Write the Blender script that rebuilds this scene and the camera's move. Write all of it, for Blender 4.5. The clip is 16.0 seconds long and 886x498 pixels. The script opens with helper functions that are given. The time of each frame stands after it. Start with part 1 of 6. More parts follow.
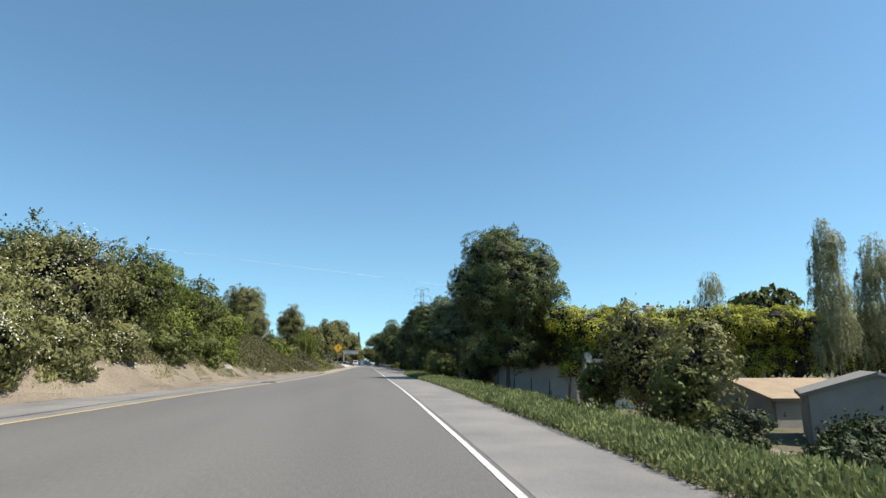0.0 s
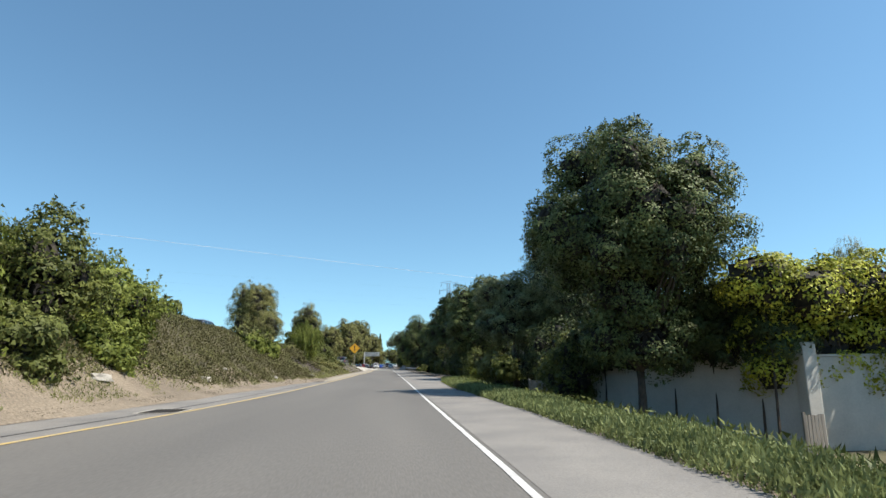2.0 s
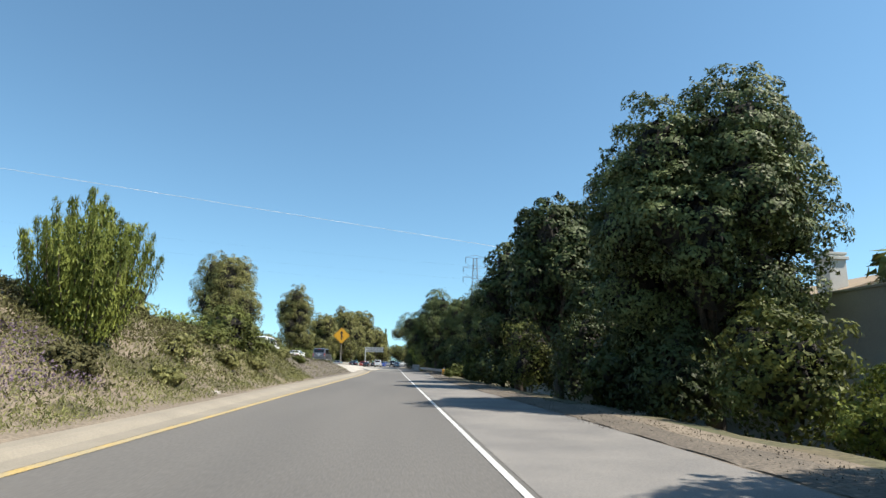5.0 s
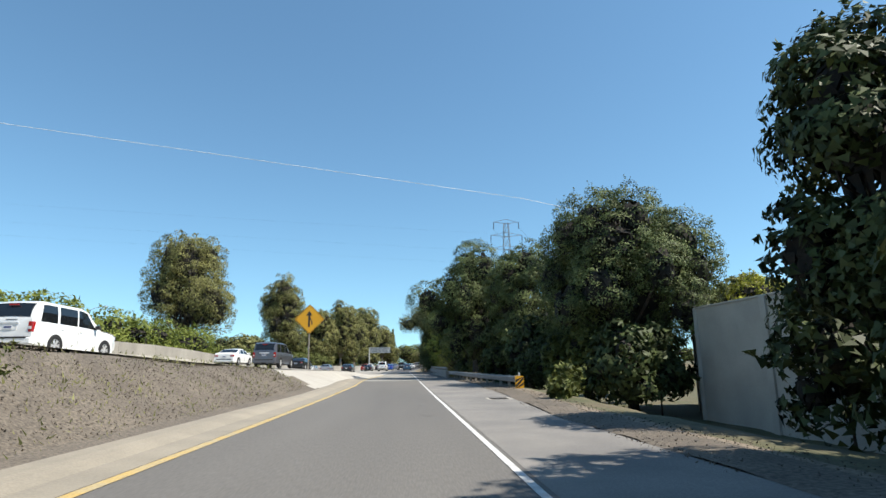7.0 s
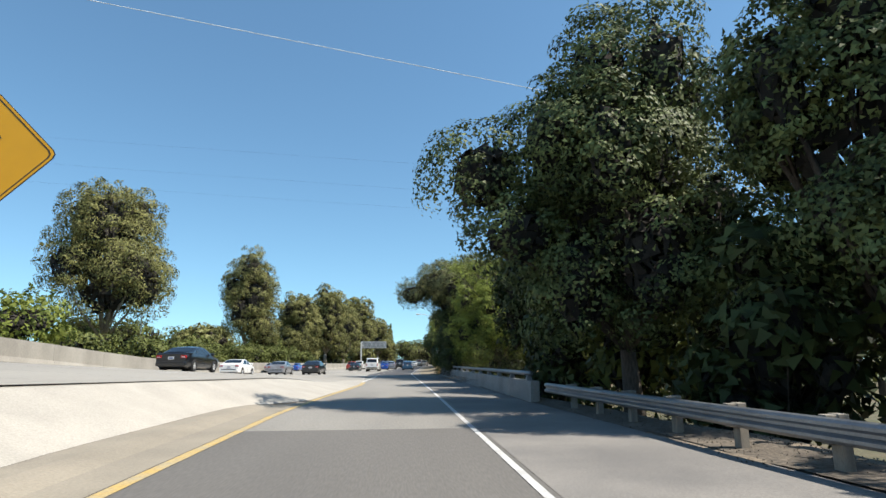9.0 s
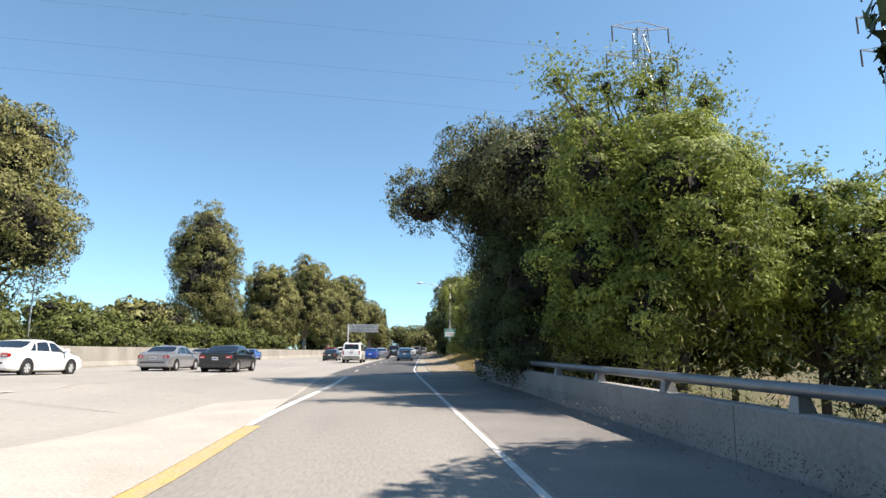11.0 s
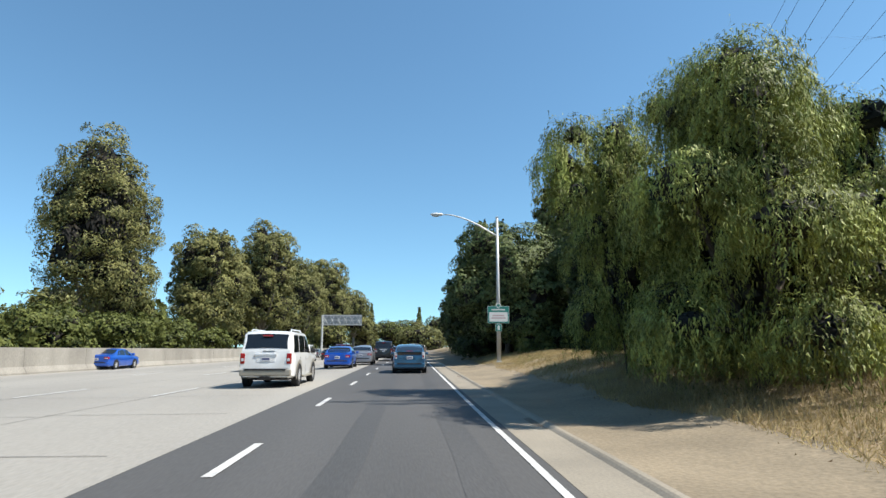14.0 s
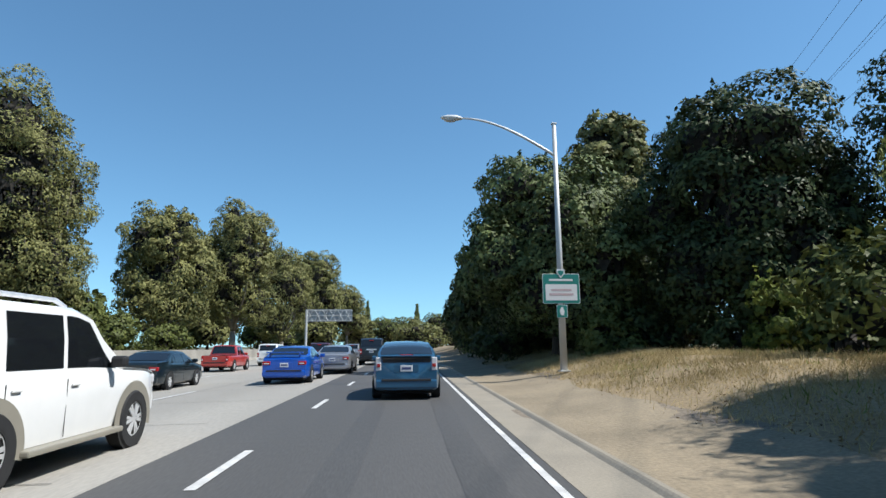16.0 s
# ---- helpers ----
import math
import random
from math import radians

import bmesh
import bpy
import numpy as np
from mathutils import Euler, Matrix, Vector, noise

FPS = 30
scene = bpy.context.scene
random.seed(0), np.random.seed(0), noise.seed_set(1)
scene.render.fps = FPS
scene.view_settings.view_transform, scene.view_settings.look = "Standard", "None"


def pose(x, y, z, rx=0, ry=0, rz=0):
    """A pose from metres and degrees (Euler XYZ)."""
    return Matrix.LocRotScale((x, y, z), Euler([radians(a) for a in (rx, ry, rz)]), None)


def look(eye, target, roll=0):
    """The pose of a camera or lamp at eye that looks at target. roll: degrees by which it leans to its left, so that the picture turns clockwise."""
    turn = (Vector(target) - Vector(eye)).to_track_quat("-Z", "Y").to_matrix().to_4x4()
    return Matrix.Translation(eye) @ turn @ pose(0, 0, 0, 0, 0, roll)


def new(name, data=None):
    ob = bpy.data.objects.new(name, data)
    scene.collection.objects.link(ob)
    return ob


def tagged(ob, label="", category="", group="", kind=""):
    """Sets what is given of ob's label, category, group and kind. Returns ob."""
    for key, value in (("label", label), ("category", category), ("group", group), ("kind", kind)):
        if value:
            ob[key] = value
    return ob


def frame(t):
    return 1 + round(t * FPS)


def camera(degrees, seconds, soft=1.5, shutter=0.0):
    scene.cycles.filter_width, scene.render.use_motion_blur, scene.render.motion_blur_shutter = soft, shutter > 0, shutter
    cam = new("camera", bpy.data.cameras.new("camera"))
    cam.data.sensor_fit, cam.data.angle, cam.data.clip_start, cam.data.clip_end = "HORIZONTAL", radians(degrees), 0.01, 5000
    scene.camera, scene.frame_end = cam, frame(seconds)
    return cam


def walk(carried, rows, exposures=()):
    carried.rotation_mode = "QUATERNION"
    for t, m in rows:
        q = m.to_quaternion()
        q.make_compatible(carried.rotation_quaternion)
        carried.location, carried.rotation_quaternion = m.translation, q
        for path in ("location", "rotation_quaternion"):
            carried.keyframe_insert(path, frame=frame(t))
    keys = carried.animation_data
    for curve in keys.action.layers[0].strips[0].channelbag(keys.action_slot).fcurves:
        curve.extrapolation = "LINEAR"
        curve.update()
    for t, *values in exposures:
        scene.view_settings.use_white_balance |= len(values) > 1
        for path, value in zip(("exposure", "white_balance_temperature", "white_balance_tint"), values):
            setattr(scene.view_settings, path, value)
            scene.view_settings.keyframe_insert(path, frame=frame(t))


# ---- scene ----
cam = camera(75.21, 16.0)
# seconds, x, y, z, yaw, pitch, roll
PATH = [
    (0.0, -0.000, 0.00, 1.342, -7.37, 11.12, -0.03),
    (0.5, 0.107, 4.73, 1.343, -6.83, 11.34, -0.06),
    (1.0, 0.164, 9.84, 1.344, -6.36, 11.09, -0.35),
    (1.5, 0.214, 15.70, 1.347, -5.75, 11.06, -0.57),
    (2.0, 0.261, 22.27, 1.349, -5.30, 11.30, -0.57),
    (2.5, 0.291, 29.29, 1.353, -5.29, 10.83, -0.92),
    (3.0, 0.245, 36.69, 1.351, -4.94, 11.23, 0.06),
    (3.5, 0.216, 44.76, 1.345, -4.90, 10.97, 0.52),
    (4.0, 0.206, 53.17, 1.347, -4.91, 10.87, 0.49),
    (4.5, 0.185, 61.66, 1.349, -4.72, 11.16, 0.98),
    (5.0, 0.139, 70.34, 1.365, -4.47, 11.23, 1.09),
    (7.5, -0.146, 117.30, 1.345, -3.88, 11.28, -1.03),
    (8.0, -0.210, 126.60, 1.346, -3.80, 11.09, -1.01),
    (8.5, -0.279, 136.07, 1.338, -3.85, 11.16, -0.65),
    (11.0, -0.351, 173.80, 1.346, -4.57, 9.86, 0.20),
    (11.5, -0.418, 180.61, 1.342, -4.70, 9.67, 0.00),
    (12.0, -0.516, 187.28, 1.347, -4.82, 9.74, 0.33),
    (12.5, -0.607, 193.69, 1.346, -4.93, 9.71, 0.28),
    (13.0, -0.675, 199.73, 1.346, -5.09, 9.58, 0.57),
    (13.5, -0.706, 205.22, 1.312, -5.21, 9.77, 1.20),
    (14.0, -0.688, 210.16, 1.343, -5.80, 9.66, 0.02),
    (14.5, -0.462, 214.57, 1.363, -6.08, 9.68, 0.58),
    (15.0, -0.297, 218.61, 1.348, -6.24, 9.75, 0.30),
    (15.5, -0.165, 222.25, 1.351, -6.28, 9.56, 0.29),
    (16.0, 0.000, 225.23, 1.368, -6.11, 9.48, -0.49),
]
walk(cam, [(t, pose(x, y, z, 90 + pitch, 0, yaw) @ pose(0, 0, 0, 0, 0, roll)) for t, x, y, z, yaw, pitch, roll in PATH],
     [(0.0, 0.74, 6650, 10), (5.0, 0.86, 6700, 10), (7.5, 0.79, 6600, 10), (8.5, 0.78, 6600, 10), (11.0, 1.1, 6950, 16), (12.5, 1.04, 6850, 15), (14.0, 0.8, 6420, 10), (16.0, 0.60, 6080, 10)])

# ---- light ----
SUN_TO = Vector((-0.90, 0.32, -1.30)).normalized()
SUN_FROM = -SUN_TO
sun = new("sun", bpy.data.lights.new("sun", "SUN"))
sun.data.energy, sun.data.angle, sun.data.color = 5.0, radians(0.53), (1.0, 0.95, 0.86)
sun.matrix_world = look((0, 0, 60), Vector((0, 0, 60)) + SUN_TO)
world = bpy.data.worlds.new("sky")
scene.world = world
world.use_nodes = True
wn = world.node_tree
sky = wn.nodes.new("ShaderNodeTexSky")
sky.sky_type, sky.sun_disc = "NISHITA", False
sky.sun_elevation = math.asin(SUN_FROM.z)
sky.sun_rotation = math.atan2(SUN_FROM.x, SUN_FROM.y)
sky.air_density, sky.dust_density, sky.ozone_density = 1.0, 0.3, 1.5
wn.nodes["Background"].inputs["Strength"].default_value = 0.105
tint = wn.nodes.new("ShaderNodeVectorMath")
tint.operation = "MULTIPLY"
tint.inputs[1].default_value = (0.77, 1.03, 1.04)
wn.links.new(sky.outputs[0], tint.inputs[0])
way = wn.nodes.new("ShaderNodeTexCoord")
lift = wn.nodes.new("ShaderNodeVectorMath")
lift.operation = "ADD"
lift.inputs[1].default_value = (0, 0, 0.07)
wn.links.new(way.outputs["Generated"], lift.inputs[0])
norm = wn.nodes.new("ShaderNodeVectorMath")
norm.operation = "NORMALIZE"
wn.links.new(lift.outputs[0], norm.inputs[0])
wn.links.new(norm.outputs[0], sky.inputs["Vector"])
wn.links.new(tint.outputs[0], wn.nodes["Background"].inputs["Color"])


# ---- materials ----
TONE = 0.70  # scales every surface colour down against the raised exposure, so shade renders deeper


def material(name, colour=(0.5, 0.5, 0.5), rough=0.6, metal=0.0, spread=0.0, grain=0.0, scale=1.0, colour2=None, bump=0.0, fine=None, coat=0.0, island=0.0, stretch=(1, 1, 1), random_object=0.0):
    """Principled surface: a broad noise between two colours, a fine grain on top and a bump."""
    colour = tuple(c * TONE for c in colour)
    colour2 = colour2 and tuple(c * TONE for c in colour2)
    m = bpy.data.materials.new(name)
    m.use_nodes = True
    n, l = m.node_tree.nodes, m.node_tree.links
    b = n["Principled BSDF"]
    b.inputs["Roughness"].default_value, b.inputs["Metallic"].default_value = rough, metal
    b.inputs["Coat Weight"].default_value = coat
    c2 = colour2 or tuple(max(0.0, c * (1 - spread)) for c in colour)
    co = n.new("ShaderNodeTexCoord")
    mp = n.new("ShaderNodeMapping")
    mp.inputs["Scale"].default_value = stretch
    l.new(co.outputs["Object"], mp.inputs["Vector"])
    if spread or colour2 or grain or bump:
        t = n.new("ShaderNodeTexNoise")
        t.inputs["Scale"].default_value, t.inputs["Detail"].default_value = scale, 5
        l.new(mp.outputs[0], t.inputs["Vector"])
        r = n.new("ShaderNodeValToRGB")
        r.color_ramp.elements[0].position, r.color_ramp.elements[1].position = 0.35, 0.68
        r.color_ramp.elements[0].color, r.color_ramp.elements[1].color = (*colour, 1), (*c2, 1)
        l.new(t.outputs["Fac"], r.inputs["Fac"])
        g = n.new("ShaderNodeTexNoise")
        g.inputs["Scale"].default_value, g.inputs["Detail"].default_value = fine or scale * 18, 4
        l.new(mp.outputs[0], g.inputs["Vector"])
        mr = n.new("ShaderNodeMapRange")
        mr.inputs["From Min"].default_value, mr.inputs["From Max"].default_value = 0.3, 0.7
        mr.inputs["To Min"].default_value, mr.inputs["To Max"].default_value = 1 - grain, 1 + grain
        l.new(g.outputs["Fac"], mr.inputs["Value"])
        mx = n.new("ShaderNodeVectorMath")
        mx.operation = "SCALE"
        l.new(r.outputs["Color"], mx.inputs[0])
        l.new(mr.outputs[0], mx.inputs["Scale"])
        last = mx.outputs[0]
        if island or random_object:
            src = n.new("ShaderNodeNewGeometry").outputs["Random Per Island"] if island else n.new("ShaderNodeObjectInfo").outputs["Random"]
            amount = island or random_object
            m2 = n.new("ShaderNodeMapRange")
            m2.inputs["To Min"].default_value, m2.inputs["To Max"].default_value = 1 - amount, 1 + amount
            l.new(src, m2.inputs["Value"])
            s2 = n.new("ShaderNodeVectorMath")
            s2.operation = "SCALE"
            l.new(last, s2.inputs[0])
            l.new(m2.outputs[0], s2.inputs["Scale"])
            last = s2.outputs[0]
        l.new(last, b.inputs["Base Color"])
        if bump:
            bp = n.new("ShaderNodeBump")
            bp.inputs["Strength"].default_value, bp.inputs["Distance"].default_value = bump, 0.02
            l.new(g.outputs["Fac"], bp.inputs["Height"])
            l.new(bp.outputs[0], b.inputs["Normal"])
    else:
        b.inputs["Base Color"].default_value = (*colour, 1)
    return m


def leaf_material(name, dark, light, gloss=0.55, through_light=0.3):
    """Leaves: each leaf takes its own tone between two greens; some light passes through."""
    dark, light = tuple(c * TONE for c in dark), tuple(c * TONE for c in light)
    m = bpy.data.materials.new(name)
    m.use_nodes = True
    n, l = m.node_tree.nodes, m.node_tree.links
    b = n["Principled BSDF"]
    b.inputs["Roughness"].default_value = gloss
    b.inputs["Specular IOR Level"].default_value = 0.15
    g = n.new("ShaderNodeNewGeometry")
    co = n.new("ShaderNodeTexCoord")
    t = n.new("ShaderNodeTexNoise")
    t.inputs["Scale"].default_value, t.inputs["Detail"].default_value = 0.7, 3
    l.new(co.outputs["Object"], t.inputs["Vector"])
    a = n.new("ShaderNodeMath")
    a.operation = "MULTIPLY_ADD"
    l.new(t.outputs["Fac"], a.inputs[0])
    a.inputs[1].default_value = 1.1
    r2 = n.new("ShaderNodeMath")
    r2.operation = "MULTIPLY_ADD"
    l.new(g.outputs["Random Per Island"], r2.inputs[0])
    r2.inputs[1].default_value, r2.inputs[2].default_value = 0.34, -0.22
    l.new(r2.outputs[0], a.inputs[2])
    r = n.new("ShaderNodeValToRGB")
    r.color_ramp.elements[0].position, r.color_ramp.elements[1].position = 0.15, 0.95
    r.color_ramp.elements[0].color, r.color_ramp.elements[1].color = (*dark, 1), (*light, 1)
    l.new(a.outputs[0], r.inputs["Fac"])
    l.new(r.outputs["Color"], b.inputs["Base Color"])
    tr = n.new("ShaderNodeBsdfTranslucent")
    l.new(r.outputs["Color"], tr.inputs["Color"])
    mix = n.new("ShaderNodeMixShader")
    mix.inputs[0].default_value = through_light
    l.new(b.outputs[0], mix.inputs[1])
    l.new(tr.outputs[0], mix.inputs[2])
    l.new(mix.outputs[0], n["Material Output"].inputs["Surface"])
    return m


ASPHALT = material("asphalt", (0.140, 0.131, 0.120), 0.9, colour2=(0.178, 0.166, 0.150), grain=0.14, scale=0.35, fine=40, bump=0.08, stretch=(1, 0.12, 1))
ASPHALT_NEW = material("dark_asphalt", (0.078, 0.076, 0.074), 0.8, colour2=(0.105, 0.101, 0.098), grain=0.14, scale=0.35, fine=40, bump=0.08, stretch=(1, 0.12, 1))
ASPHALT_OLD = material("old_asphalt", (0.275, 0.257, 0.234), 0.9, colour2=(0.19, 0.18, 0.17), grain=0.22, scale=0.5, fine=50, bump=0.3)
BRIDGE_DECK = material("bridge_deck_concrete", (0.325, 0.305, 0.27), 0.85, colour2=(0.25, 0.235, 0.21), grain=0.14, scale=0.4, fine=25, bump=0.15, stretch=(1, 0.2, 1))
CONCRETE_ROAD = material("road_concrete", (0.40, 0.375, 0.33), 0.85, colour2=(0.32, 0.30, 0.265), grain=0.1, scale=0.25, fine=25, bump=0.15, stretch=(1, 0.2, 1))
GUTTER = material("dusty_gutter_concrete", (0.36, 0.315, 0.245), 0.9, colour2=(0.29, 0.255, 0.20), grain=0.12, scale=0.8, fine=30, bump=0.15)
PATH_DUST = material("pale_dust", (0.34, 0.272, 0.18), 0.95, colour2=(0.25, 0.20, 0.132), grain=0.18, scale=0.5, fine=18, bump=0.4)
LITTER = material("orange_leaf_litter", (0.26, 0.155, 0.075), 0.9, spread=0.5, scale=6, island=0.5, grain=0.1)
CONCRETE = material("concrete", (0.50, 0.465, 0.405), 0.85, colour2=(0.42, 0.39, 0.34), grain=0.15, scale=0.8, fine=30, bump=0.2)
DIRT = material("dirt", (0.275, 0.222, 0.162), 0.95, colour2=(0.185, 0.148, 0.108), grain=0.38, scale=0.4, fine=14, bump=0.6)
CHIPS = material("wood_chips", (0.175, 0.145, 0.112), 0.95, colour2=(0.125, 0.103, 0.08), grain=0.5, scale=0.8, fine=16, bump=0.9)
DRY_GROUND = material("dry_grass_ground", (0.37, 0.275, 0.155), 0.95, colour2=(0.25, 0.185, 0.105), grain=0.3, scale=0.6, fine=15, bump=0.6)
GREEN_GROUND = material("green_ground", (0.09, 0.095, 0.04), 0.95, colour2=(0.15, 0.12, 0.07), grain=0.4, scale=0.4, fine=10, bump=0.8)
BANK = material("bank_soil", (0.125, 0.105, 0.06), 0.95, colour2=(0.09, 0.076, 0.043), grain=0.4, scale=0.5, fine=10, bump=0.8)
WHITE_PAINT = material("white_road_paint", (0.78, 0.77, 0.74), 0.7, colour2=(0.55, 0.54, 0.52), grain=0.12, scale=3, fine=30)
YELLOW_PAINT = material("yellow_road_paint", (0.62, 0.42, 0.13), 0.7, colour2=(0.46, 0.39, 0.25), grain=0.22, scale=2, fine=30)
# near-black hull colour that stands in for deep shade inside crowns
CROWN_SHADE = material("crown_shade_brown", (0.040, 0.034, 0.026), 0.95, spread=0.6, scale=3, grain=0.4, island=0.5)
BARK = material("bark", (0.13, 0.10, 0.075), 0.95, colour2=(0.07, 0.055, 0.045), grain=0.4, scale=2, fine=20, bump=0.8, stretch=(1, 1, 0.25))
PALE_BARK = material("pale_bark", (0.36, 0.31, 0.25), 0.9, colour2=(0.22, 0.18, 0.14), grain=0.3, scale=1.2, fine=15, bump=0.6, stretch=(1, 1, 0.25))
# dark ends of oak and pepper leaves sit near black to deepen crown shade
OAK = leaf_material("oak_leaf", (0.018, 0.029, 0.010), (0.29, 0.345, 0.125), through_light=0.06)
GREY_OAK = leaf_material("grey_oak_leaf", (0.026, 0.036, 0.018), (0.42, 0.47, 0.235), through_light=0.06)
# oak leaf darkened for plants whose shaded side faces the camera
SHADED_OAK = leaf_material("shaded_oak_leaf", (0.010, 0.016, 0.006), (0.145, 0.185, 0.065), through_light=0.05)
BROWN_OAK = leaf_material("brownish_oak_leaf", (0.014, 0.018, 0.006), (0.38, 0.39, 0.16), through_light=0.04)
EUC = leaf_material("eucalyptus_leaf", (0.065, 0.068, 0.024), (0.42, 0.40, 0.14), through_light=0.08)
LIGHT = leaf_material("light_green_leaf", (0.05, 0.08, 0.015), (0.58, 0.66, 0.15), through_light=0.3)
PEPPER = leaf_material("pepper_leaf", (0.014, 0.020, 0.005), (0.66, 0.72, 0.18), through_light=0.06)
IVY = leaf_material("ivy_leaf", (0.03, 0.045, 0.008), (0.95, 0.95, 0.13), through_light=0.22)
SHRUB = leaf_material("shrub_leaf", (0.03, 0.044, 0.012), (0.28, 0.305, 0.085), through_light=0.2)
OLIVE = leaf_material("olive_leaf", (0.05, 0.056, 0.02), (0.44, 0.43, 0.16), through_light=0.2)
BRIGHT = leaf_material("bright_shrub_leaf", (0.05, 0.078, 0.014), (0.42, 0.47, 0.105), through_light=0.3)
PALE_WEED = leaf_material("pale_weed", (0.12, 0.13, 0.05), (0.45, 0.45, 0.18), through_light=0.3)
BIRCH = leaf_material("birch_leaf", (0.20, 0.21, 0.11), (0.62, 0.62, 0.36), through_light=0.3)
HEATHER = leaf_material("heather", (0.085, 0.08, 0.036), (0.19, 0.178, 0.078), gloss=0.7, through_light=0.15)
COVER = leaf_material("ground_cover_leaf", (0.085, 0.115, 0.042), (0.42, 0.47, 0.19))
STRAW = leaf_material("straw", (0.26, 0.195, 0.085), (0.85, 0.68, 0.35), gloss=0.7, through_light=0.3)
FLOWER = material("pale_petals", (0.75, 0.72, 0.58), 0.6, spread=0.2, scale=4)
PURPLE = material("purple_petals", (0.19, 0.13, 0.19), 0.6, spread=0.3, scale=4)


# ---- building helpers ----
def mesh_object(name, verts, faces, mat, parent=None, label="", smooth=False):
    me = bpy.data.meshes.new(name)
    me.from_pydata([tuple(v) for v in verts], [], faces)
    me.materials.append(mat)
    if smooth:
        me.polygons.foreach_set("use_smooth", [True] * len(me.polygons))
    ob = new(name, me)
    if parent:
        ob.parent = parent
    if label:
        ob["label"] = label
    return ob


def quads_object(name, v, mat, parent=None, label=""):
    """v: (n, k, 3) corners of loose leaves or blades."""
    n, k = v.shape[:2]
    me = bpy.data.meshes.new(name)
    me.vertices.add(n * k)
    me.vertices.foreach_set("co", np.ascontiguousarray(v, dtype=np.float32).ravel())
    me.loops.add(n * k)
    me.loops.foreach_set("vertex_index", np.arange(n * k, dtype=np.int32))
    me.polygons.add(n)
    me.polygons.foreach_set("loop_start", np.arange(0, n * k, k, dtype=np.int32))
    me.update(calc_edges=True)
    me.materials.append(mat)
    ob = new(name, me)
    if parent:
        ob.parent = parent
    if label:
        ob["label"] = label
    return ob


def part(name, bm, mat, parent=None, label="", smooth=False):
    me = bpy.data.meshes.new(name)
    bm.to_mesh(me)
    bm.free()
    me.materials.append(mat)
    if smooth:
        me.polygons.foreach_set("use_smooth", [True] * len(me.polygons))
    ob = new(name, me)
    if parent:
        ob.parent = parent
    if label:
        ob["label"] = label
    return ob


def box_bm(size, at=(0, 0, 0), bevel=0.0, turn=None):
    bm = bmesh.new()
    bmesh.ops.create_cube(bm, size=1)
    bmesh.ops.scale(bm, vec=size, verts=bm.verts)
    if bevel:
        bmesh.ops.bevel(bm, geom=bm.edges[:], offset=bevel, segments=2, affect="EDGES", profile=0.5)
    if turn is not None:
        bmesh.ops.transform(bm, matrix=turn, verts=bm.verts)
    bmesh.ops.translate(bm, vec=at, verts=bm.verts)
    return bm


def tube_arrays(points, radii, sides=8):
    """A tapered tube through points."""
    pts = [Vector(p) for p in points]
    v, f = [], []
    for i, p in enumerate(pts):
        d = (pts[min(i + 1, len(pts) - 1)] - pts[max(i - 1, 0)]).normalized()
        a = d.orthogonal().normalized() if abs(d.z) < 0.95 else Vector((1, 0, 0))
        a = (a - d * a.dot(d)).normalized()
        b = d.cross(a)
        for k in range(sides):
            an = 2 * math.pi * k / sides
            v.append(p + (a * math.cos(an) + b * math.sin(an)) * radii[i])
    for i in range(len(pts) - 1):
        for k in range(sides):
            f.append((i * sides + k, i * sides + (k + 1) % sides, (i + 1) * sides + (k + 1) % sides, (i + 1) * sides + k))
    f.append(tuple(range(sides))[::-1])
    f.append(tuple((len(pts) - 1) * sides + k for k in range(sides)))
    return v, f


def merge(arrays):
    v, f = [], []
    for av, af in arrays:
        o = len(v)
        v += av
        f += [tuple(i + o for i in q) for q in af]
    return v, f


def unit(a):
    return a / np.maximum(np.linalg.norm(a, axis=-1, keepdims=True), 1e-9)


def leaf_quads(rng, p, nrm, size, aspect=0.5, spread=0.7, hang=0.0):
    """Pointed leaves at p facing roughly nrm."""
    n = len(p)
    nn = unit(nrm + spread * rng.normal(size=(n, 3)))
    t = rng.normal(size=(n, 3))
    t[:, 2] -= hang
    t = unit(t - nn * (t * nn).sum(1, keepdims=True))
    s = np.cross(nn, t)
    L = (size * rng.uniform(0.6, 1.35, n))[:, None]
    W = L * aspect
    return np.stack([p - t * L * 0.4 - s * W * 0.55, p - t * L * 0.4 + s * W * 0.55, p + t * L * 0.6 + nn * L * 0.08], 1)


def ball_faces(level):
    """Triangles of a unit sphere, as (n, 3, 3) corners."""
    bm = bmesh.new()
    bmesh.ops.create_icosphere(bm, subdivisions=level, radius=1)
    out = np.array([[tuple(v.co) for v in f.verts] for f in bm.faces])
    bm.free()
    return out


BALLS = {k: ball_faces(k) for k in (2, 3, 4)}


def inner_hull(rng, c, r, reach, fine=False):
    """Near-black shell deep inside a lobe: painted shade behind the leaves, which closes it against the sky."""
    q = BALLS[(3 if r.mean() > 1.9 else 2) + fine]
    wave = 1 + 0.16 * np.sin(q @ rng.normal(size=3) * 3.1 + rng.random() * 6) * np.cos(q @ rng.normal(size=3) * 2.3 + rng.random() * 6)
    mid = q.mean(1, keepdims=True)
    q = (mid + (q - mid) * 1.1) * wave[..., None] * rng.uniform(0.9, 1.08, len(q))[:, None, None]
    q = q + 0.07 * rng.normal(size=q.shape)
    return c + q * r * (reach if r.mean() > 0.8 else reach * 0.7)


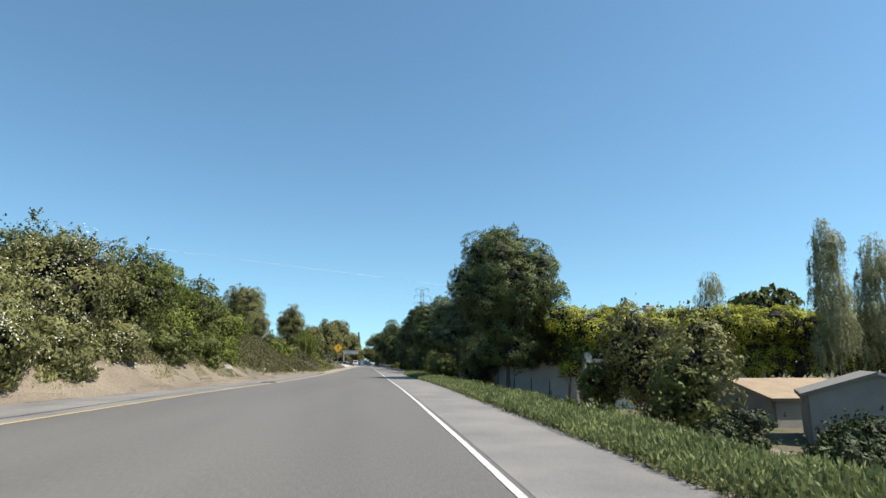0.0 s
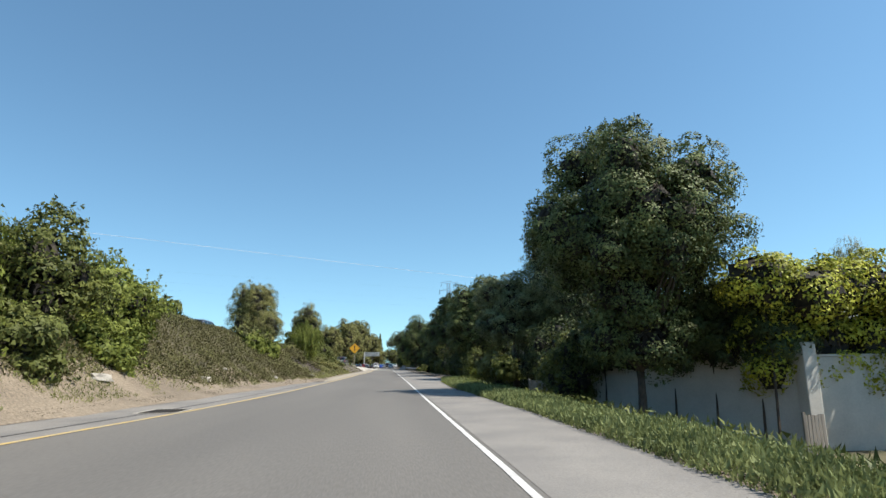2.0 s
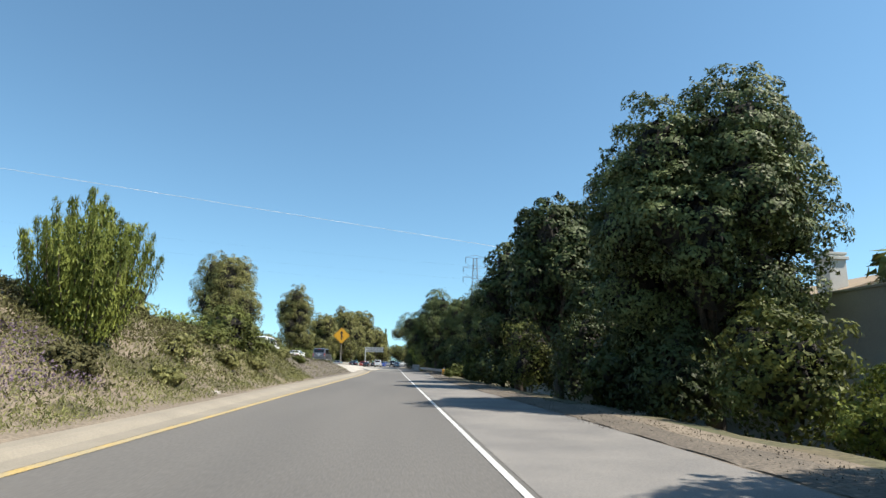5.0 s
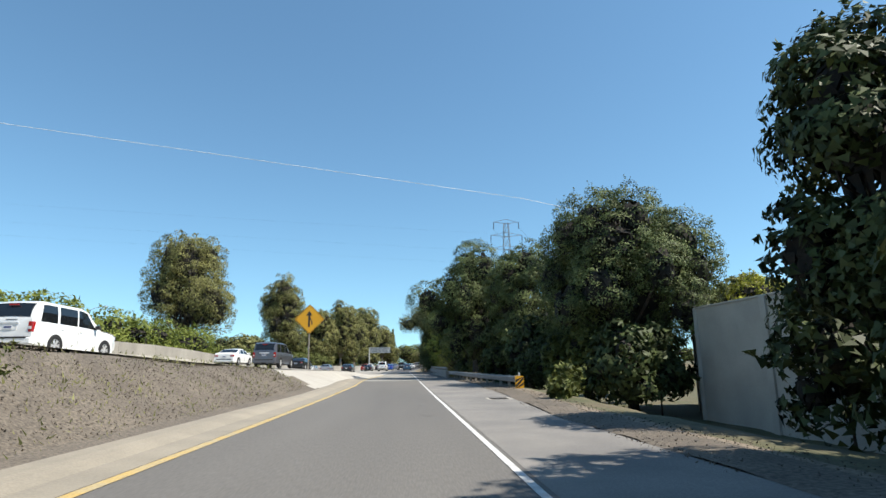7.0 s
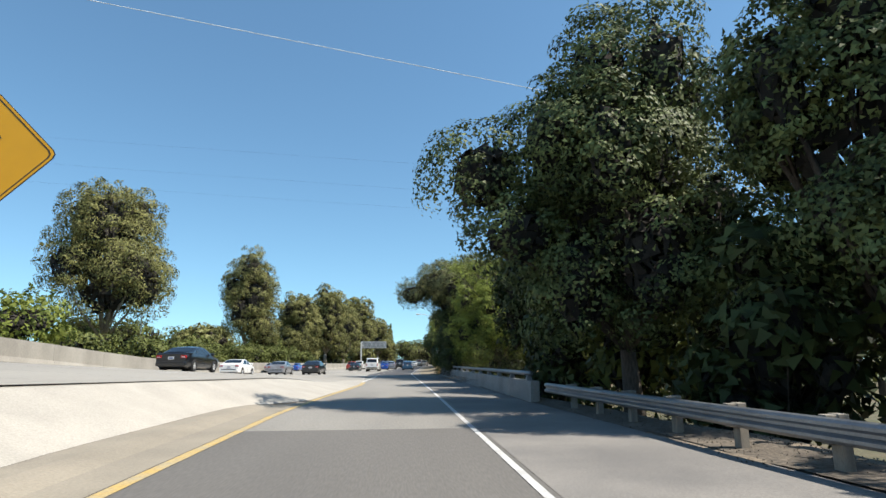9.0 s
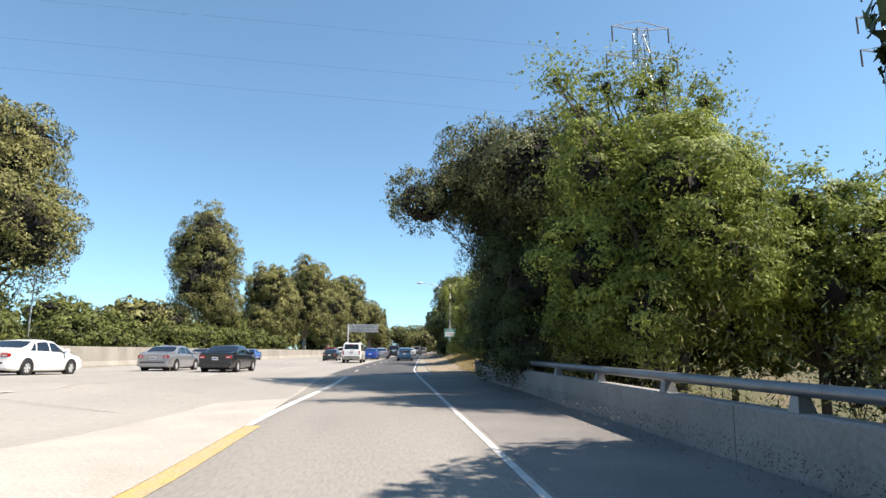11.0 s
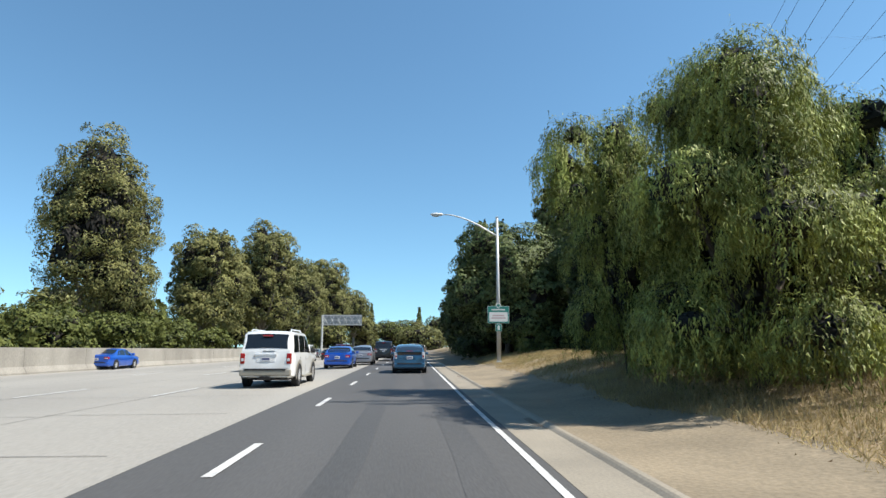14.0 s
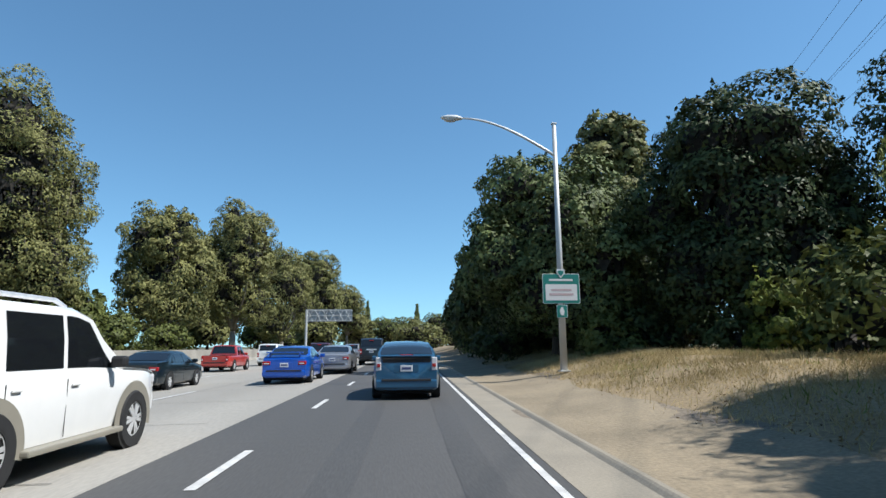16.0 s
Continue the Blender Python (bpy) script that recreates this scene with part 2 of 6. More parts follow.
def crown_leaves(rng, lobes, count, size, clump=0.22, aspect=0.5, ragged=0.25, hang=0.0, weep=0.0, spread=0.35, sprig=0.3, rise=0.6):
    """Leaves in puffs over the outer surface of ellipsoid lobes (cx, cy, cz, rx, ry, rz), with short shoots between."""
    lobes = np.array(lobes, float)
    out, puff, size_of, away = [], [], [], []
    for i, lb in enumerate(lobes):
        c, r = lb[:3], lb[3:]
        m = max(10, int(2.2 / clump ** 2 * (0.6 if r.mean() < 1 else 1)))
        k = np.arange(m) + 0.5
        z = 1 - 1.86 * k / m
        an = k * 2.39996 + 6 * rng.random()
        d = unit(np.stack([np.sqrt(1 - z * z) * np.cos(an), np.sqrt(1 - z * z) * np.sin(an), z], 1) + 0.16 * rng.normal(size=(m, 3)))
        rad = 1 - 0.8 * clump + ragged * (rng.random(m) ** 1.5 - 0.4) * 0.8
        cc = c + d * r * rad[:, None]
        other = np.delete(lobes, i, 0)
        if len(other):
            inside = (((cc[:, None] - other[None, :, :3]) / other[None, :, 3:]) ** 2).sum(2).min(1) < 0.45
            cc, d = cc[~inside], d[~inside]
        puff.append(cc)
        away.append(unit(d / r * r.mean()))
        size_of.append(r.mean() * clump * rng.uniform(0.8, 2.0, len(cc)))
    puff, away, size_of = np.concatenate(puff), np.concatenate(away), np.concatenate(size_of)
    n = int(count)
    if weep:
        strands = max(20, n // 60)
        area = lobes[:, 3] * lobes[:, 4] + lobes[:, 3] * lobes[:, 5] + lobes[:, 4] * lobes[:, 5]
        w = rng.choice(len(lobes), strands, p=area / area.sum())
        ds = unit(rng.normal(size=(strands, 3)) * np.array([1, 1, 0.6]) + np.array([0, 0, 0.15]))
        start = lobes[w, :3] + ds * lobes[w, 3:] * rng.uniform(0.85, 1.05, strands)[:, None]
        reach = weep * rng.uniform(0.25, 1.0, strands)
        half = n * 4 // 5
        ks = rng.integers(0, strands, half)
        u = rng.random(half)
        p = start[ks] + ds[ks] * (0.28 * np.sqrt(u))[:, None] * np.array([1, 1, 0]) + 0.05 * rng.normal(size=(half, 3))
        p[:, 2] = np.maximum(p[:, 2] - u * reach[ks], 0.15 + 0.5 * rng.random(half))
        out.append(leaf_quads(rng, p, unit(ds[ks] + 0.3 * rng.normal(size=(half, 3))), size, aspect, spread, hang))
        n -= half
    shoots = int(n * 0.14) if sprig else 0
    k = rng.choice(len(puff), n - shoots, p=size_of ** 2 / (size_of ** 2).sum())
    e = unit(rng.normal(size=(n - shoots, 3)) * 0.85 + 0.8 * away[k] + np.array([0, 0, rise]))
    p = puff[k] + e * (size_of[k] * (1.02 - 0.38 * rng.random(n - shoots) ** 1.8))[:, None] * np.array([1.1, 1.1, 0.85])
    out.append(leaf_quads(rng, p, e + 0.25 * away[k], size, aspect, spread, hang))
    if shoots:
        m = max(6, shoots // 9)
        j = rng.choice(len(puff), m)
        e = unit(rng.normal(size=(m, 3)) * 0.7 + away[j] + np.array([0, 0, 0.9]))
        a0 = puff[j] + e * size_of[j][:, None] * 0.8
        k = rng.integers(0, m, shoots)
        u = rng.random(shoots)
        L = sprig * rng.uniform(0.4, 1.5, m)
        p = a0[k] + e[k] * (u * L[k])[:, None] + rng.normal(size=(shoots, 3)) * (0.24 * (1.1 - u) * L[k])[:, None] * 0.6
        out.append(leaf_quads(rng, p, unit(e[k] + rng.normal(size=(shoots, 3))), size * 0.95, aspect, 0.5, hang))
    return np.concatenate(out)


def tree(name, x, y, z0, lobes, leaf, count, size, label, category="tree", bark=None, trunk=0.3, seed=0, clump=0.22, aspect=0.5, ragged=0.3, hang=0.0, weep=0.0, group="", stems=1, hull=0.62, spread=0.26, sprig=0.3, rise=0.6, fine=False):
    """A tree with a tapered trunk, limbs to its lobes and a crown of many leaves; lobes are given in place."""
    rng = np.random.default_rng(seed)
    root = tagged(new(name), label, category, group)
    root.location = (x, y, z0)
    local = [(a - x, b - y, c - z0, d, e, f) for a, b, c, d, e, f in lobes]
    tubes = []
    low = min(l[2] - l[5] for l in local)
    fork = max(0.5, low + 0.5)
    mids = np.mean([l[:3] for l in local], axis=0)
    for s in range(stems):
        ox, oy = (rng.normal(size=2) * 0.25 * (stems > 1))
        f = (mids[0] * 0.3 + ox * 3, mids[1] * 0.3 + oy * 3, fork)
        tubes.append(tube_arrays([(ox, oy, -0.4), (ox * 1.3 + f[0] * 0.3, oy * 1.3 + f[1] * 0.3, fork * 0.5), f], [trunk * 1.25, trunk, trunk * 0.8], 9))
        for l in local:
            if weep and l[3] < 0.8:
                continue
            q = np.array(l[:3])
            mid = (np.array(f) + q) / 2 + rng.normal(size=3) * 0.06 * np.linalg.norm(q - f)
            tubes.append(tube_arrays([f, mid, q], [trunk * 0.55, trunk * 0.35, trunk * 0.12], 5))
            for _ in range(1):
                e = q + np.clip(rng.normal(size=3), -1.2, 1.2) * np.array(l[3:]) * 0.42
                tubes.append(tube_arrays([mid, (mid + e) / 2 + rng.normal(size=3) * 0.2, e], [trunk * 0.22, trunk * 0.14, trunk * 0.05], 4))
    v, fc = merge(tubes)
    mesh_object("trunk", v, fc, bark or BARK, root, smooth=True)
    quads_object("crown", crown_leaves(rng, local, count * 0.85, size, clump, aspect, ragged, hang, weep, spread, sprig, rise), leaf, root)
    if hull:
        quads_object("inner_thicket", np.concatenate([inner_hull(rng, np.array(l[:3]), np.array(l[3:]), hull if i == 0 else hull * 0.92, fine) for i, l in enumerate(local)]), CROWN_SHADE, root, "near-black hull shading the gaps inside the crown")["kind"] = "stuff"
    return root


def blob_lobes(seed, x, y, zb, zt, rx, n=7, ry=None, low=0.30, high=0.54):
    """Lobes that fill a crown from zb to zt of half width rx round (x, y)."""
    rng = np.random.default_rng(seed + 1000)
    ry = ry or rx
    h = (zt - zb) / 2
    out = [(x, y, zb + h, rx * 0.72, ry * 0.72, h * 0.85)]
    for i in range(n):
        a = 2 * math.pi * (i * (0.382 * n if n > 11 else 1) + rng.uniform(-0.3, 0.3)) / n
        u = rng.uniform(-0.7, 0.85)
        w = math.sqrt(max(0.0, 1 - u * u * 0.9))
        s = rng.uniform(low, high)
        out.append((x + math.cos(a) * rx * w * (1 - s), y + math.sin(a) * ry * w * (1 - s), zb + h + u * h * 0.8, rx * s, ry * s, max(0.35 * h, h * s * 0.9)))
    out.append((x + rng.uniform(-0.2, 0.2) * rx, y, zt - h * 0.42, rx * 0.42, ry * 0.42, h * 0.42))
    return out


# ---- plan of the road ----
def track(y):
    """The middle of the driving lane."""
    return float(np.interp(y, [-60, 0, 10, 20, 30, 45, 70, 117, 136, 174, 187, 200, 207, 212, 217, 225, 245, 285, 340, 420, 600], [-1.0, 0.0, 0.16, 0.25, 0.29, 0.21, 0.14, -0.15, -0.28, -0.38, -0.52, -0.66, -0.70, -0.62, -0.38, -0.03, 0.92, 2.9, 6.3, 12.5, 30]))


def left_line(y):
    """The yellow edge line, from the lane's middle."""
    return float(np.interp(y, [-60, 0, 14, 27, 34, 41, 47, 55, 69, 78, 94, 125, 134, 146, 153, 161, 168, 180, 190], [-9.5, -8.6, -8.15, -7.6, -6.95, -6.1, -5.6, -5.15, -4.75, -4.4, -4.1, -3.25, -3.05, -2.95, -3.12, -3.25, -3.0, -2.3, -2.4]))


def left_edge(y):
    """The left edge of the ramp's paving, from the lane's middle."""
    return float(np.interp(y, [-60, 0, 22, 32, 44, 57, 66, 76, 82, 100, 126, 134, 141, 147, 154, 164, 180], [-13, -12.8, -12.0, -10.0, -8.7, -7.6, -7.0, -5.6, -5.55, -5.5, -4.7, -4.35, -4.45, -4.5, -4.9, -4.8, -3.2]))


def right_edge(y):
    """The right edge of the shoulder, from the lane's middle."""
    return float(np.interp(y, [-60, 5, 20, 30, 40, 55, 66, 76, 88, 105, 123, 131, 147, 165, 176, 204, 210, 220], [3.5, 3.6, 3.75, 3.9, 4.0, 3.75, 4.1, 5.0, 4.9, 4.4, 3.95, 4.4, 5.0, 4.3, 4.2, 4.4, 2.6, 2.4]))


def freeway_edge(y):
    """x of the right edge of the freeway's first lane."""
    return float(np.interp(y, [-60, 0, 40, 75, 105, 147, 165, 183, 215, 245, 285, 340, 420, 600], [-26, -21, -18, -15.2, -12.0, -8.6, -6.7, -5.2, -4.2, -2.6, -0.6, 3.0, 9.2, 26.5]))


def freeway_z(y):
    return float(np.interp(y, [-60, 40, 60, 75, 90, 105, 131, 147, 165, 190, 215, 300, 600], [7.0, 5.5, 4.6, 4.0, 3.35, 2.6, 1.5, 1.15, 0.8, 0.35, 0.0, -0.4, -0.8]))


FREEWAY_WIDTH = 18.0


def smooth(a, b, x):
    t = min(1.0, max(0.0, (x - a) / (b - a)))
    return t * t * (3 - 2 * t)


def bumps(x, y, amount):
    return amount * noise.noise((x * 0.45, y * 0.45, 0.0)) + 0.4 * amount * noise.noise((x * 1.7, y * 1.7, 3.0))


def right_ground(d, y):
    """Height of the ground at d metres right of the shoulder's edge."""
    yard = float(np.interp(y, [-60, 60, 100, 150, 168, 202, 212, 240, 600], [-2.6, -2.4, -1.8, -1.6, -3.0, -3.0, 0.8, 0.95, 0.9]))
    verge = float(np.interp(y, [-60, 60, 75, 95, 130, 160, 172, 202, 212, 600], [1.3, 1.3, 2.0, 2.0, 2.0, 1.0, 0.15, 0.15, 2.0, 2.0]))
    if yard < 0:
        return 0.02 + 0.04 * min(d, 1) + yard * smooth(verge, verge + 5, d)
    return 0.03 + yard * smooth(0.3, 6.5, d)


def ground_z(x, y):
    c = track(y)
    xr, xl, fe, fz = c + right_edge(y), c + left_edge(y), freeway_edge(y), freeway_z(y)
    if x >= xr:
        return right_ground(x - xr, y) + bumps(x, y, 0.10) * smooth(0.2, 2.5, x - xr)
    if x > xl:
        return -0.03 - 0.3 * smooth(0.6, 1.6, min(x - xl, xr - x))
    if y > 139 and x > fe - FREEWAY_WIDTH - 1:
        flat = -0.6
        if y > 144:
            return flat
        u = smooth(139, 144, y)
        return flat * u + (1 - u) * ground_z(x, 138.9)
    shoulder = fe + 2.2
    if x > shoulder:
        u = (xl - x) / max(0.5, xl - shoulder)
        rise = float(np.interp(u, [0, 0.12, 0.3, 0.85, 1.0], [0.03, 0.05, 0.22, 0.94, 1.0])) if y < 115 else u ** (1.25 - 0.25 * smooth(122, 136, y))
        return -0.02 + (fz - 0.05) * rise + bumps(x, y, 0.09) * smooth(0.2, 1.5, xl - x) * smooth(0, 1, x - shoulder) * smooth(175, 140, y) 
    if x > fe - FREEWAY_WIDTH - 1:
        return fz - 0.07
    return fz - 0.07 + bumps(x, y, 0.25) * smooth(0, 4, fe - FREEWAY_WIDTH - 1 - x) + 0.6 * smooth(0, 15, fe - FREEWAY_WIDTH - 1 - x)


def ground_kind(x, y):
    c = track(y)
    d = x - (c + right_edge(y))
    if d > 0:
        if d > 14:
            return 1
        if y < 70:
            return 1 if d < 6 else 0
        if y < 205:
            return 0 if d < 1.5 else 1
        edge = 2.2 + 1.2 * noise.noise((x * 0.3, y * 0.3, 9.0))
        return 0 if d < edge else 3
    if x < c:
        if 112 < y < 156 and x > freeway_edge(y):
            return 2
        if y < 112 and x > freeway_edge(y) - 2:
            if y > 80:
                return 0 if noise.noise((x * 0.35, y * 0.2, 4.0)) > -0.1 else 4
            return 0 if (c + left_edge(y) - x) < 2.2 else 4
        if x < freeway_edge(y) - FREEWAY_WIDTH:
            return 1
    return 0


def build_ground():
    xs = list(np.arange(-64, -30, 3.0)) + list(np.arange(-30, 30.01, 0.75)) + list(np.arange(33, 70, 3.0))
    ys = list(np.arange(-40, 300.01, 1.25)) + list(np.arange(304, 480, 8.0))
    xs = [-3000, -900, -250, -110] + xs + [110, 250, 900, 3000]
    ys = [-3000, -900, -200, -80] + ys + [560, 800, 1500, 4000]
    v, f, kinds = [], [], []
    for y in ys:
        for x in xs:
            yy, xx = min(max(y, -60), 500), min(max(x, -110), 110)
            v.append((x, y, ground_z(xx, yy)))
    w = len(xs)
    for j in range(len(ys) - 1):
        for i in range(w - 1):
            f.append((j * w + i, j * w + i + 1, (j + 1) * w + i + 1, (j + 1) * w + i))
            kinds.append(ground_kind((xs[i] + xs[i + 1]) / 2, (ys[j] + ys[j + 1]) / 2))
    ob = mesh_object("ground", v, f, DIRT, smooth=True)
    for m in (GREEN_GROUND, CHIPS, DRY_GROUND, BANK):
        ob.data.materials.append(m)
    ob.data.polygons.foreach_set("material_index", kinds)
    tagged(ob, "bare earth, dry grass and planted banks beside a ramp", "ground", kind="structure")


build_ground()


def strip(name, y0, y1, left, right, z, mat, step=1.0, label="", category="", cuts=1, tag=True, parent=None):
    """A paved strip between two edges, given as functions of y."""
    v, f = [], []
    n = max(2, int((y1 - y0) / step) + 1)
    for i in range(n):
        y = y0 + (y1 - y0) * i / (n - 1)
        a, b = left(y), right(y)
        for k in range(cuts + 1):
            x = a + (b - a) * k / cuts
            v.append((x, y, z(x, y) if callable(z) else z))
    w = cuts + 1
    for i in range(n - 1):
        for k in range(cuts):
            f.append((i * w + k, i * w + k + 1, (i + 1) * w + k + 1, (i + 1) * w + k))
    ob = mesh_object(name, v, f, mat, parent)
    if tag:
        tagged(ob, label, category, kind="structure")
    return ob


# lane, shoulders, gutter and freeway
def lane_left(y):
    return track(y) + (left_line(y) - 0.12 if y < 186 else left_line(y) - 0.12 - 0.58 * smooth(186, 204, y))


def lane_right(y):
    return track(y) + 1.62


strip("road_ramp", -45, 157, lane_left, lane_right, 0.0, ASPHALT, label="grey asphalt ramp lane with tyre marks", category="road")
strip("road_bridge", 157, 205, lane_left, lane_right, 0.0, BRIDGE_DECK, label="pale concrete bridge deck lane", category="road")
strip("road_merge", 205, 430, lane_left, lane_right, 0.0, ASPHALT_NEW, label="dark asphalt merging lane", category="road")
strip("road_shoulder", -45, 209, lane_right, lambda y: track(y) + right_edge(y), lambda x, y: 0.004 if x < track(y) + 2 else 0.01, ASPHALT_OLD, label="pale worn asphalt shoulder", category="road")
strip("gutter", 205, 430, lambda y: track(y) + 1.62, lambda y: track(y) + 2.25, 0.004, GUTTER, label="pale concrete gutter beside the lane", category="road")
strip("road_shoulder_left", -45, 80, lambda y: track(y) + left_edge(y), lambda y: track(y) + left_line(y) - 0.12, 0.002, ASPHALT_OLD, label="worn asphalt strip outside the yellow line", category="road")


def curb(name, y0, y1, inner, outer, height, label, mat=None, taper=6.0):
    """A low rolled concrete kerb: pan, slope and top."""
    v, f = [], []
    n = int(y1 - y0) + 1
    prof = [(0.0, 0.004), (0.42, 0.012), (0.60, height * 0.75), (0.72, height), (1.0, height), (1.0, -0.25)]
    for i in range(n):
        y = y0 + (y1 - y0) * i / (n - 1)
        a, b, k = inner(y), outer(y), smooth(y0, y0 + taper, y) * smooth(y1, y1 - taper, y)
        for u, z in prof:
            v.append((a + (b - a) * u, y, 0.004 + (z - 0.004) * k if z > 0 else z))
    w = len(prof)
    for i in range(n - 1):
        for k in range(w - 1):
            q = (i * w + k, i * w + k + 1, (i + 1) * w + k + 1, (i + 1) * w + k)
            f.append(q if outer(y0) > inner(y0) else q[::-1])
    tagged(mesh_object(name, v, f, mat or CONCRETE), label, "kerb", kind="structure")


curb("curb_left", 73, 168, lambda y: track(y) + left_line(y) - 0.12, lambda y: track(y) + left_edge(y), 0.11, "long pale concrete kerb and gutter beside the ramp", GUTTER)
curb("curb_right", 203, 300, lambda y: track(y) + 2.18, lambda y: track(y) + 2.44, 0.06, "low concrete kerb against dusty ground", GUTTER)
def freeway_right(y):
    return float(freeway_edge(y) + 2.0 - 1.7 * smooth(130, 150, y)) if y < 190 else max(freeway_edge(y) + 0.3, lane_left(y)) if y < 205 else lane_left(y)


def freeway_surface(x, y):
    return 0.07 * smooth(205, 165, y) * max(0.0, freeway_edge(y) - x) + freeway_z(y) * (1 - smooth(170, 188, y) * smooth(6.0, 0.0, freeway_right(y) - x)) + 0.002


def ramp_left(y):
    u = smooth(161, 167, y)
    return (track(y) + left_edge(y)) * (1 - u) + lane_left(y) * u


strip("road_freeway", -45, 430, lambda y: freeway_edge(y) - FREEWAY_WIDTH, freeway_right, freeway_surface, CONCRETE_ROAD, label="pale concrete freeway lanes", category="road", cuts=8)
strip("gore", 139.5, 204, lambda y: freeway_right(y) - 0.3, ramp_left, lambda x, y: 0.006 + freeway_surface(freeway_right(y), y) + (0.008 + 0.1 * smooth(167, 160, y) - freeway_surface(freeway_right(y), y)) * min(1, max(0, (x - freeway_right(y)) / max(0.05, ramp_left(y) - freeway_right(y)))), CONCRETE, label="bare pale concrete between ramp and freeway", category="road", cuts=5)

# painted lines
strip("white_edge_line", -45, 430, lambda y: track(y) + 1.435 - 0.03 * smooth(205, 215, y), lambda y: track(y) + 1.54 - 0.04 * smooth(205, 215, y), 0.008, WHITE_PAINT, label="white painted edge line", category="road marking")
strip("yellow_edge_line", -45, 184.5, lambda y: track(y) + left_line(y) - 0.09 - 0.08 * smooth(168, 176, y), lambda y: track(y) + left_line(y) + 0.09 + 0.06 * smooth(168, 176, y), 0.008, YELLOW_PAINT, label="yellow painted edge line", category="road marking")
strip("gore_line", 184.5, 203, lambda y: track(y) - 2.55 + 0.4 * smooth(184, 198, y), lambda y: track(y) - 2.35 + 0.4 * smooth(184, 198, y), 0.012, WHITE_PAINT, label="wide white painted line at the merge", category="road marking")
strip("freeway_edge_line", 120, 200, lambda y: freeway_edge(y) - 0.07, lambda y: freeway_edge(y) + 0.07, lambda x, y: freeway_surface(x, y) + 0.012, WHITE_PAINT, label="white painted freeway edge line", category="road marking")


def dashes(base, y0, y1, z, length=2.13, cycle=7.32):
    y = y0
    while y < y1:
        strip("lane_dash", y, y + length, lambda q: base(q) - 0.06, lambda q: base(q) + 0.06, z, WHITE_PAINT, label="short white painted lane dash", category="road marking")
        y += cycle


dashes(lambda y: track(y) - 2.1, 231.3 - 7.32 * 3, 400, 0.010)
for lane in (1, 2, 3):
    dashes(lambda y: freeway_edge(y) - 3.65 * lane, 140, 400, lambda x, y: freeway_surface(x, y) + 0.010, 3.66, 14.6)


# ---- trees and shrubs ----
OAK_LABEL = "broad live oak with dense dark green crown"
S = [0]


def oak(x, y, zb, zt, rx, leaf=None, count=30000, size=0.19, n=8, ry=None, label=OAK_LABEL, z0=None, name="oak_tree", trunk=0.28, extra=(), **k):
    S[0] += 1
    base = ground_z(x, y) if z0 is None else z0
    k["clump"] = k.get("clump", 0.25)
    k["aspect"] = k.get("aspect", 0.66)
    count, size = count * 1.1, size * 1.12
    return tree(name, x, y, base, blob_lobes(S[0], x, y, zb, zt, rx, int(n * 1.8), ry, 0.22, 0.44) + list(extra), leaf or OAK, count, size, label, trunk=trunk, seed=S[0], **k)


oak(11.8, 48.5, 3.4, 13.0, 4.9, count=110000, size=0.11, n=14, clump=0.22, ragged=0.4, trunk=0.2, extra=[(11.0, 48, 4.6, 2.2, 2.2, 1.8), (12.4, 49, 4.2, 2.0, 2.0, 2.0), (11.8, 48, 2.2, 1.6, 1.6, 1.8), (13.4, 48.5, 2.4, 1.4, 1.4, 1.6), (10.2, 48.3, 2.4, 1.1, 1.1, 1.2)])
oak(15.3, 70, 3.0, 14.4, 4.3, GREY_OAK, count=80000, size=0.11, ragged=0.45, n=9, extra=[(14.2, 70, 3.2, 2.4, 2.4, 2.4), (16.4, 70, 2.5, 2.4, 2.4, 2.4)])
oak(11.3, 73, 2.4, 9.0, 4.0, GREY_OAK, 62000, 0.12, ragged=0.45, label="low spreading oak with grey-green leaves over the verge")
oak(10.6, 89, 0.3, 11.1, 4.0, OAK, 95000, 0.115, n=12, clump=0.23, ragged=0.4, label="tall rounded oak with uneven crown behind the shoulder")
oak(9.4, 103, 0.8, 11.3, 2.8, SHADED_OAK, 22000)
oak(13.5, 100, 0.5, 9.0, 4.5, SHADED_OAK, 22000)
oak(9.0, 112, 0.6, 10.4, 3.0, SHADED_OAK, 20000)
oak(10.8, 119, 0.2, 9.0, 3.0, SHADED_OAK, 20000)
oak(13.4, 142, 0.2, 11.6, 5.6, OAK, 120000, 0.095, n=12, clump=0.23, ragged=0.4, label="large round oak in front of a sound wall")
oak(12.9, 149, 0.2, 9.5, 3.4, OAK, 48000, 0.115)
oak(10.2, 156, 0.2, 11.0, 3.6, OAK, 56000, 0.12)
oak(6.6, 162, 0.2, 12.9, 3.7, OAK, 62000, 0.12, extra=[(2.3, 162.5, 7.2, 1.7, 1.7, 1.8), (3.2, 161.5, 5.0, 1.5, 1.5, 1.4)])
oak(10.0, 170, 0.0, 10.5, 4.2, OAK, 34000, 0.17)
oak(8.6, 177.5, -0.5, 11.0, 3.6, SHADED_OAK, 26000)
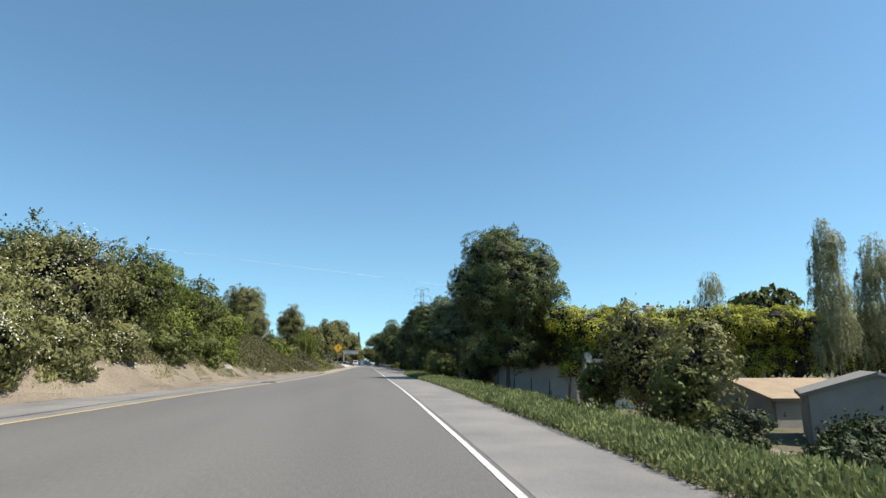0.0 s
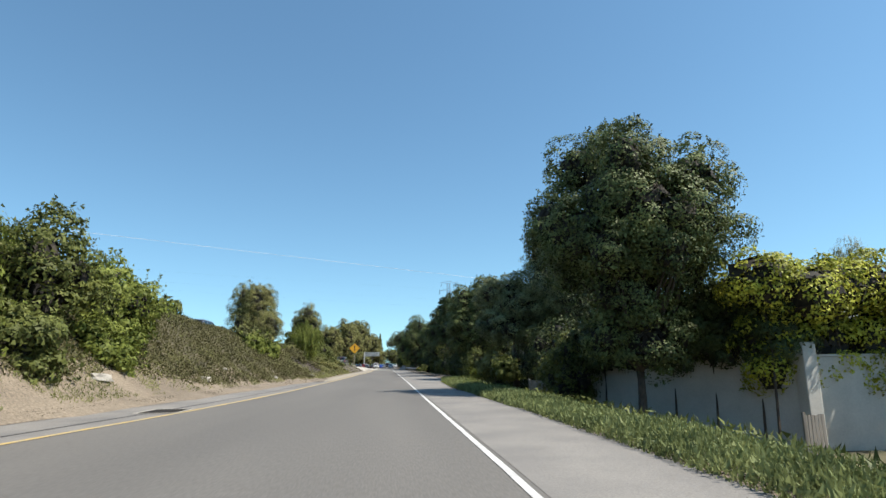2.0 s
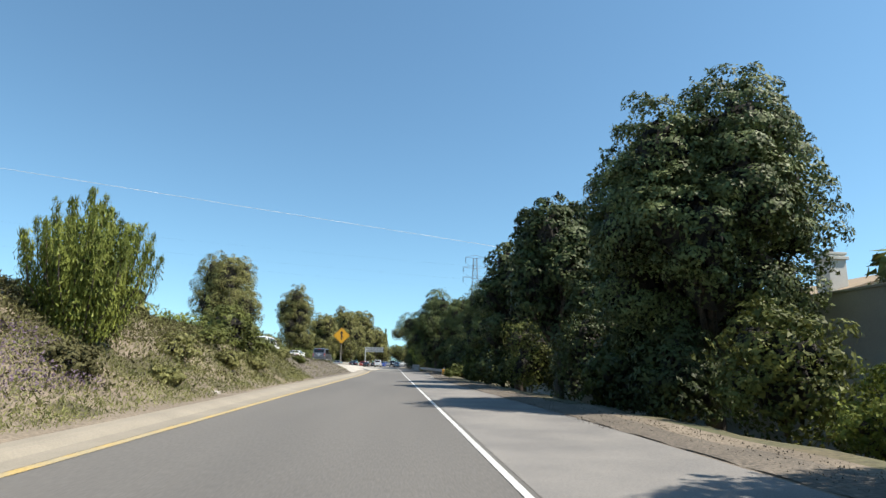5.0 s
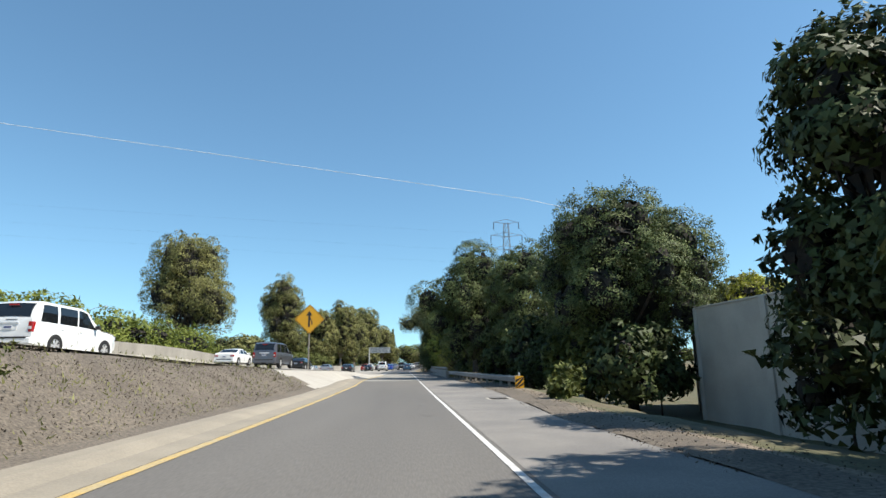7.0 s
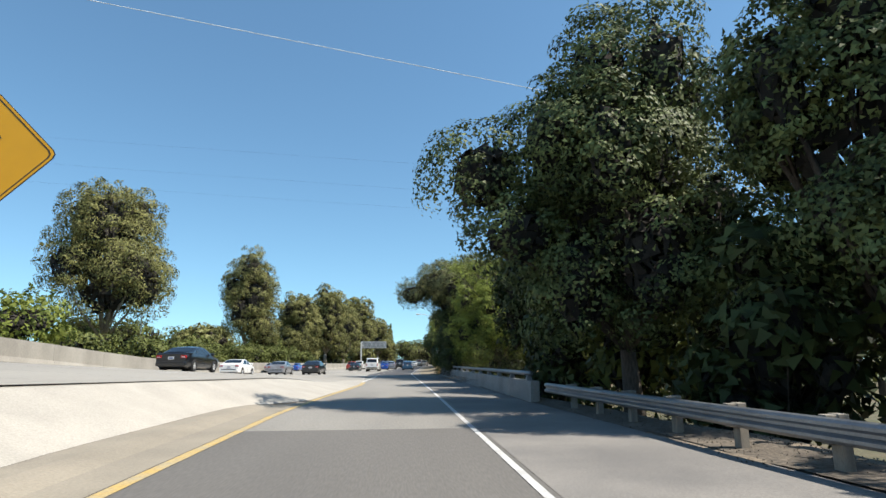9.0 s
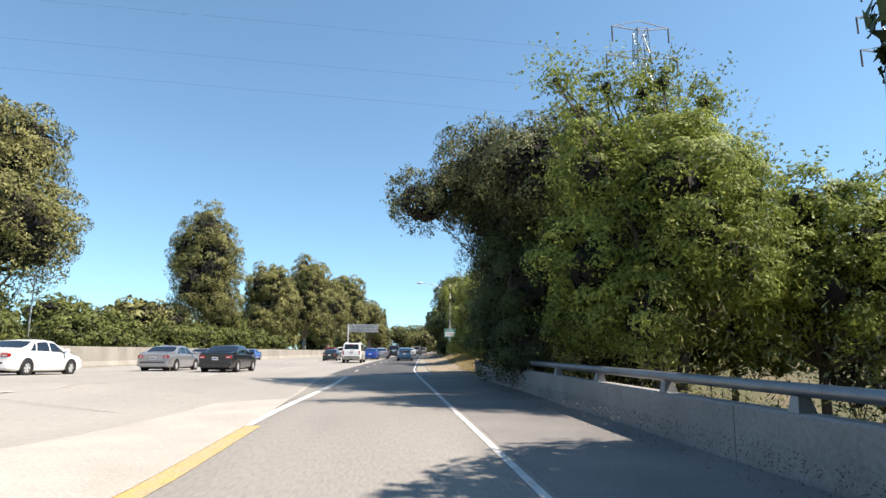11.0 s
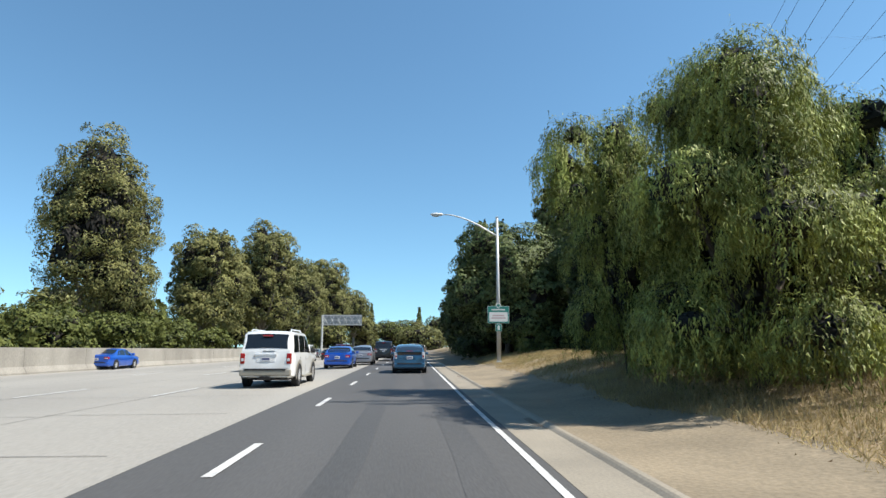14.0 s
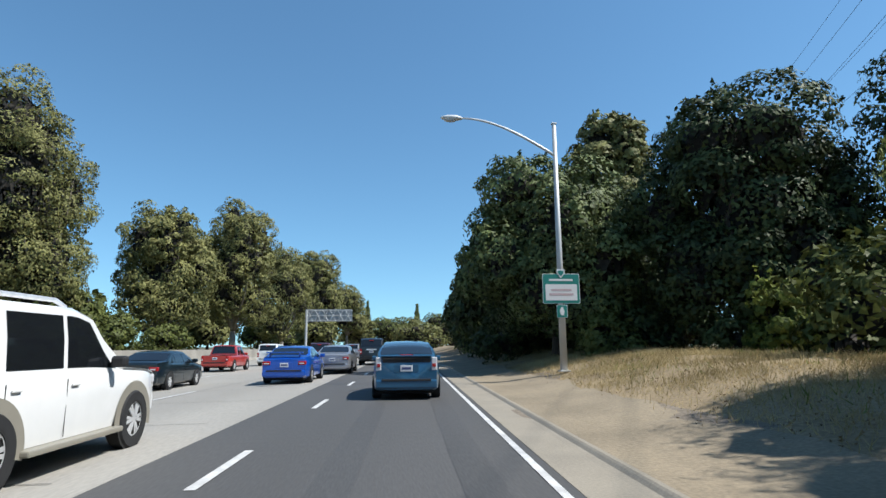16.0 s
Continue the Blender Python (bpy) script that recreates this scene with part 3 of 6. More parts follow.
oak(6.9, 200, 0.6, 11.2, 5.0, BROWN_OAK, 190000, 0.085, hull=0.6, fine=True, n=12, clump=0.26, ragged=0.25, trunk=0.09, label="leaning tree with dark brownish green crown over the bridge wall", extra=[(4.6, 192.5, 7.4, 2.2, 2.2, 1.7), (6.5, 191.3, 7.2, 2.2, 2.2, 1.7), (3.2, 194.8, 8.3, 1.8, 1.8, 1.5), (0.7, 197.0, 7.3, 1.6, 1.6, 1.4), (2.4, 197.5, 8.3, 2.0, 2.0, 1.7), (3.5, 198.5, 7.4, 1.9, 1.9, 1.8), (4.2, 198, 8.8, 2.0, 2.0, 1.7), (7.5, 195.5, 5.5, 2.4, 2.4, 2.4), (6.8, 198.5, 3.2, 2.0, 2.0, 2.0), (6.4, 196, 8.2, 2.2, 2.2, 2.2), (8.5, 193.5, 3.6, 2.2, 2.2, 2.2)])
tree("bush", 5.0, 194.4, ground_z(5.0, 194.4), [(4.1, 192.6, 1.3, 1.1, 1.2, 1.3), (3.8, 194.2, 1.6, 1.3, 1.3, 1.5), (3.6, 195.6, 1.9, 1.2, 1.1, 1.5), (4.3, 193.4, 3.4, 1.5, 1.6, 1.6), (3.9, 195.4, 4.0, 1.4, 1.4, 1.8), (4.2, 196.2, 5.8, 1.6, 1.5, 1.6)], SHADED_OAK, 105000, 0.062, "dark leafy bush hanging over the bridge wall", "bush", trunk=0.08, seed=905, clump=0.26, aspect=0.6, ragged=0.45, hull=0.62, sprig=0.4, rise=0.4, fine=True)
oak(8.6, 202.5, 0.0, 11.5, 4.2, SHADED_OAK, 115000, 0.075, hull=0.74, fine=True, label="dense shade-darkened tree beside the end of the bridge wall")
oak(6.2, 188, 0.3, 7.8, 3.1, LIGHT, 110000, 0.088, n=9, aspect=0.5, name="ash_tree", label="light green tree with loose leafy shoots by the bridge", ragged=0.45, trunk=0.16, stems=2, hull=0.5, sprig=0.7, extra=[(5.2, 188, 8.3, 0.45, 0.45, 0.55), (6.8, 188, 8.5, 0.5, 0.5, 0.6), (7.9, 188, 8.0, 0.45, 0.45, 0.7), (3.7, 187.5, 8.2, 0.4, 0.4, 0.35), (4.3, 187.7, 7.5, 0.4, 0.4, 0.5), (6.0, 187.6, 8.0, 0.45, 0.45, 0.5)])
oak(11.3, 189, 0.0, 6.6, 2.9, LIGHT, 45000, 0.11, aspect=0.5, name="ash_tree", label="light green bushy tree below the bridge rail", ragged=0.5, trunk=0.14, hull=0.5, sprig=0.6)
oak(13.5, 197, -0.5, 7.5, 3.2, SHRUB, 18000, 0.24, name="ash_tree", label="grey-green bushy tree beyond the bridge rail", trunk=0.14)

PEPPER_LABEL = "weeping pepper tree with long hanging yellowish green foliage"


def pepper(x, y, zb, zt, rx, count=30000, leaf=None, weep=1.7, label=PEPPER_LABEL, name="pepper_tree", size=0.15, extra=(), trunk=0.2, hull=0.66):
    """Domes of foliage at several heights, each with strands hanging from its rim."""
    S[0] += 1
    h = zt - zb
    g = random.Random(S[0])
    domes = [(x, y, zb + h * 0.48, rx * 0.5, rx * 0.5, h * 0.46), (x, y, zt - h * 0.16, rx * 0.42, rx * 0.42, h * 0.16)]
    for ring, (k, q, zz) in enumerate(((3, 0.48, 0.74), (5, 0.68, 0.47), (5, 0.74, 0.20))):
        for i in range(k):
            a = 2 * math.pi * (i + g.uniform(-0.25, 0.25)) / k + ring
            s = g.uniform(0.30, 0.44)
            domes.append((x + rx * q * math.cos(a), y + rx * q * math.sin(a), zb + h * (zz + g.uniform(-0.07, 0.09)), rx * s, rx * s, h * g.uniform(0.07, 0.10)))
    return tree(name, x, y, ground_z(x, y), domes + list(extra), leaf or PEPPER, count, size, label, trunk=trunk, seed=S[0], aspect=0.22, hang=3.0, weep=weep, clump=0.3, ragged=0.4, hull=hull)


pepper(6.4, 220.5, 0.5, 7.8, 2.5, 150000, size=0.105, weep=1.3)
pepper(10.4, 226.5, 1.2, 10.0, 2.8, 100000, size=0.125, hull=0.76)
pepper(15.4, 228, 1.6, 10.4, 2.8, 70000, size=0.15, hull=0.76)
pepper(6.2, 226.2, 0.8, 8.6, 1.6, 70000, size=0.12, weep=1.2, trunk=0.03, extra=[(4.4, 225.8, 6.6, 0.8, 0.8, 0.7), (5.0, 226.4, 7.7, 0.8, 0.8, 0.6), (4.6, 225.2, 5.6, 0.6, 0.6, 0.5)])
pepper(10.6, 231, 1.0, 8.2, 3.0, 45000, size=0.15, hull=0.76)
oak(8.6, 253, 0.8, 10.6, 4.9, OAK, 46000, 0.18, n=10, label="dense dark oak behind the street lamp")
oak(15.7, 248, 0.7, 12.3, 4.9, SHADED_OAK, 46000, 0.18, n=10, label="dark spreading oak above dry grass", stems=2)
oak(12.6, 256.5, 0.5, 10.2, 3.6, SHADED_OAK, 34000)
oak(22.5, 243, 0.6, 13.0, 4.6, SHADED_OAK, 26000)
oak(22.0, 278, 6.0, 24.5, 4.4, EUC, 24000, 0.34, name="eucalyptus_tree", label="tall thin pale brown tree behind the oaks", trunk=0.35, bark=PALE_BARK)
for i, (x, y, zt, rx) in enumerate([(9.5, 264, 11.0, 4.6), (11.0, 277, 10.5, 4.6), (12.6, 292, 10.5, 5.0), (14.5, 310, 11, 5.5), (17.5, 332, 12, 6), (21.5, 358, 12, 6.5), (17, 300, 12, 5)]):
    oak(x, y, 0.5, zt, rx, SHADED_OAK, 12000, 0.38)

EUC_LABEL = "tall eucalyptus with rounded brownish green crown"


def euc(x, y, zb, zt, rx, count=24000, size=0.5, leaf=None, n=10):
    S[0] += 1
    z0 = ground_z(max(-110, x), y)
    return tree("eucalyptus_tree", x, y, z0, blob_lobes(S[0], x, y, zb, zt, rx, n), leaf or EUC, count * 1.2, size * 0.85, EUC_LABEL, trunk=0.5, seed=S[0], bark=PALE_BARK, aspect=0.45, hang=0.6, clump=0.22, ragged=0.3, spread=0.35, rise=0.25, hull=0.6, group="eucalyptus beyond the freeway")


euc(-50.5, 246, 2.5, 31.3, 10.6, 48000, 0.45, n=12)
euc(-36.3, 285, 1.8, 28.0, 7.2, 46000, 0.38, n=12)
euc(-28, 303, 1, 19.5, 6.2, 26000)
euc(-22.4, 316, 1.5, 24.4, 6.2, 28000, n=12)
euc(-20, 345, 1, 22, 6.0, 18000)
euc(-19.5, 400, 3, 29, 8, 20000, 0.7)
euc(-12, 430, 3, 22, 8, 14000, 0.7)
for i, (x, y, zt, rx) in enumerate([(-42, 268, 9, 5), (-33, 290, 8, 4), (-30, 330, 9, 5), (-25, 352, 10, 6), (-16, 372, 9, 6), (-62, 262, 10, 7), (-78, 250, 12, 8), (-70, 300, 12, 9), (-55, 318, 12, 8), (-95, 230, 13, 9), (-8, 440, 11, 7), (2, 470, 13, 9), (14, 500, 15, 9), (26, 480, 15, 9), (34, 270, 12, 6), (38, 300, 13, 7), (34, 330, 13, 7), (40, 370, 14, 8), (46, 420, 14, 9), (36, 215, 10, 6), (42, 240, 11, 6), (30, 180, 9, 5), (32, 160, 9, 5), (28, 95, 8, 5), (36, 85, 9, 5), (44, 60, 9, 5), (50, 40, 9, 5), (46, 20, 8, 5), (-30, 470, 16, 10), (-110, 180, 14, 8), (-95, 130, 14, 7), (-36, 104, 12.5, 4.5), (-47, 100, 18, 3.6), (-33, 110, 11, 3.5)]):
    S[0] += 1
    tree("far_tree", x, y, ground_z(max(-110, x), min(y, 480)), blob_lobes(S[0], x, y, 0.5, zt, rx, 7), SHRUB if i % 2 else OLIVE, 2800, 0.85, "green roadside tree beyond the freeway", seed=S[0], trunk=0.3)
for i in range(22):
    S[0] += 1
    a = -118 + 13.5 * i + 4 * math.sin(i * 2.3)
    y = 470 + 40 * math.sin(i * 1.7) if a > -30 else 330 + 90 * (1 + math.sin(i * 1.3)) / 2
    tree("far_tree", a, y, -1.0, blob_lobes(S[0], a, y, -1.0, 11 + 3 * math.sin(i * 2.9), 10.5, 7), OLIVE if i % 3 else SHRUB, 2600, 1.0, "hazy green tree far beyond the freeway", seed=S[0], trunk=0.3)
for x, y, h in [(-10, 640, 33), (24, 620, 29)]:
    S[0] += 1
    tree("conifer", x, y, -0.5, [(x, y, h * (0.25 + 0.13 * i), h * (0.13 - 0.022 * i), h * (0.13 - 0.022 * i), h * 0.12) for i in range(6)], SHRUB, 7000, 0.9, "tall pointed conifer in the distance", trunk=0.5, seed=S[0])


def shrub(x, y, zb, zt, rx, leaf, count=9000, size=0.16, label="dense green roadside shrub", n=6, name="shrub", **k):
    S[0] += 1
    return tree(name, x, y, min(ground_z(x, y), zb), blob_lobes(S[0], x, y, zb, zt, rx, n), leaf, int(count * 0.8), size * 1.35, label, "shrub", trunk=0.05, seed=S[0], clump=0.3, ragged=0.5, aspect=0.6, hull=0.5, sprig=0.5, rise=0.3, **k)


# bank of shrubs on the left of the ramp
for i, (x, y, zb, zt, rx, leaf) in enumerate([(-16.5, 12, 0.5, 7.2, 3.6, OLIVE), (-15.6, 18, 0.4, 7.0, 3.2, OLIVE), (-14.6, 23, 0.2, 5.2, 2.8, OLIVE), (-18.5, 25, 1.5, 8.8, 3.2, SHRUB), (-14.2, 28.5, 0.4, 7.2, 2.8, OLIVE), (-17.0, 31, 1.5, 8.2, 3.0, SHRUB), (-13.6, 34, 0.5, 7.9, 2.7, SHRUB), (-13.4, 39.5, 0.7, 7.5, 2.6, BRIGHT), (-15.6, 42, 1.5, 8.0, 2.6, SHRUB), (-12.8, 44.5, 0.7, 7.2, 2.3, SHRUB), (-12.4, 49.5, 0.9, 6.4, 2.3, BRIGHT), (-14.4, 52, 1.2, 6.6, 2.2, SHRUB), (-20, 4, 1, 9, 4, OLIVE), (-16, 2, 0.3, 6, 3.2, OLIVE), (-13.6, 17, -0.3, 3.4, 2.2, OLIVE), (-13.4, 21.5, -0.3, 3.2, 2.2, OLIVE), (-13.2, 26, -0.3, 3.2, 2.1, OLIVE), (-13.0, 31, -0.2, 3.4, 2.0, OLIVE), (-17.5, 36.5, 1.5, 8.6, 2.6, SHRUB), (-19, 19, 1.5, 9.0, 3.2, OLIVE), (-12.5, 36.5, -0.2, 3.6, 1.9, SHRUB), (-11.8, 42, -0.1, 3.4, 1.7, SHRUB), (-11.5, 47, 0.0, 3.4, 1.6, BRIGHT)]):
    bush = shrub(x, y, zb, zt, rx, leaf, 13500 if y > 8 else 4000, 0.125, "dense shrub on the roadside bank" + (" dotted with pale flowers" if leaf is OLIVE else ""))
    if leaf is OLIVE:
        lobes = [(a - x, b - y, c - bush.location.z, d, e, f) for a, b, c, d, e, f in blob_lobes(S[0], x, y, zb, zt, rx, 6)]
        quads_object("blossom", crown_leaves(np.random.default_rng(S[0]), lobes, 1500, 0.075, 0.3, 0.9, 0.6), FLOWER, bush, "cream blossoms")
for x, y, zb, zt, rx, leaf, lab in [(-9.4, 104, 0.7, 4.3, 2.2, SHRUB, "round clipped-looking green shrub"), (-11.0, 70.5, 1.2, 4.0, 1.2, BRIGHT, "loose yellow-green shrub on the bank"), (-11.3, 70.5, 2.2, 4.6, 0.9, OLIVE, "loose silvery green shrub on the bank"), (-10.0, 73.0, 1.3, 3.3, 0.9, BRIGHT, "small yellowish shrub on the bank"), (-11.8, 79, 2.6, 4.4, 1.0, OLIVE, "small pale shrub high on the bank"), (-11.5, 96, 2.0, 4.2, 1.2, OLIVE, "small olive shrub on the bank"), (-11.0, 92, 1.8, 5.4, 1.1, SHRUB, "narrow grey-green shrub on the bank")]:
    shrub(x, y, zb, zt, rx, leaf, 7000, 0.15, lab, n=7)
rng = random.Random(8)
for x, y, r, leaf in [(-8.3, 93.5, 0.9, OLIVE), (-7.6, 98, 0.7, OLIVE), (-8.9, 99.5, 0.9, SHRUB), (-7.3, 102, 0.6, OLIVE), (-8.6, 109, 0.8, SHRUB), (-7.9, 112, 0.6, OLIVE), (-9.6, 83, 0.8, HEATHER), (-7.9, 85.5, 0.6, HEATHER), (-8.6, 81, 0.7, HEATHER), (-7.2, 90, 0.5, OLIVE), (-10.3, 84.5, 0.7, OLIVE), (-7.6, 118, 0.5, SHRUB)]:
    g = ground_z(x, y)
    shrub(x, y, g - 0.2, g + r * 0.9, r * 1.3, leaf, 3500, 0.085, "soft low mound of weeds on the bank", n=5)


def broom(x, y, h, spread, stems, label):
    """A vase-shaped shrub: plumes that fan out from the base, each set with narrow upright leaves."""
    g = np.random.default_rng(77)
    z0 = ground_z(x, y)
    root = tagged(new("shrub"), label, "shrub")
    root.location = (x, y, z0)
    tubes, leaves = [], []
    for i in range(stems):
        a, r = 2.4 * i, spread * math.sqrt((i + 0.5) / stems)
        tall = h * (1.0 - 0.38 * (r / spread) ** 2) * g.uniform(0.88, 1.06)
        foot = np.array([0.35 * r * math.cos(a), 0.35 * r * math.sin(a), -0.1])
        tip = np.array([r * math.cos(a), r * math.sin(a), tall])
        mid = (foot + tip) / 2 + np.array([0.16 * r * math.cos(a), 0.16 * r * math.sin(a), 0.0])
        tubes.append(tube_arrays([foot, mid, tip], [0.03, 0.02, 0.005], 5))
        u = g.random(620) ** 0.8
        c = (1 - u)[:, None] ** 2 * foot + (2 * u * (1 - u))[:, None] * mid + (u ** 2)[:, None] * tip
        off = g.normal(size=(620, 3)) * (0.20 * (1 - u) + 0.05)[:, None]
        off[:, 2] *= 0.5
        leaves.append(leaf_quads(g, c + off, unit(off + 0.3 * np.array([math.cos(a), math.sin(a), 0.2])), 0.17, 0.22, 0.4, -3.5))
    v, f = merge(tubes)
    mesh_object("trunk", v, f, BARK, root)
    quads_object("crown", np.concatenate(leaves), BRIGHT, root)


broom(-9.0, 88, 4.15, 1.95, 44, "upright feathery bright green shrub on the bank")
# understory beneath the trees on the right, darkened to fill the shade under crowns
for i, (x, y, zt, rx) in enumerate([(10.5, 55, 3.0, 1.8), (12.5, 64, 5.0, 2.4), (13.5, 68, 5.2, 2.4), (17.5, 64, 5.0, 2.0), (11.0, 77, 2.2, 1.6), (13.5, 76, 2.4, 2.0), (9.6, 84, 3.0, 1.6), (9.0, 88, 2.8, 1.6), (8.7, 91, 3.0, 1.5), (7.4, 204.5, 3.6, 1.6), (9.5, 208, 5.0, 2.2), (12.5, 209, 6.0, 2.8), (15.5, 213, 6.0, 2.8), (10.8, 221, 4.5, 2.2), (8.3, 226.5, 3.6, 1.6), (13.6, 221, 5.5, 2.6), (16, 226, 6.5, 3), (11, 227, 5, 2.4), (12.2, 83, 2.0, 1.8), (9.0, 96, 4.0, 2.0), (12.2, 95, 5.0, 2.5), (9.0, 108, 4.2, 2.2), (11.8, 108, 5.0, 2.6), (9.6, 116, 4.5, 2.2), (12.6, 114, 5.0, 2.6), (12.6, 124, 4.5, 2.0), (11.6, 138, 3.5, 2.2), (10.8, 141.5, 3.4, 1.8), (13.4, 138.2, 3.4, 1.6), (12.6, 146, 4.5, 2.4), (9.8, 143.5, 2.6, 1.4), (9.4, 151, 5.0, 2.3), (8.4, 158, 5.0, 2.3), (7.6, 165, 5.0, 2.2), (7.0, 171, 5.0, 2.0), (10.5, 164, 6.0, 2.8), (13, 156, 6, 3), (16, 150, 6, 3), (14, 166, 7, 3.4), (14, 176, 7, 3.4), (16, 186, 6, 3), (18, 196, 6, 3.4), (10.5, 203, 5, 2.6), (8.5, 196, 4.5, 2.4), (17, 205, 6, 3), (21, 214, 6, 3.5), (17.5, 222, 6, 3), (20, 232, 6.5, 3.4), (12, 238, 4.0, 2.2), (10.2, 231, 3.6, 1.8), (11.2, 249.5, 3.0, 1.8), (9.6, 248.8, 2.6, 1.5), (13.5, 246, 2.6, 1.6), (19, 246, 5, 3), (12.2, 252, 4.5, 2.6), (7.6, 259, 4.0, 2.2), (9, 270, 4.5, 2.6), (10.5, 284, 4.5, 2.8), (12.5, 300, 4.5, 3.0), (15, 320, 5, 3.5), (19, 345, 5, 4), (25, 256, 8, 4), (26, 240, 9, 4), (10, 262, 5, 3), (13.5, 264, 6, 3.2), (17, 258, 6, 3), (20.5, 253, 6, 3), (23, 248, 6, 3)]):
    shrub(x, y, min(-0.4, ground_z(x, y)), zt, rx, OLIVE if 205 < y < 232 and x > 9 else SHADED_OAK if i % 3 else SHRUB, 8000 if y < 110 or 190 < y < 230 else 5000 if 230 <= y < 262 else 2800, 0.105 if 205 < y < 232 else 0.105 if y < 110 or 190 < y < 230 else 0.17 if 230 <= y < 262 else 0.26, "dark green understory bush filling shade below the roadside trees")
# hedge and bushes beyond the freeway
for x, y, zt, rx in [(-33, 150, 6, 5), (-32, 160, 5.6, 5), (-31, 170, 5.2, 5), (-31, 180, 5, 5), (-31, 192, 4.5, 4.5), (-32, 236, 4.5, 3.5), (-34, 246, 5, 4), (-32, 256, 4, 3.5), (-31, 266, 4.5, 3.5), (-33, 222, 4, 3.5), (-34, 208, 4, 4), (-29, 276, 4, 3.5), (-28, 288, 4, 3), (-26, 298, 3.5, 3)]:
    shrub(x, y, -2.0, zt + (2.0 if y < 200 else 0.6), rx * 1.15, BRIGHT if x < -30 and y < 200 else SHRUB, 9000, 0.27, "green hedge bush beyond the freeway wall", n=8)
# verge shrubs on the right
for x, y, zb, zt, rx, leaf, lab in [(15.9, 33, -2.0, 4.6, 2.2, OLIVE, "tall loose olive shrub below the verge"), (16.2, 27.5, -2.2, 4.0, 2.1, OLIVE, "broad yellowish shrub below the verge"), (15.0, 27, -2.2, 1.2, 1.8, SHRUB, "dark green shrub below the verge"), (14.2, 34.5, -1.8, 1.2, 1.5, SHRUB, "dark green shrub below the verge"), (18.6, 38, -2.2, 2.6, 1.7, BRIGHT, "light green young shrub by the pillar"), (9.2, 71.5, 0.0, 2.4, 1.6, OLIVE, "olive green bush on the grassy verge"), (9.0, 66, -0.2, 1.6, 1.2, SHRUB, "grey-green bush under the oak"), (12.0, 60, -1.5, 3.2, 1.6, SHRUB, "grey-leaved shrub in the shade of oaks"), (8.6, 92, -0.3, 2.2, 1.3, SHRUB, "leafy shrub under the oak"), (9.8, 147, -0.5, 3.2, 2.4, SHADED_OAK, "dark ivy-covered bush behind the rail"), (6.6, 131.5, -0.1, 0.9, 0.5, SHRUB, "small weedy bush at the shoulder"), (5.6, 129.0, -0.1, 0.45, 0.35, SHRUB, "small weed at the shoulder"), (9.8, 216, 0.2, 1.4, 1.0, BRIGHT, "low green bush in the dry grass"), (11.4, 222, 0.3, 2.0, 1.4, SHRUB, "low bush under pepper trees"), (8.8, 206.5, 0.0, 2.0, 1.3, BRIGHT, "green bush beside the end of the wall"), (13.4, 243.5, 0.5, 3.4, 1.2, BRIGHT, "bright green sapling before the oaks")]:
    shrub(x, y, zb, zt, rx, leaf, 6500, 0.15, lab)
# pale weeping trees far right
for x, y, zt, rx in [(36.2, 41, 13.0, 1.5), (41.5, 42, 12.0, 2.0), (52, 82, 15.5, 3.2)]:
    pepper(x, y, 1.0, zt, rx, 46000, BIRCH, 2.6, "slender pale weeping birch beyond the houses", "birch_tree", size=0.2, trunk=0.07, hull=0)
# added tree, hidden behind the first, to block sun from the one beyond
pepper(7.4, 223.6, 0.8, 9.0, 2.0, 70000, size=0.11, weep=1.4)
for x, y, zt, rx in [(14.6, 16.5, -0.9, 1.5), (17.2, 18.6, -0.8, 1.6), (19.8, 21.5, -1.0, 1.5), (12.6, 20.5, -0.8, 1.4), (15.0, 22.5, -0.7, 1.4)]:
    shrub(x, y, -2.7, zt, rx, SHADED_OAK, 6000, 0.12, "dark low bush in the yard before the sheds")
shrub(11.0, 79.5, -1.0, 2.3, 1.7, OLIVE, 16000, 0.07, "loose olive green bush before the sound wall")
shrub(9.4, 80.5, -0.6, 1.6, 1.1, BRIGHT, 9000, 0.065, "light green weedy bush at the shoulder")
shrub(12.6, 72.5, -1.0, 4.4, 2.0, GREY_OAK, 14000, 0.09, "grey-green bush under the spreading oak")


# ---- dirt edges and planted strips ----
def edge_noise(y, k=0.0):
    return 0.5 * noise.noise((y * 0.25, k, 0)) + 0.25 * noise.noise((y * 0.9, k, 5))


strip("verge_dirt_left", -40, 113, lambda y: track(y) + left_edge(y) - 2.6 + 1.4 * smooth(46, 56, y) + 0.5 * smooth(75, 90, y) - 1.2 * edge_noise(y), lambda y: track(y) + left_edge(y) + (0.22 + 0.5 * edge_noise(y, 4)) * smooth(78, 70, y) + 0.03, lambda x, y: max(ground_z(x, y), 0.08 * smooth(76, 82, y)) + 0.012, DIRT, 0.5, "bare tan dirt beside the ramp", "ground", cuts=4)
strip("verge_mulch", 112, 141, lambda y: track(y) + left_edge(y) - 1.5, lambda y: track(y) + left_edge(y) + 0.03, lambda x, y: max(ground_z(x, min(y, 138.8)), 0.095) + 0.012, CHIPS, 0.5, "brown bark mulch against the kerb", "ground", cuts=3)
# darker chip brown puts the trees' shade into this dirt strip
strip("verge_dirt_right", 70, 176, lambda y: track(y) + right_edge(y) - 0.2 * edge_noise(y, 7), lambda y: track(y) + right_edge(y) + 1.0 + 0.6 * edge_noise(y, 2), lambda x, y: max(ground_z(x, y), 0.0) + 0.014, CHIPS, 0.5, "dry leaf litter and dirt beside the shoulder", "ground", cuts=4)
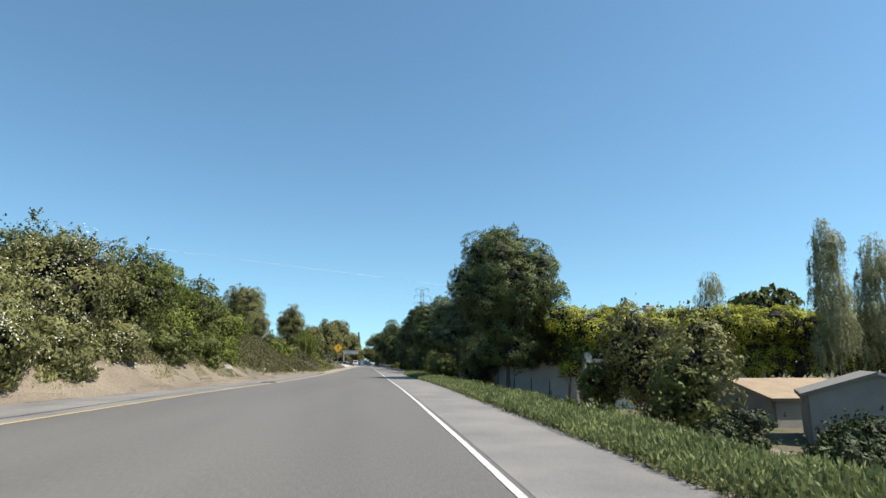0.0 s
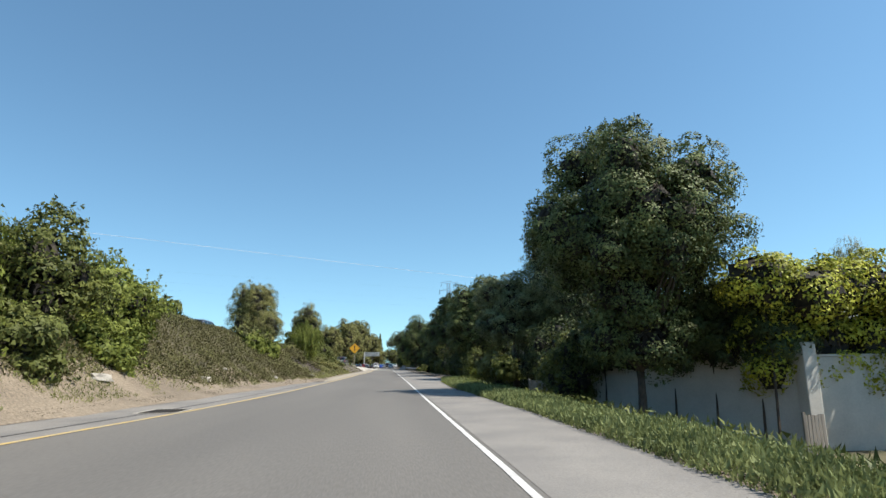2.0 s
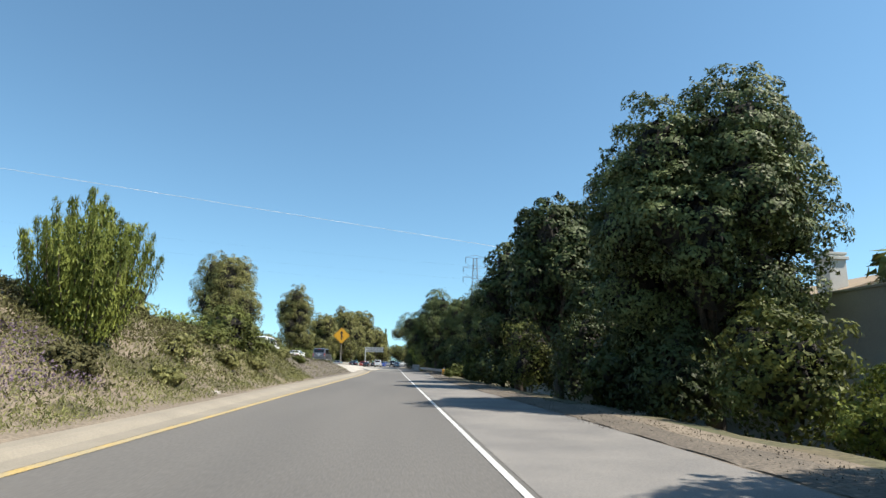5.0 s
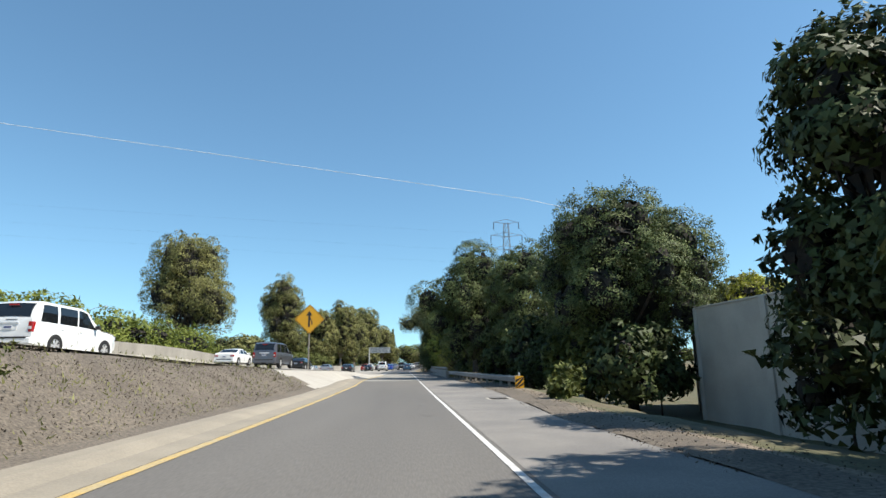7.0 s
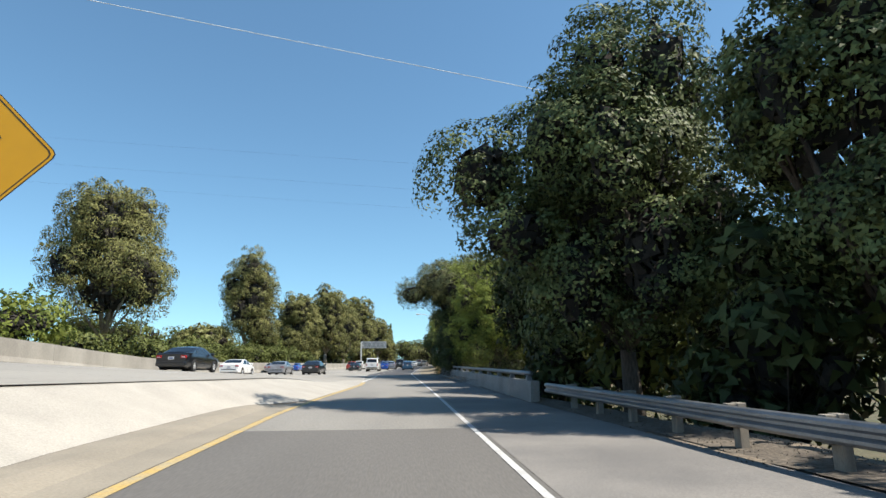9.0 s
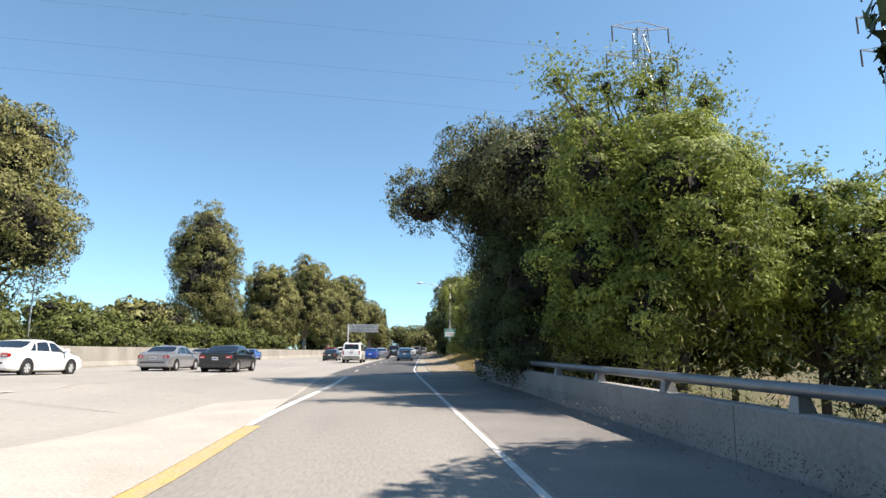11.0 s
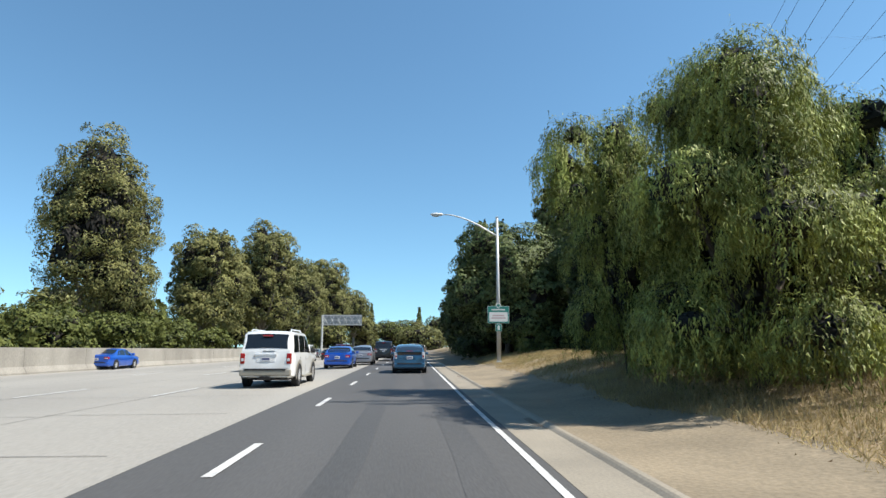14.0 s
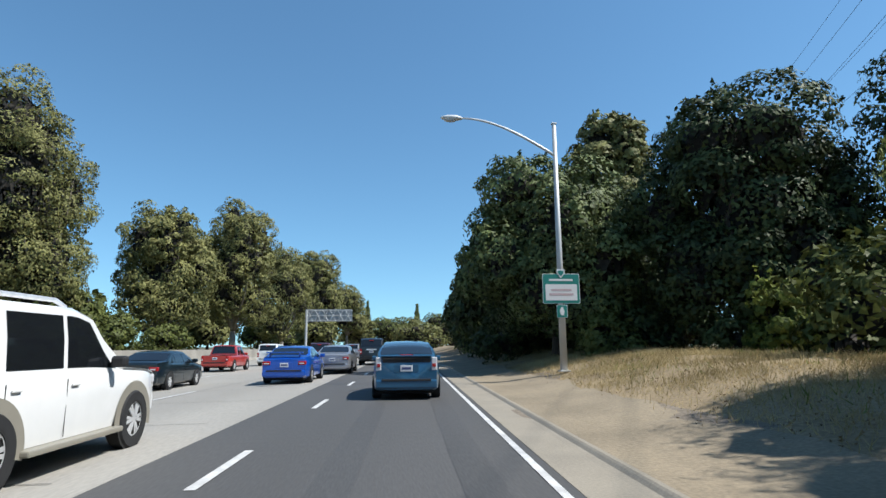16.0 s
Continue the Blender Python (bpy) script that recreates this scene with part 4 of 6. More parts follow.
strip("verge_dirt_merge", 204, 300, lambda y: track(y) + 2.43, lambda y: track(y) + 4.6 + 0.9 * edge_noise(y, 12), lambda x, y: max(0.016 + 0.034 * smooth(204, 210, y), ground_z(x, y) + 0.03 * smooth(204, 210, y)), PATH_DUST, 0.5, "dusty pale dirt path beside the kerb", "ground", cuts=4)


GX, GY = np.arange(-34, 24.01, 0.5), np.arange(0, 301, 0.75)
GRID = np.array([[ground_z(x, y) for x in GX] for y in GY])
NOISE = np.array([[noise.noise((x * 0.5, y * 0.5, 2.0)) * 0.5 + 0.5 for x in GX] for y in GY])


def sample(grid, x, y):
    i = np.clip((x - GX[0]) / 0.5, 0, len(GX) - 1.001)
    j = np.clip((y - GY[0]) / 0.75, 0, len(GY) - 1.001)
    a, b = i.astype(int), j.astype(int)
    u, w = i - a, j - b
    return (grid[b, a] * (1 - u) + grid[b, a + 1] * u) * (1 - w) + (grid[b + 1, a] * (1 - u) + grid[b + 1, a + 1] * u) * w


def scatter(name, n, y0, y1, lo, hi, mat, size, label, category, aspect=0.4, tall=0.0, seed=1, density=None, up=1.0, lift=0.0):
    """Loose blades or leaves standing on the ground between two edges."""
    rng = np.random.default_rng(seed)
    y = rng.uniform(y0, y1, n)
    steps = np.linspace(y0, y1, 200)
    a = np.interp(y, steps, [lo(q) for q in steps])
    b = np.interp(y, steps, [hi(q) for q in steps])
    x = a + (b - a) * rng.random(n)
    d = sample(NOISE, x, y + 3.0 * (seed % 7))
    if density:
        keep = rng.random(n) < density(x, y, d)
        x, y, d = x[keep], y[keep], d[keep]
    m = len(x)
    p = np.stack([x, y, sample(GRID, x, y) + lift + tall * rng.random(m) ** 1.5 * (0.4 + d)], 1)
    nrm = unit(rng.normal(size=(m, 3)) + np.array([0, 0, 0.2]))
    t = unit(rng.normal(size=(m, 3)) * 0.6 + np.array([0, 0, up]))
    s = unit(np.cross(nrm, t))
    L = (size * rng.uniform(0.5, 1.5, m))[:, None]
    W = L * aspect
    q = np.stack([p - s * W * 0.6, p + s * W * 0.6, p + t * L], 1)
    return tagged(quads_object(name, q, mat), label, category, kind="stuff")


scatter("ground_cover", 120000, 3, 74, lambda y: track(y) + right_edge(y) - 0.1 + 0.25 * edge_noise(y, 3), lambda y: track(y) + right_edge(y) + 1.5 + 0.4 * edge_noise(y, 8), COVER, 0.085, "low leafy green ground cover along the verge", "ground cover", 0.36, 0.24, 11, up=1.3)
scatter("verge_litter", 9000, 3, 74, lambda y: track(y) + right_edge(y) - 0.35, lambda y: track(y) + right_edge(y) + 0.25, CHIPS, 0.03, "brown leaf litter at the shoulder edge", "litter", 0.7, 0.02, 31, density=lambda x, y, d: d > 0.35, up=0.15)
scatter("bank_litter", 60000, 5, 78, lambda y: track(y) + left_edge(y) - 4.0, lambda y: track(y) + left_edge(y) + 0.2, CHIPS, 0.03, "brown leaf litter and twigs on the dirt", "litter", 0.5, 0.02, 32, density=lambda x, y, d: d > 0.3, up=0.2)
scatter("verge_grass", 14000, 58, 76, lambda y: track(y) + right_edge(y) - 0.1, lambda y: track(y) + right_edge(y) + 3.0, BRIGHT, 0.2, "light green grass on the verge", "grass", 0.12, 0.1, 12)
scatter("yard_weeds", 50000, 12, 70, lambda y: track(y) + right_edge(y) + 1.4, lambda y: track(y) + right_edge(y) + 12, SHRUB, 0.13, "dark weeds in the yard below the verge", "weeds", 0.4, 0.35, 13, up=0.5)
scatter("heather_bank", 210000, 30, 112, lambda y: freeway_edge(y) - 0.5, lambda y: track(y) + left_edge(y) - 1.9 + 1.0 * smooth(46, 56, y) - 1.0 * edge_noise(y), HEATHER, 0.12, "brownish heather covering the bank", "ground cover", 0.4, 0.32, 14, density=lambda x, y, d: np.clip(d * 1.6, 0.55, 1) * np.where((y > 76) & (x > -8.8), 0.12, np.where(y > 76, 0.65, 1.0)), up=0.5)
scatter("bank_weeds", 95000, 40, 150, lambda y: freeway_edge(y) + 1, lambda y: track(y) + left_edge(y) - 0.5, PALE_WEED, 0.11, "pale green weeds on the bank", "weeds", 0.25, 0.2, 15, density=lambda x, y, d: (d > np.where(y > 76, 0.36, 0.54)) * np.where(y < 76, 0.5, np.where(y < 113, 1.0, 0.06)), up=0.9)
scatter("toe_weeds", 80000, 76, 128, lambda y: -9.2, lambda y: track(y) + left_edge(y) - 0.25, PALE_WEED, 0.075, "yellow-green weeds at the foot of the bank", "weeds", 0.2, 0.12, 26, density=lambda x, y, d: np.clip((d - 0.3) * 2, 0, 1) * np.where(y > 113, 0.1, 1.0), up=0.9)
scatter("orange_litter", 16000, 206, 262, lambda y: track(y) + 4.2, lambda y: track(y) + 11, LITTER, 0.035, "orange-brown leaf litter in dry grass", "litter", 0.7, 0.02, 27, density=lambda x, y, d: d < 0.55, up=0.15)
scatter("purple_flowers", 3600, 79, 86, lambda y: -9.2, lambda y: -7.0, PURPLE, 0.045, "small purple flowers on the bank", "flowers", 0.9, 0.35, 16, density=lambda x, y, d: d > 0.45)
scatter("toe_grass", 44000, 12, 80, lambda y: track(y) + left_edge(y) - 3.4, lambda y: track(y) + left_edge(y) - 0.6, PALE_WEED, 0.10, "sparse green tufts on the dirt", "grass", 0.2, 0.1, 17, density=lambda x, y, d: d > 0.5)
scatter("chip_litter", 40000, 112, 156, lambda y: freeway_edge(y) + 0.5, lambda y: track(y) + left_edge(y) - 0.1, CHIPS, 0.045, "brown bark chips on the gore", "mulch", 0.5, 0.02, 18, up=0.2)
scatter("leaf_litter", 20000, 74, 176, lambda y: track(y) + right_edge(y) - 0.3, lambda y: track(y) + right_edge(y) + 1.6, CHIPS, 0.03, "dry leaf litter at the shoulder", "litter", 0.7, 0.02, 19, up=0.1)
scatter("dry_grass", 150000, 209, 262, lambda y: track(y) + 4.4 + 0.8 * edge_noise(y, 12), lambda y: track(y) + 17, STRAW, 0.17, "long dry straw-coloured grass", "grass", 0.045, 0.12, 20, density=lambda x, y, d: np.clip((d - 0.36) * 2.6, 0, 1) * np.where(y < 228, 1.0, np.clip((x - 4.6) / 2.6, 0.06, 1)))
scatter("straw_grass", 150000, 208, 252, lambda y: track(y) + 4.5 + 0.8 * edge_noise(y, 12), lambda y: track(y) + 12, STRAW, 0.15, "fine golden dry grass beside the dirt path", "grass", 0.06, 0.06, 33, density=lambda x, y, d: np.where(y < 228, np.clip((d - 0.15) * 2.6, 0.15, 1), np.clip((d - 0.3) * 3, 0.03, 1) * np.clip((x - 4.6) / 2.4, 0.08, 1)))
scatter("tall_weeds", 60000, 208, 224, lambda y: track(y) + 7.5, lambda y: track(y) + 21, OLIVE, 0.2, "tall green and straw weeds before the fence", "weeds", 0.07, 0.45, 34, density=lambda x, y, d: np.clip((d - 0.25) * 2, 0, 1))
scatter("green_grass", 12000, 206, 250, lambda y: track(y) + 5.5, lambda y: track(y) + 15, BRIGHT, 0.16, "patches of green grass", "grass", 0.1, 0.1, 21, density=lambda x, y, d: (d > 0.55) * 0.8)
scatter("debris", 7000, 176, 206, lambda y: track(y) + 3.2, lambda y: track(y) + 4.15, CHIPS, 0.018, "dark leaf debris along the bridge wall", "litter", 0.6, 0.03, 22, up=0.2, lift=0.34)
scatter("creek_brush", 50000, 172, 206, lambda y: track(y) + 4.8, lambda y: track(y) + 15, OLIVE, 0.11, "tangled brush below the bridge", "brush", 0.2, 2.6, 23, up=0.8)


# ---- fences, walls and roadside fixtures ----
STEEL = material("galvanised_steel", (0.42, 0.44, 0.46), 0.45, 0.8, spread=0.25, scale=1.5, grain=0.1)
PARAPET = material("bridge_concrete", (0.40, 0.385, 0.36), 0.9, colour2=(0.28, 0.27, 0.255), grain=0.15, scale=0.7, fine=18, bump=0.2)
BARRIER = material("stained_barrier_concrete", (0.40, 0.37, 0.315), 0.9, colour2=(0.29, 0.265, 0.225), grain=0.15, scale=0.6, fine=20, bump=0.2, stretch=(1, 1, 0.4))
STUCCO = material("grey_stucco", (0.60, 0.56, 0.49), 0.95, colour2=(0.48, 0.45, 0.395), grain=0.1, scale=0.5, fine=30, bump=0.3)
WHITE_STUCCO = material("white_stucco", (0.72, 0.69, 0.62), 0.9, spread=0.15, scale=0.8, grain=0.06)
ROOF_TAN = material("tan_roofing", (0.42, 0.31, 0.20), 0.9, spread=0.2, scale=1, grain=0.15, fine=12)
SIDING = material("grey_siding", (0.36, 0.345, 0.31), 0.85, spread=0.2, scale=0.6, grain=0.08)
METAL_ROOF = material("white_metal_roof", (0.75, 0.75, 0.73), 0.5, spread=0.1, scale=1)
DARK_TRIM = material("dark_trim", (0.03, 0.028, 0.026), 0.6)
OLD_WOOD = material("weathered_board", (0.30, 0.28, 0.25), 0.9, spread=0.35, scale=2, grain=0.2, stretch=(4, 4, 0.4))
SIGN_YELLOW = material("yellow_sign_sheeting", (0.85, 0.42, 0.01), 0.45, spread=0.06, scale=2)
SIGN_BLACK = material("black_sign_ink", (0.02, 0.02, 0.02), 0.5)
SIGN_GREEN = material("teal_sign_sheeting", (0.02, 0.23, 0.19), 0.45, spread=0.1, scale=2)
SIGN_WHITE = material("white_sign_sheeting", (0.80, 0.80, 0.78), 0.5, spread=0.05, scale=2)
POLE_GREY = material("grey_pole_paint", (0.72, 0.72, 0.70), 0.5, 0.3, spread=0.15, scale=1)
WOOD_POST = material("sign_post_wood", (0.38, 0.34, 0.28), 0.9, spread=0.3, scale=3, grain=0.2, stretch=(4, 4, 0.5))
RUST = material("rusty_drain_iron", (0.05, 0.042, 0.036), 0.8, 0.4, spread=0.4, scale=6)


def prism(points, thickness, axis="y"):
    """A flat plate: points in x and z, pushed along y."""
    n = len(points)
    v = [(x, -thickness / 2, z) for x, z in points] + [(x, thickness / 2, z) for x, z in points]
    f = [tuple(range(n)), tuple(range(n, 2 * n))[::-1]] + [(i, i + n, (i + 1) % n + n, (i + 1) % n) for i in range(n)]
    return v, f


def rounded(w, h, r, n=5):
    out = []
    for cx, cz, a0 in ((w / 2 - r, h / 2 - r, 0), (-w / 2 + r, h / 2 - r, 90), (-w / 2 + r, -h / 2 + r, 180), (w / 2 - r, -h / 2 + r, 270)):
        for i in range(n):
            a = radians(a0 + 90 * i / (n - 1))
            out.append((cx + r * math.cos(a), cz + r * math.sin(a)))
    return out


def plate(name, points, thickness, at, mat, parent, label=""):
    v, f = prism(points, thickness)
    ob = mesh_object(name, v, f, mat, parent, label)
    ob.location = at
    bm = bmesh.new()
    bm.from_mesh(ob.data)
    bmesh.ops.recalc_face_normals(bm, faces=bm.faces)
    bm.to_mesh(ob.data)
    bm.free()
    return ob


def diamond(r, k):
    """A square plate on its corner with slightly rounded corners."""
    out = []
    for a in (90, 180, 270, 0):
        for d in (14, 5, -5, -14):
            q = r - k * (1 - abs(d) / 14)
            out.append((q * math.cos(radians(a)) * (1 - 0.0) + 0.016 * d * -math.sin(radians(a)) * r * 0.55, q * math.sin(radians(a)) + 0.016 * d * math.cos(radians(a)) * r * 0.55))
    return out


def merge_sign():
    z0 = 0.62
    root = tagged(new("merge_sign"), "yellow diamond merge warning sign on a wooden post", "road sign")
    root.location = (-7.65, 155, z0 + 0.15)
    part("post", box_bm((0.10, 0.10, 4.2), (0, 0.06, 2.0), 0.008), WOOD_POST, root)
    c = 4.23
    r = 1.21
    face = [(0, r), (-r, 0), (0, -r), (r, 0)]

    def rounded_diamond(r, cut):
        out = []
        for i in range(4):
            a, b, p = Vector(face[i - 1]), Vector(face[(i + 1) % 4]), Vector(face[i])
            p, a, b = p * r / 1.21, a * r / 1.21, b * r / 1.21
            u, w = (a - p).normalized(), (b - p).normalized()
            out += [tuple(p + u * cut), tuple(p + (u + w) * cut * 0.28), tuple(p + w * cut)]
        return out
    plate("sign_plate", rounded_diamond(1.21, 0.12), 0.012, (0, 0, c), SIGN_BLACK, root)
    plate("sign_face", rounded_diamond(1.19, 0.12), 0.006, (0, -0.008, c), SIGN_YELLOW, root)
    ring_o, ring_i = rounded_diamond(1.13, 0.10), rounded_diamond(1.10, 0.10)
    n = len(ring_o)
    v = [(x, 0, z) for x, z in ring_o] + [(x, 0, z) for x, z in ring_i]
    b = mesh_object("border", v, [(i, (i + 1) % n, (i + 1) % n + n, i + n) for i in range(n)], SIGN_BLACK, root)
    b.location = (0, -0.014, c)
    plate("arrow_stem", [(-0.075, -0.62), (0.075, -0.62), (0.075, 0.35), (-0.075, 0.35)], 0.003, (-0.03, -0.0135, c), SIGN_BLACK, root)
    plate("arrow_head", [(-0.25, 0.28), (0.25, 0.28), (0, 0.68)], 0.003, (-0.03, -0.0135, c), SIGN_BLACK, root)
    plate("merge_branch", [(0.05, -0.02), (0.05, 0.20), (0.24, -0.24), (0.24, -0.44), (0.16, -0.44), (0.14, -0.2)], 0.003, (0.0, -0.0135, c), SIGN_BLACK, root)


merge_sign()


def rail_x(y):
    return float(np.interp(y, [137, 145, 153, 163], [5.74, 5.14, 4.6, 4.22]))


def guardrail():
    root = tagged(new("guardrail"), "galvanised W-beam guardrail on short posts", "guardrail")
    y0, y1 = 138.0, 163.0
    prof = [(0.0, 0.15), (-0.05, 0.135), (-0.08, 0.10), (-0.08, 0.06), (-0.015, 0.02), (-0.015, -0.02), (-0.08, -0.06), (-0.08, -0.10), (-0.05, -0.135), (0.0, -0.15)]
    v, f = [], []
    n = 40
    for i in range(n + 1):
        y = y0 + (y1 - y0) * i / n
        for d, z in prof:
            v.append((rail_x(y) + d, y, 0.52 + z))
        for d, z in prof:
            v.append((rail_x(y) + d + 0.012, y, 0.52 + z))
    w = 2 * len(prof)
    k = len(prof)
    for i in range(n):
        for j in range(k - 1):
            f.append((i * w + j, (i + 1) * w + j, (i + 1) * w + j + 1, i * w + j + 1))
            f.append((i * w + k + j, i * w + k + j + 1, (i + 1) * w + k + j + 1, (i + 1) * w + k + j))
    mesh_object("beam", v, f, STEEL, root)
    y = y0 + 0.3
    while y < y1:
        part("post", box_bm((0.14, 0.18, 1.1), (rail_x(y) + 0.22, y, 0.15), 0.01), WOOD_POST, root)
        part("block", box_bm((0.16, 0.14, 0.34), (rail_x(y) + 0.09, y, 0.52), 0.008), WOOD_POST, root)
        y += 1.9
    m = tagged(new("object_marker"), "yellow and black striped hazard marker at a rail end", "road sign")
    m.location = (5.76, 137.4, 0.37)
    part("post", box_bm((0.09, 0.06, 1.15), (0, 0.05, -0.08), 0.006), POLE_GREY, m)
    plate("marker_plate", rounded(0.44, 0.64, 0.03), 0.01, (0, 0, 0.0), SIGN_YELLOW, m)
    for i in range(-1, 2):
        c = i * 0.26
        pts = []
        for x in (-0.205, 0.205):
            for dz in (-0.075, 0.075):
                pts.append((x, max(-0.295, min(0.295, c + x * 1.0 + dz))))
        a, b, c2, d = pts
        if abs(b[1] - a[1]) + abs(d[1] - c2[1]) > 0.02:
            plate("black_stripe", [a, c2, d, b], 0.004, (0, -0.008, 0), SIGN_BLACK, m)


guardrail()


def parapet_x(y):
    return track(y) + 4.28


def parapet(y0, y1):
    root = tagged(new("bridge_parapet"), "low concrete bridge wall carrying a round steel rail", "bridge rail")
    n = int((y1 - y0) / 4)
    for i in range(n):
        a, b = y0 + (y1 - y0) * i / n, y0 + (y1 - y0) * (i + 1) / n - 0.02
        v = []
        for y in (a, b):
            x = parapet_x(y)
            for d, z in ((0, -0.3), (0.02, 0.66), (0.05, 0.69), (0.27, 0.69), (0.30, 0.66), (0.30, -0.6)):
                v.append((x + d, y, z))
        f = [(k, (k + 1) % 6, (k + 1) % 6 + 6, k + 6) for k in range(6)] + [(5, 4, 3, 2, 1, 0), (6, 7, 8, 9, 10, 11)]
        mesh_object("wall_panel", v, f, PARAPET, root)
    pts = [(parapet_x(y) + 0.13, y, 0.93) for y in np.arange(y0 + 0.4, y1 - 0.8, 1.5)]
    v, f = tube_arrays(pts, [0.075] * len(pts), 12)
    mesh_object("rail_tube", v, f, STEEL, root, smooth=True)
    y = y0 + 0.8
    while y < y1 - 0.8:
        x = parapet_x(y)
        v = []
        for d, z in ((0.03, 0.69), (0.06, 0.86), (0.20, 0.86), (0.24, 0.69)):
            v += [(x + d, y - 0.09 + 0.03 * (z > 0.8), z), (x + d, y + 0.09 - 0.03 * (z > 0.8), z)]
        f = [(0, 2, 4, 6), (1, 7, 5, 3), (0, 1, 3, 2), (2, 3, 5, 4), (4, 5, 7, 6)]
        mesh_object("rail_post", v, f, STEEL, root)
        y += 3.0
    part("end_block", box_bm((0.42, 0.5, 1.1), (parapet_x(y1) + 0.15, y1 + 0.2, 0.25), 0.03), PARAPET, root)


parapet(164, 202)


def wall(name, pts, z0, z1, thick, mat, label, posts=0, cap=True):
    """An upright wall through plan points, with pilasters."""
    root = tagged(new(name), label, "wall")
    for (xa, ya), (xb, yb) in zip(pts, pts[1:]):
        L = math.hypot(xb - xa, yb - ya)
        a = math.atan2(yb - ya, xb - xa)
        n = max(1, int(round(L / posts))) if posts else 1
        for i in range(n):
            m = pose(xa + (xb - xa) * (i + 0.5) / n, ya + (yb - ya) * (i + 0.5) / n, (z0 + z1) / 2, 0, 0, math.degrees(a))
            part("wall_panel", box_bm((L / n - 0.02, thick, z1 - z0), (0, 0, 0), 0.01, None), mat, root).matrix_basis = m
            if posts:
                part("pilaster", box_bm((0.4, thick + 0.2, z1 - z0 + 0.08), (0, 0, 0), 0.02), mat, root).matrix_basis = pose(xa + (xb - xa) * i / n, ya + (yb - ya) * i / n, (z0 + z1) / 2, 0, 0, math.degrees(a))
        if cap:
            part("cap", box_bm((L, thick + 0.12, 0.1), (0, 0, 0), 0.015), mat, root).matrix_basis = pose((xa + xb) / 2, (ya + yb) / 2, z1 + 0.05, 0, 0, math.degrees(a))
    return root


wall("sound_wall", [(15.2, 73), (15.2, 137.0), (19.5, 146)], -2.6, 3.95, 0.25, STUCCO, "tall grey stucco sound wall with pilasters", 6.0)
wall("white_garden_wall", [(11.0, 56), (17.4, 45.6)], -2.8, 1.8, 0.2, WHITE_STUCCO, "weathered white garden wall draped with ivy", 0, True)
wall("white_garden_wall", [(17.8, 45.6), (30, 45.6)], -2.8, 1.5, 0.2, WHITE_STUCCO, "low white garden wall under an ivy hedge", 0, True)
part("gate_pillar", box_bm((0.6, 0.6, 5.0), (17.5, 45.2, -0.4), 0.03), WHITE_STUCCO)
tagged(bpy.data.objects["gate_pillar"], "tall white stucco pillar under ivy", "pillar")


def ivy(name, boxes, count, label, seed, leaf=None):
    rng = np.random.default_rng(seed)
    root = tagged(new(name), label, "hedge")
    stems = []
    for (x, y, z, rx, ry, rz) in boxes[::2]:
        stems.append(tube_arrays([(x, y, ground_z(x, y) - 0.2), (x + 0.2, y + 0.1, (z - rz) * 0.5), (x - 0.1, y, z)], [0.07, 0.05, 0.03], 6))
    v, f = merge(stems)
    mesh_object("stems", v, f, BARK, root)
    quads_object("foliage", crown_leaves(rng, boxes, count, 0.13, 0.3, 0.8, 0.35, 0.6), leaf or IVY, root)
    quads_object("inner_thicket", np.concatenate([inner_hull(rng, np.array(l[:3]), np.array(l[3:]), 0.8) for l in boxes]), CROWN_SHADE, root, "near-black hull shading the gaps inside the ivy")["kind"] = "stuff"


ivy("ivy_hedge", [(x, 45.4 + 0.5 * math.sin(x), 4.3 + 0.35 * math.sin(x * 1.3), 1.7, 1.5, 1.3) for x in np.arange(16.0, 50, 1.7)] + [(x, 46.3, 1.9, 1.5, 0.8, 2.4) for x in np.arange(17.0, 50, 2.2)], 110000, "thick ivy hedge with bright yellow-green tops", 31)
ivy("ivy_mass", [(10.9 + 0.55 * i, 55.6 - 0.88 * i, 1.9 + 0.12 * i, 0.95, 0.95, 1.25 + 0.1 * i) for i in range(12)], 60000, "shade-darkened ivy trailing over a wall under the oaks", 32, SHADED_OAK)
ivy("ivy_clump", [(20.5, 140, 4.6, 1.6, 1.6, 1.4), (22, 141, 4.4, 1.5, 1.5, 1.3)], 6000, "bright ivy topping a sound wall", 33)


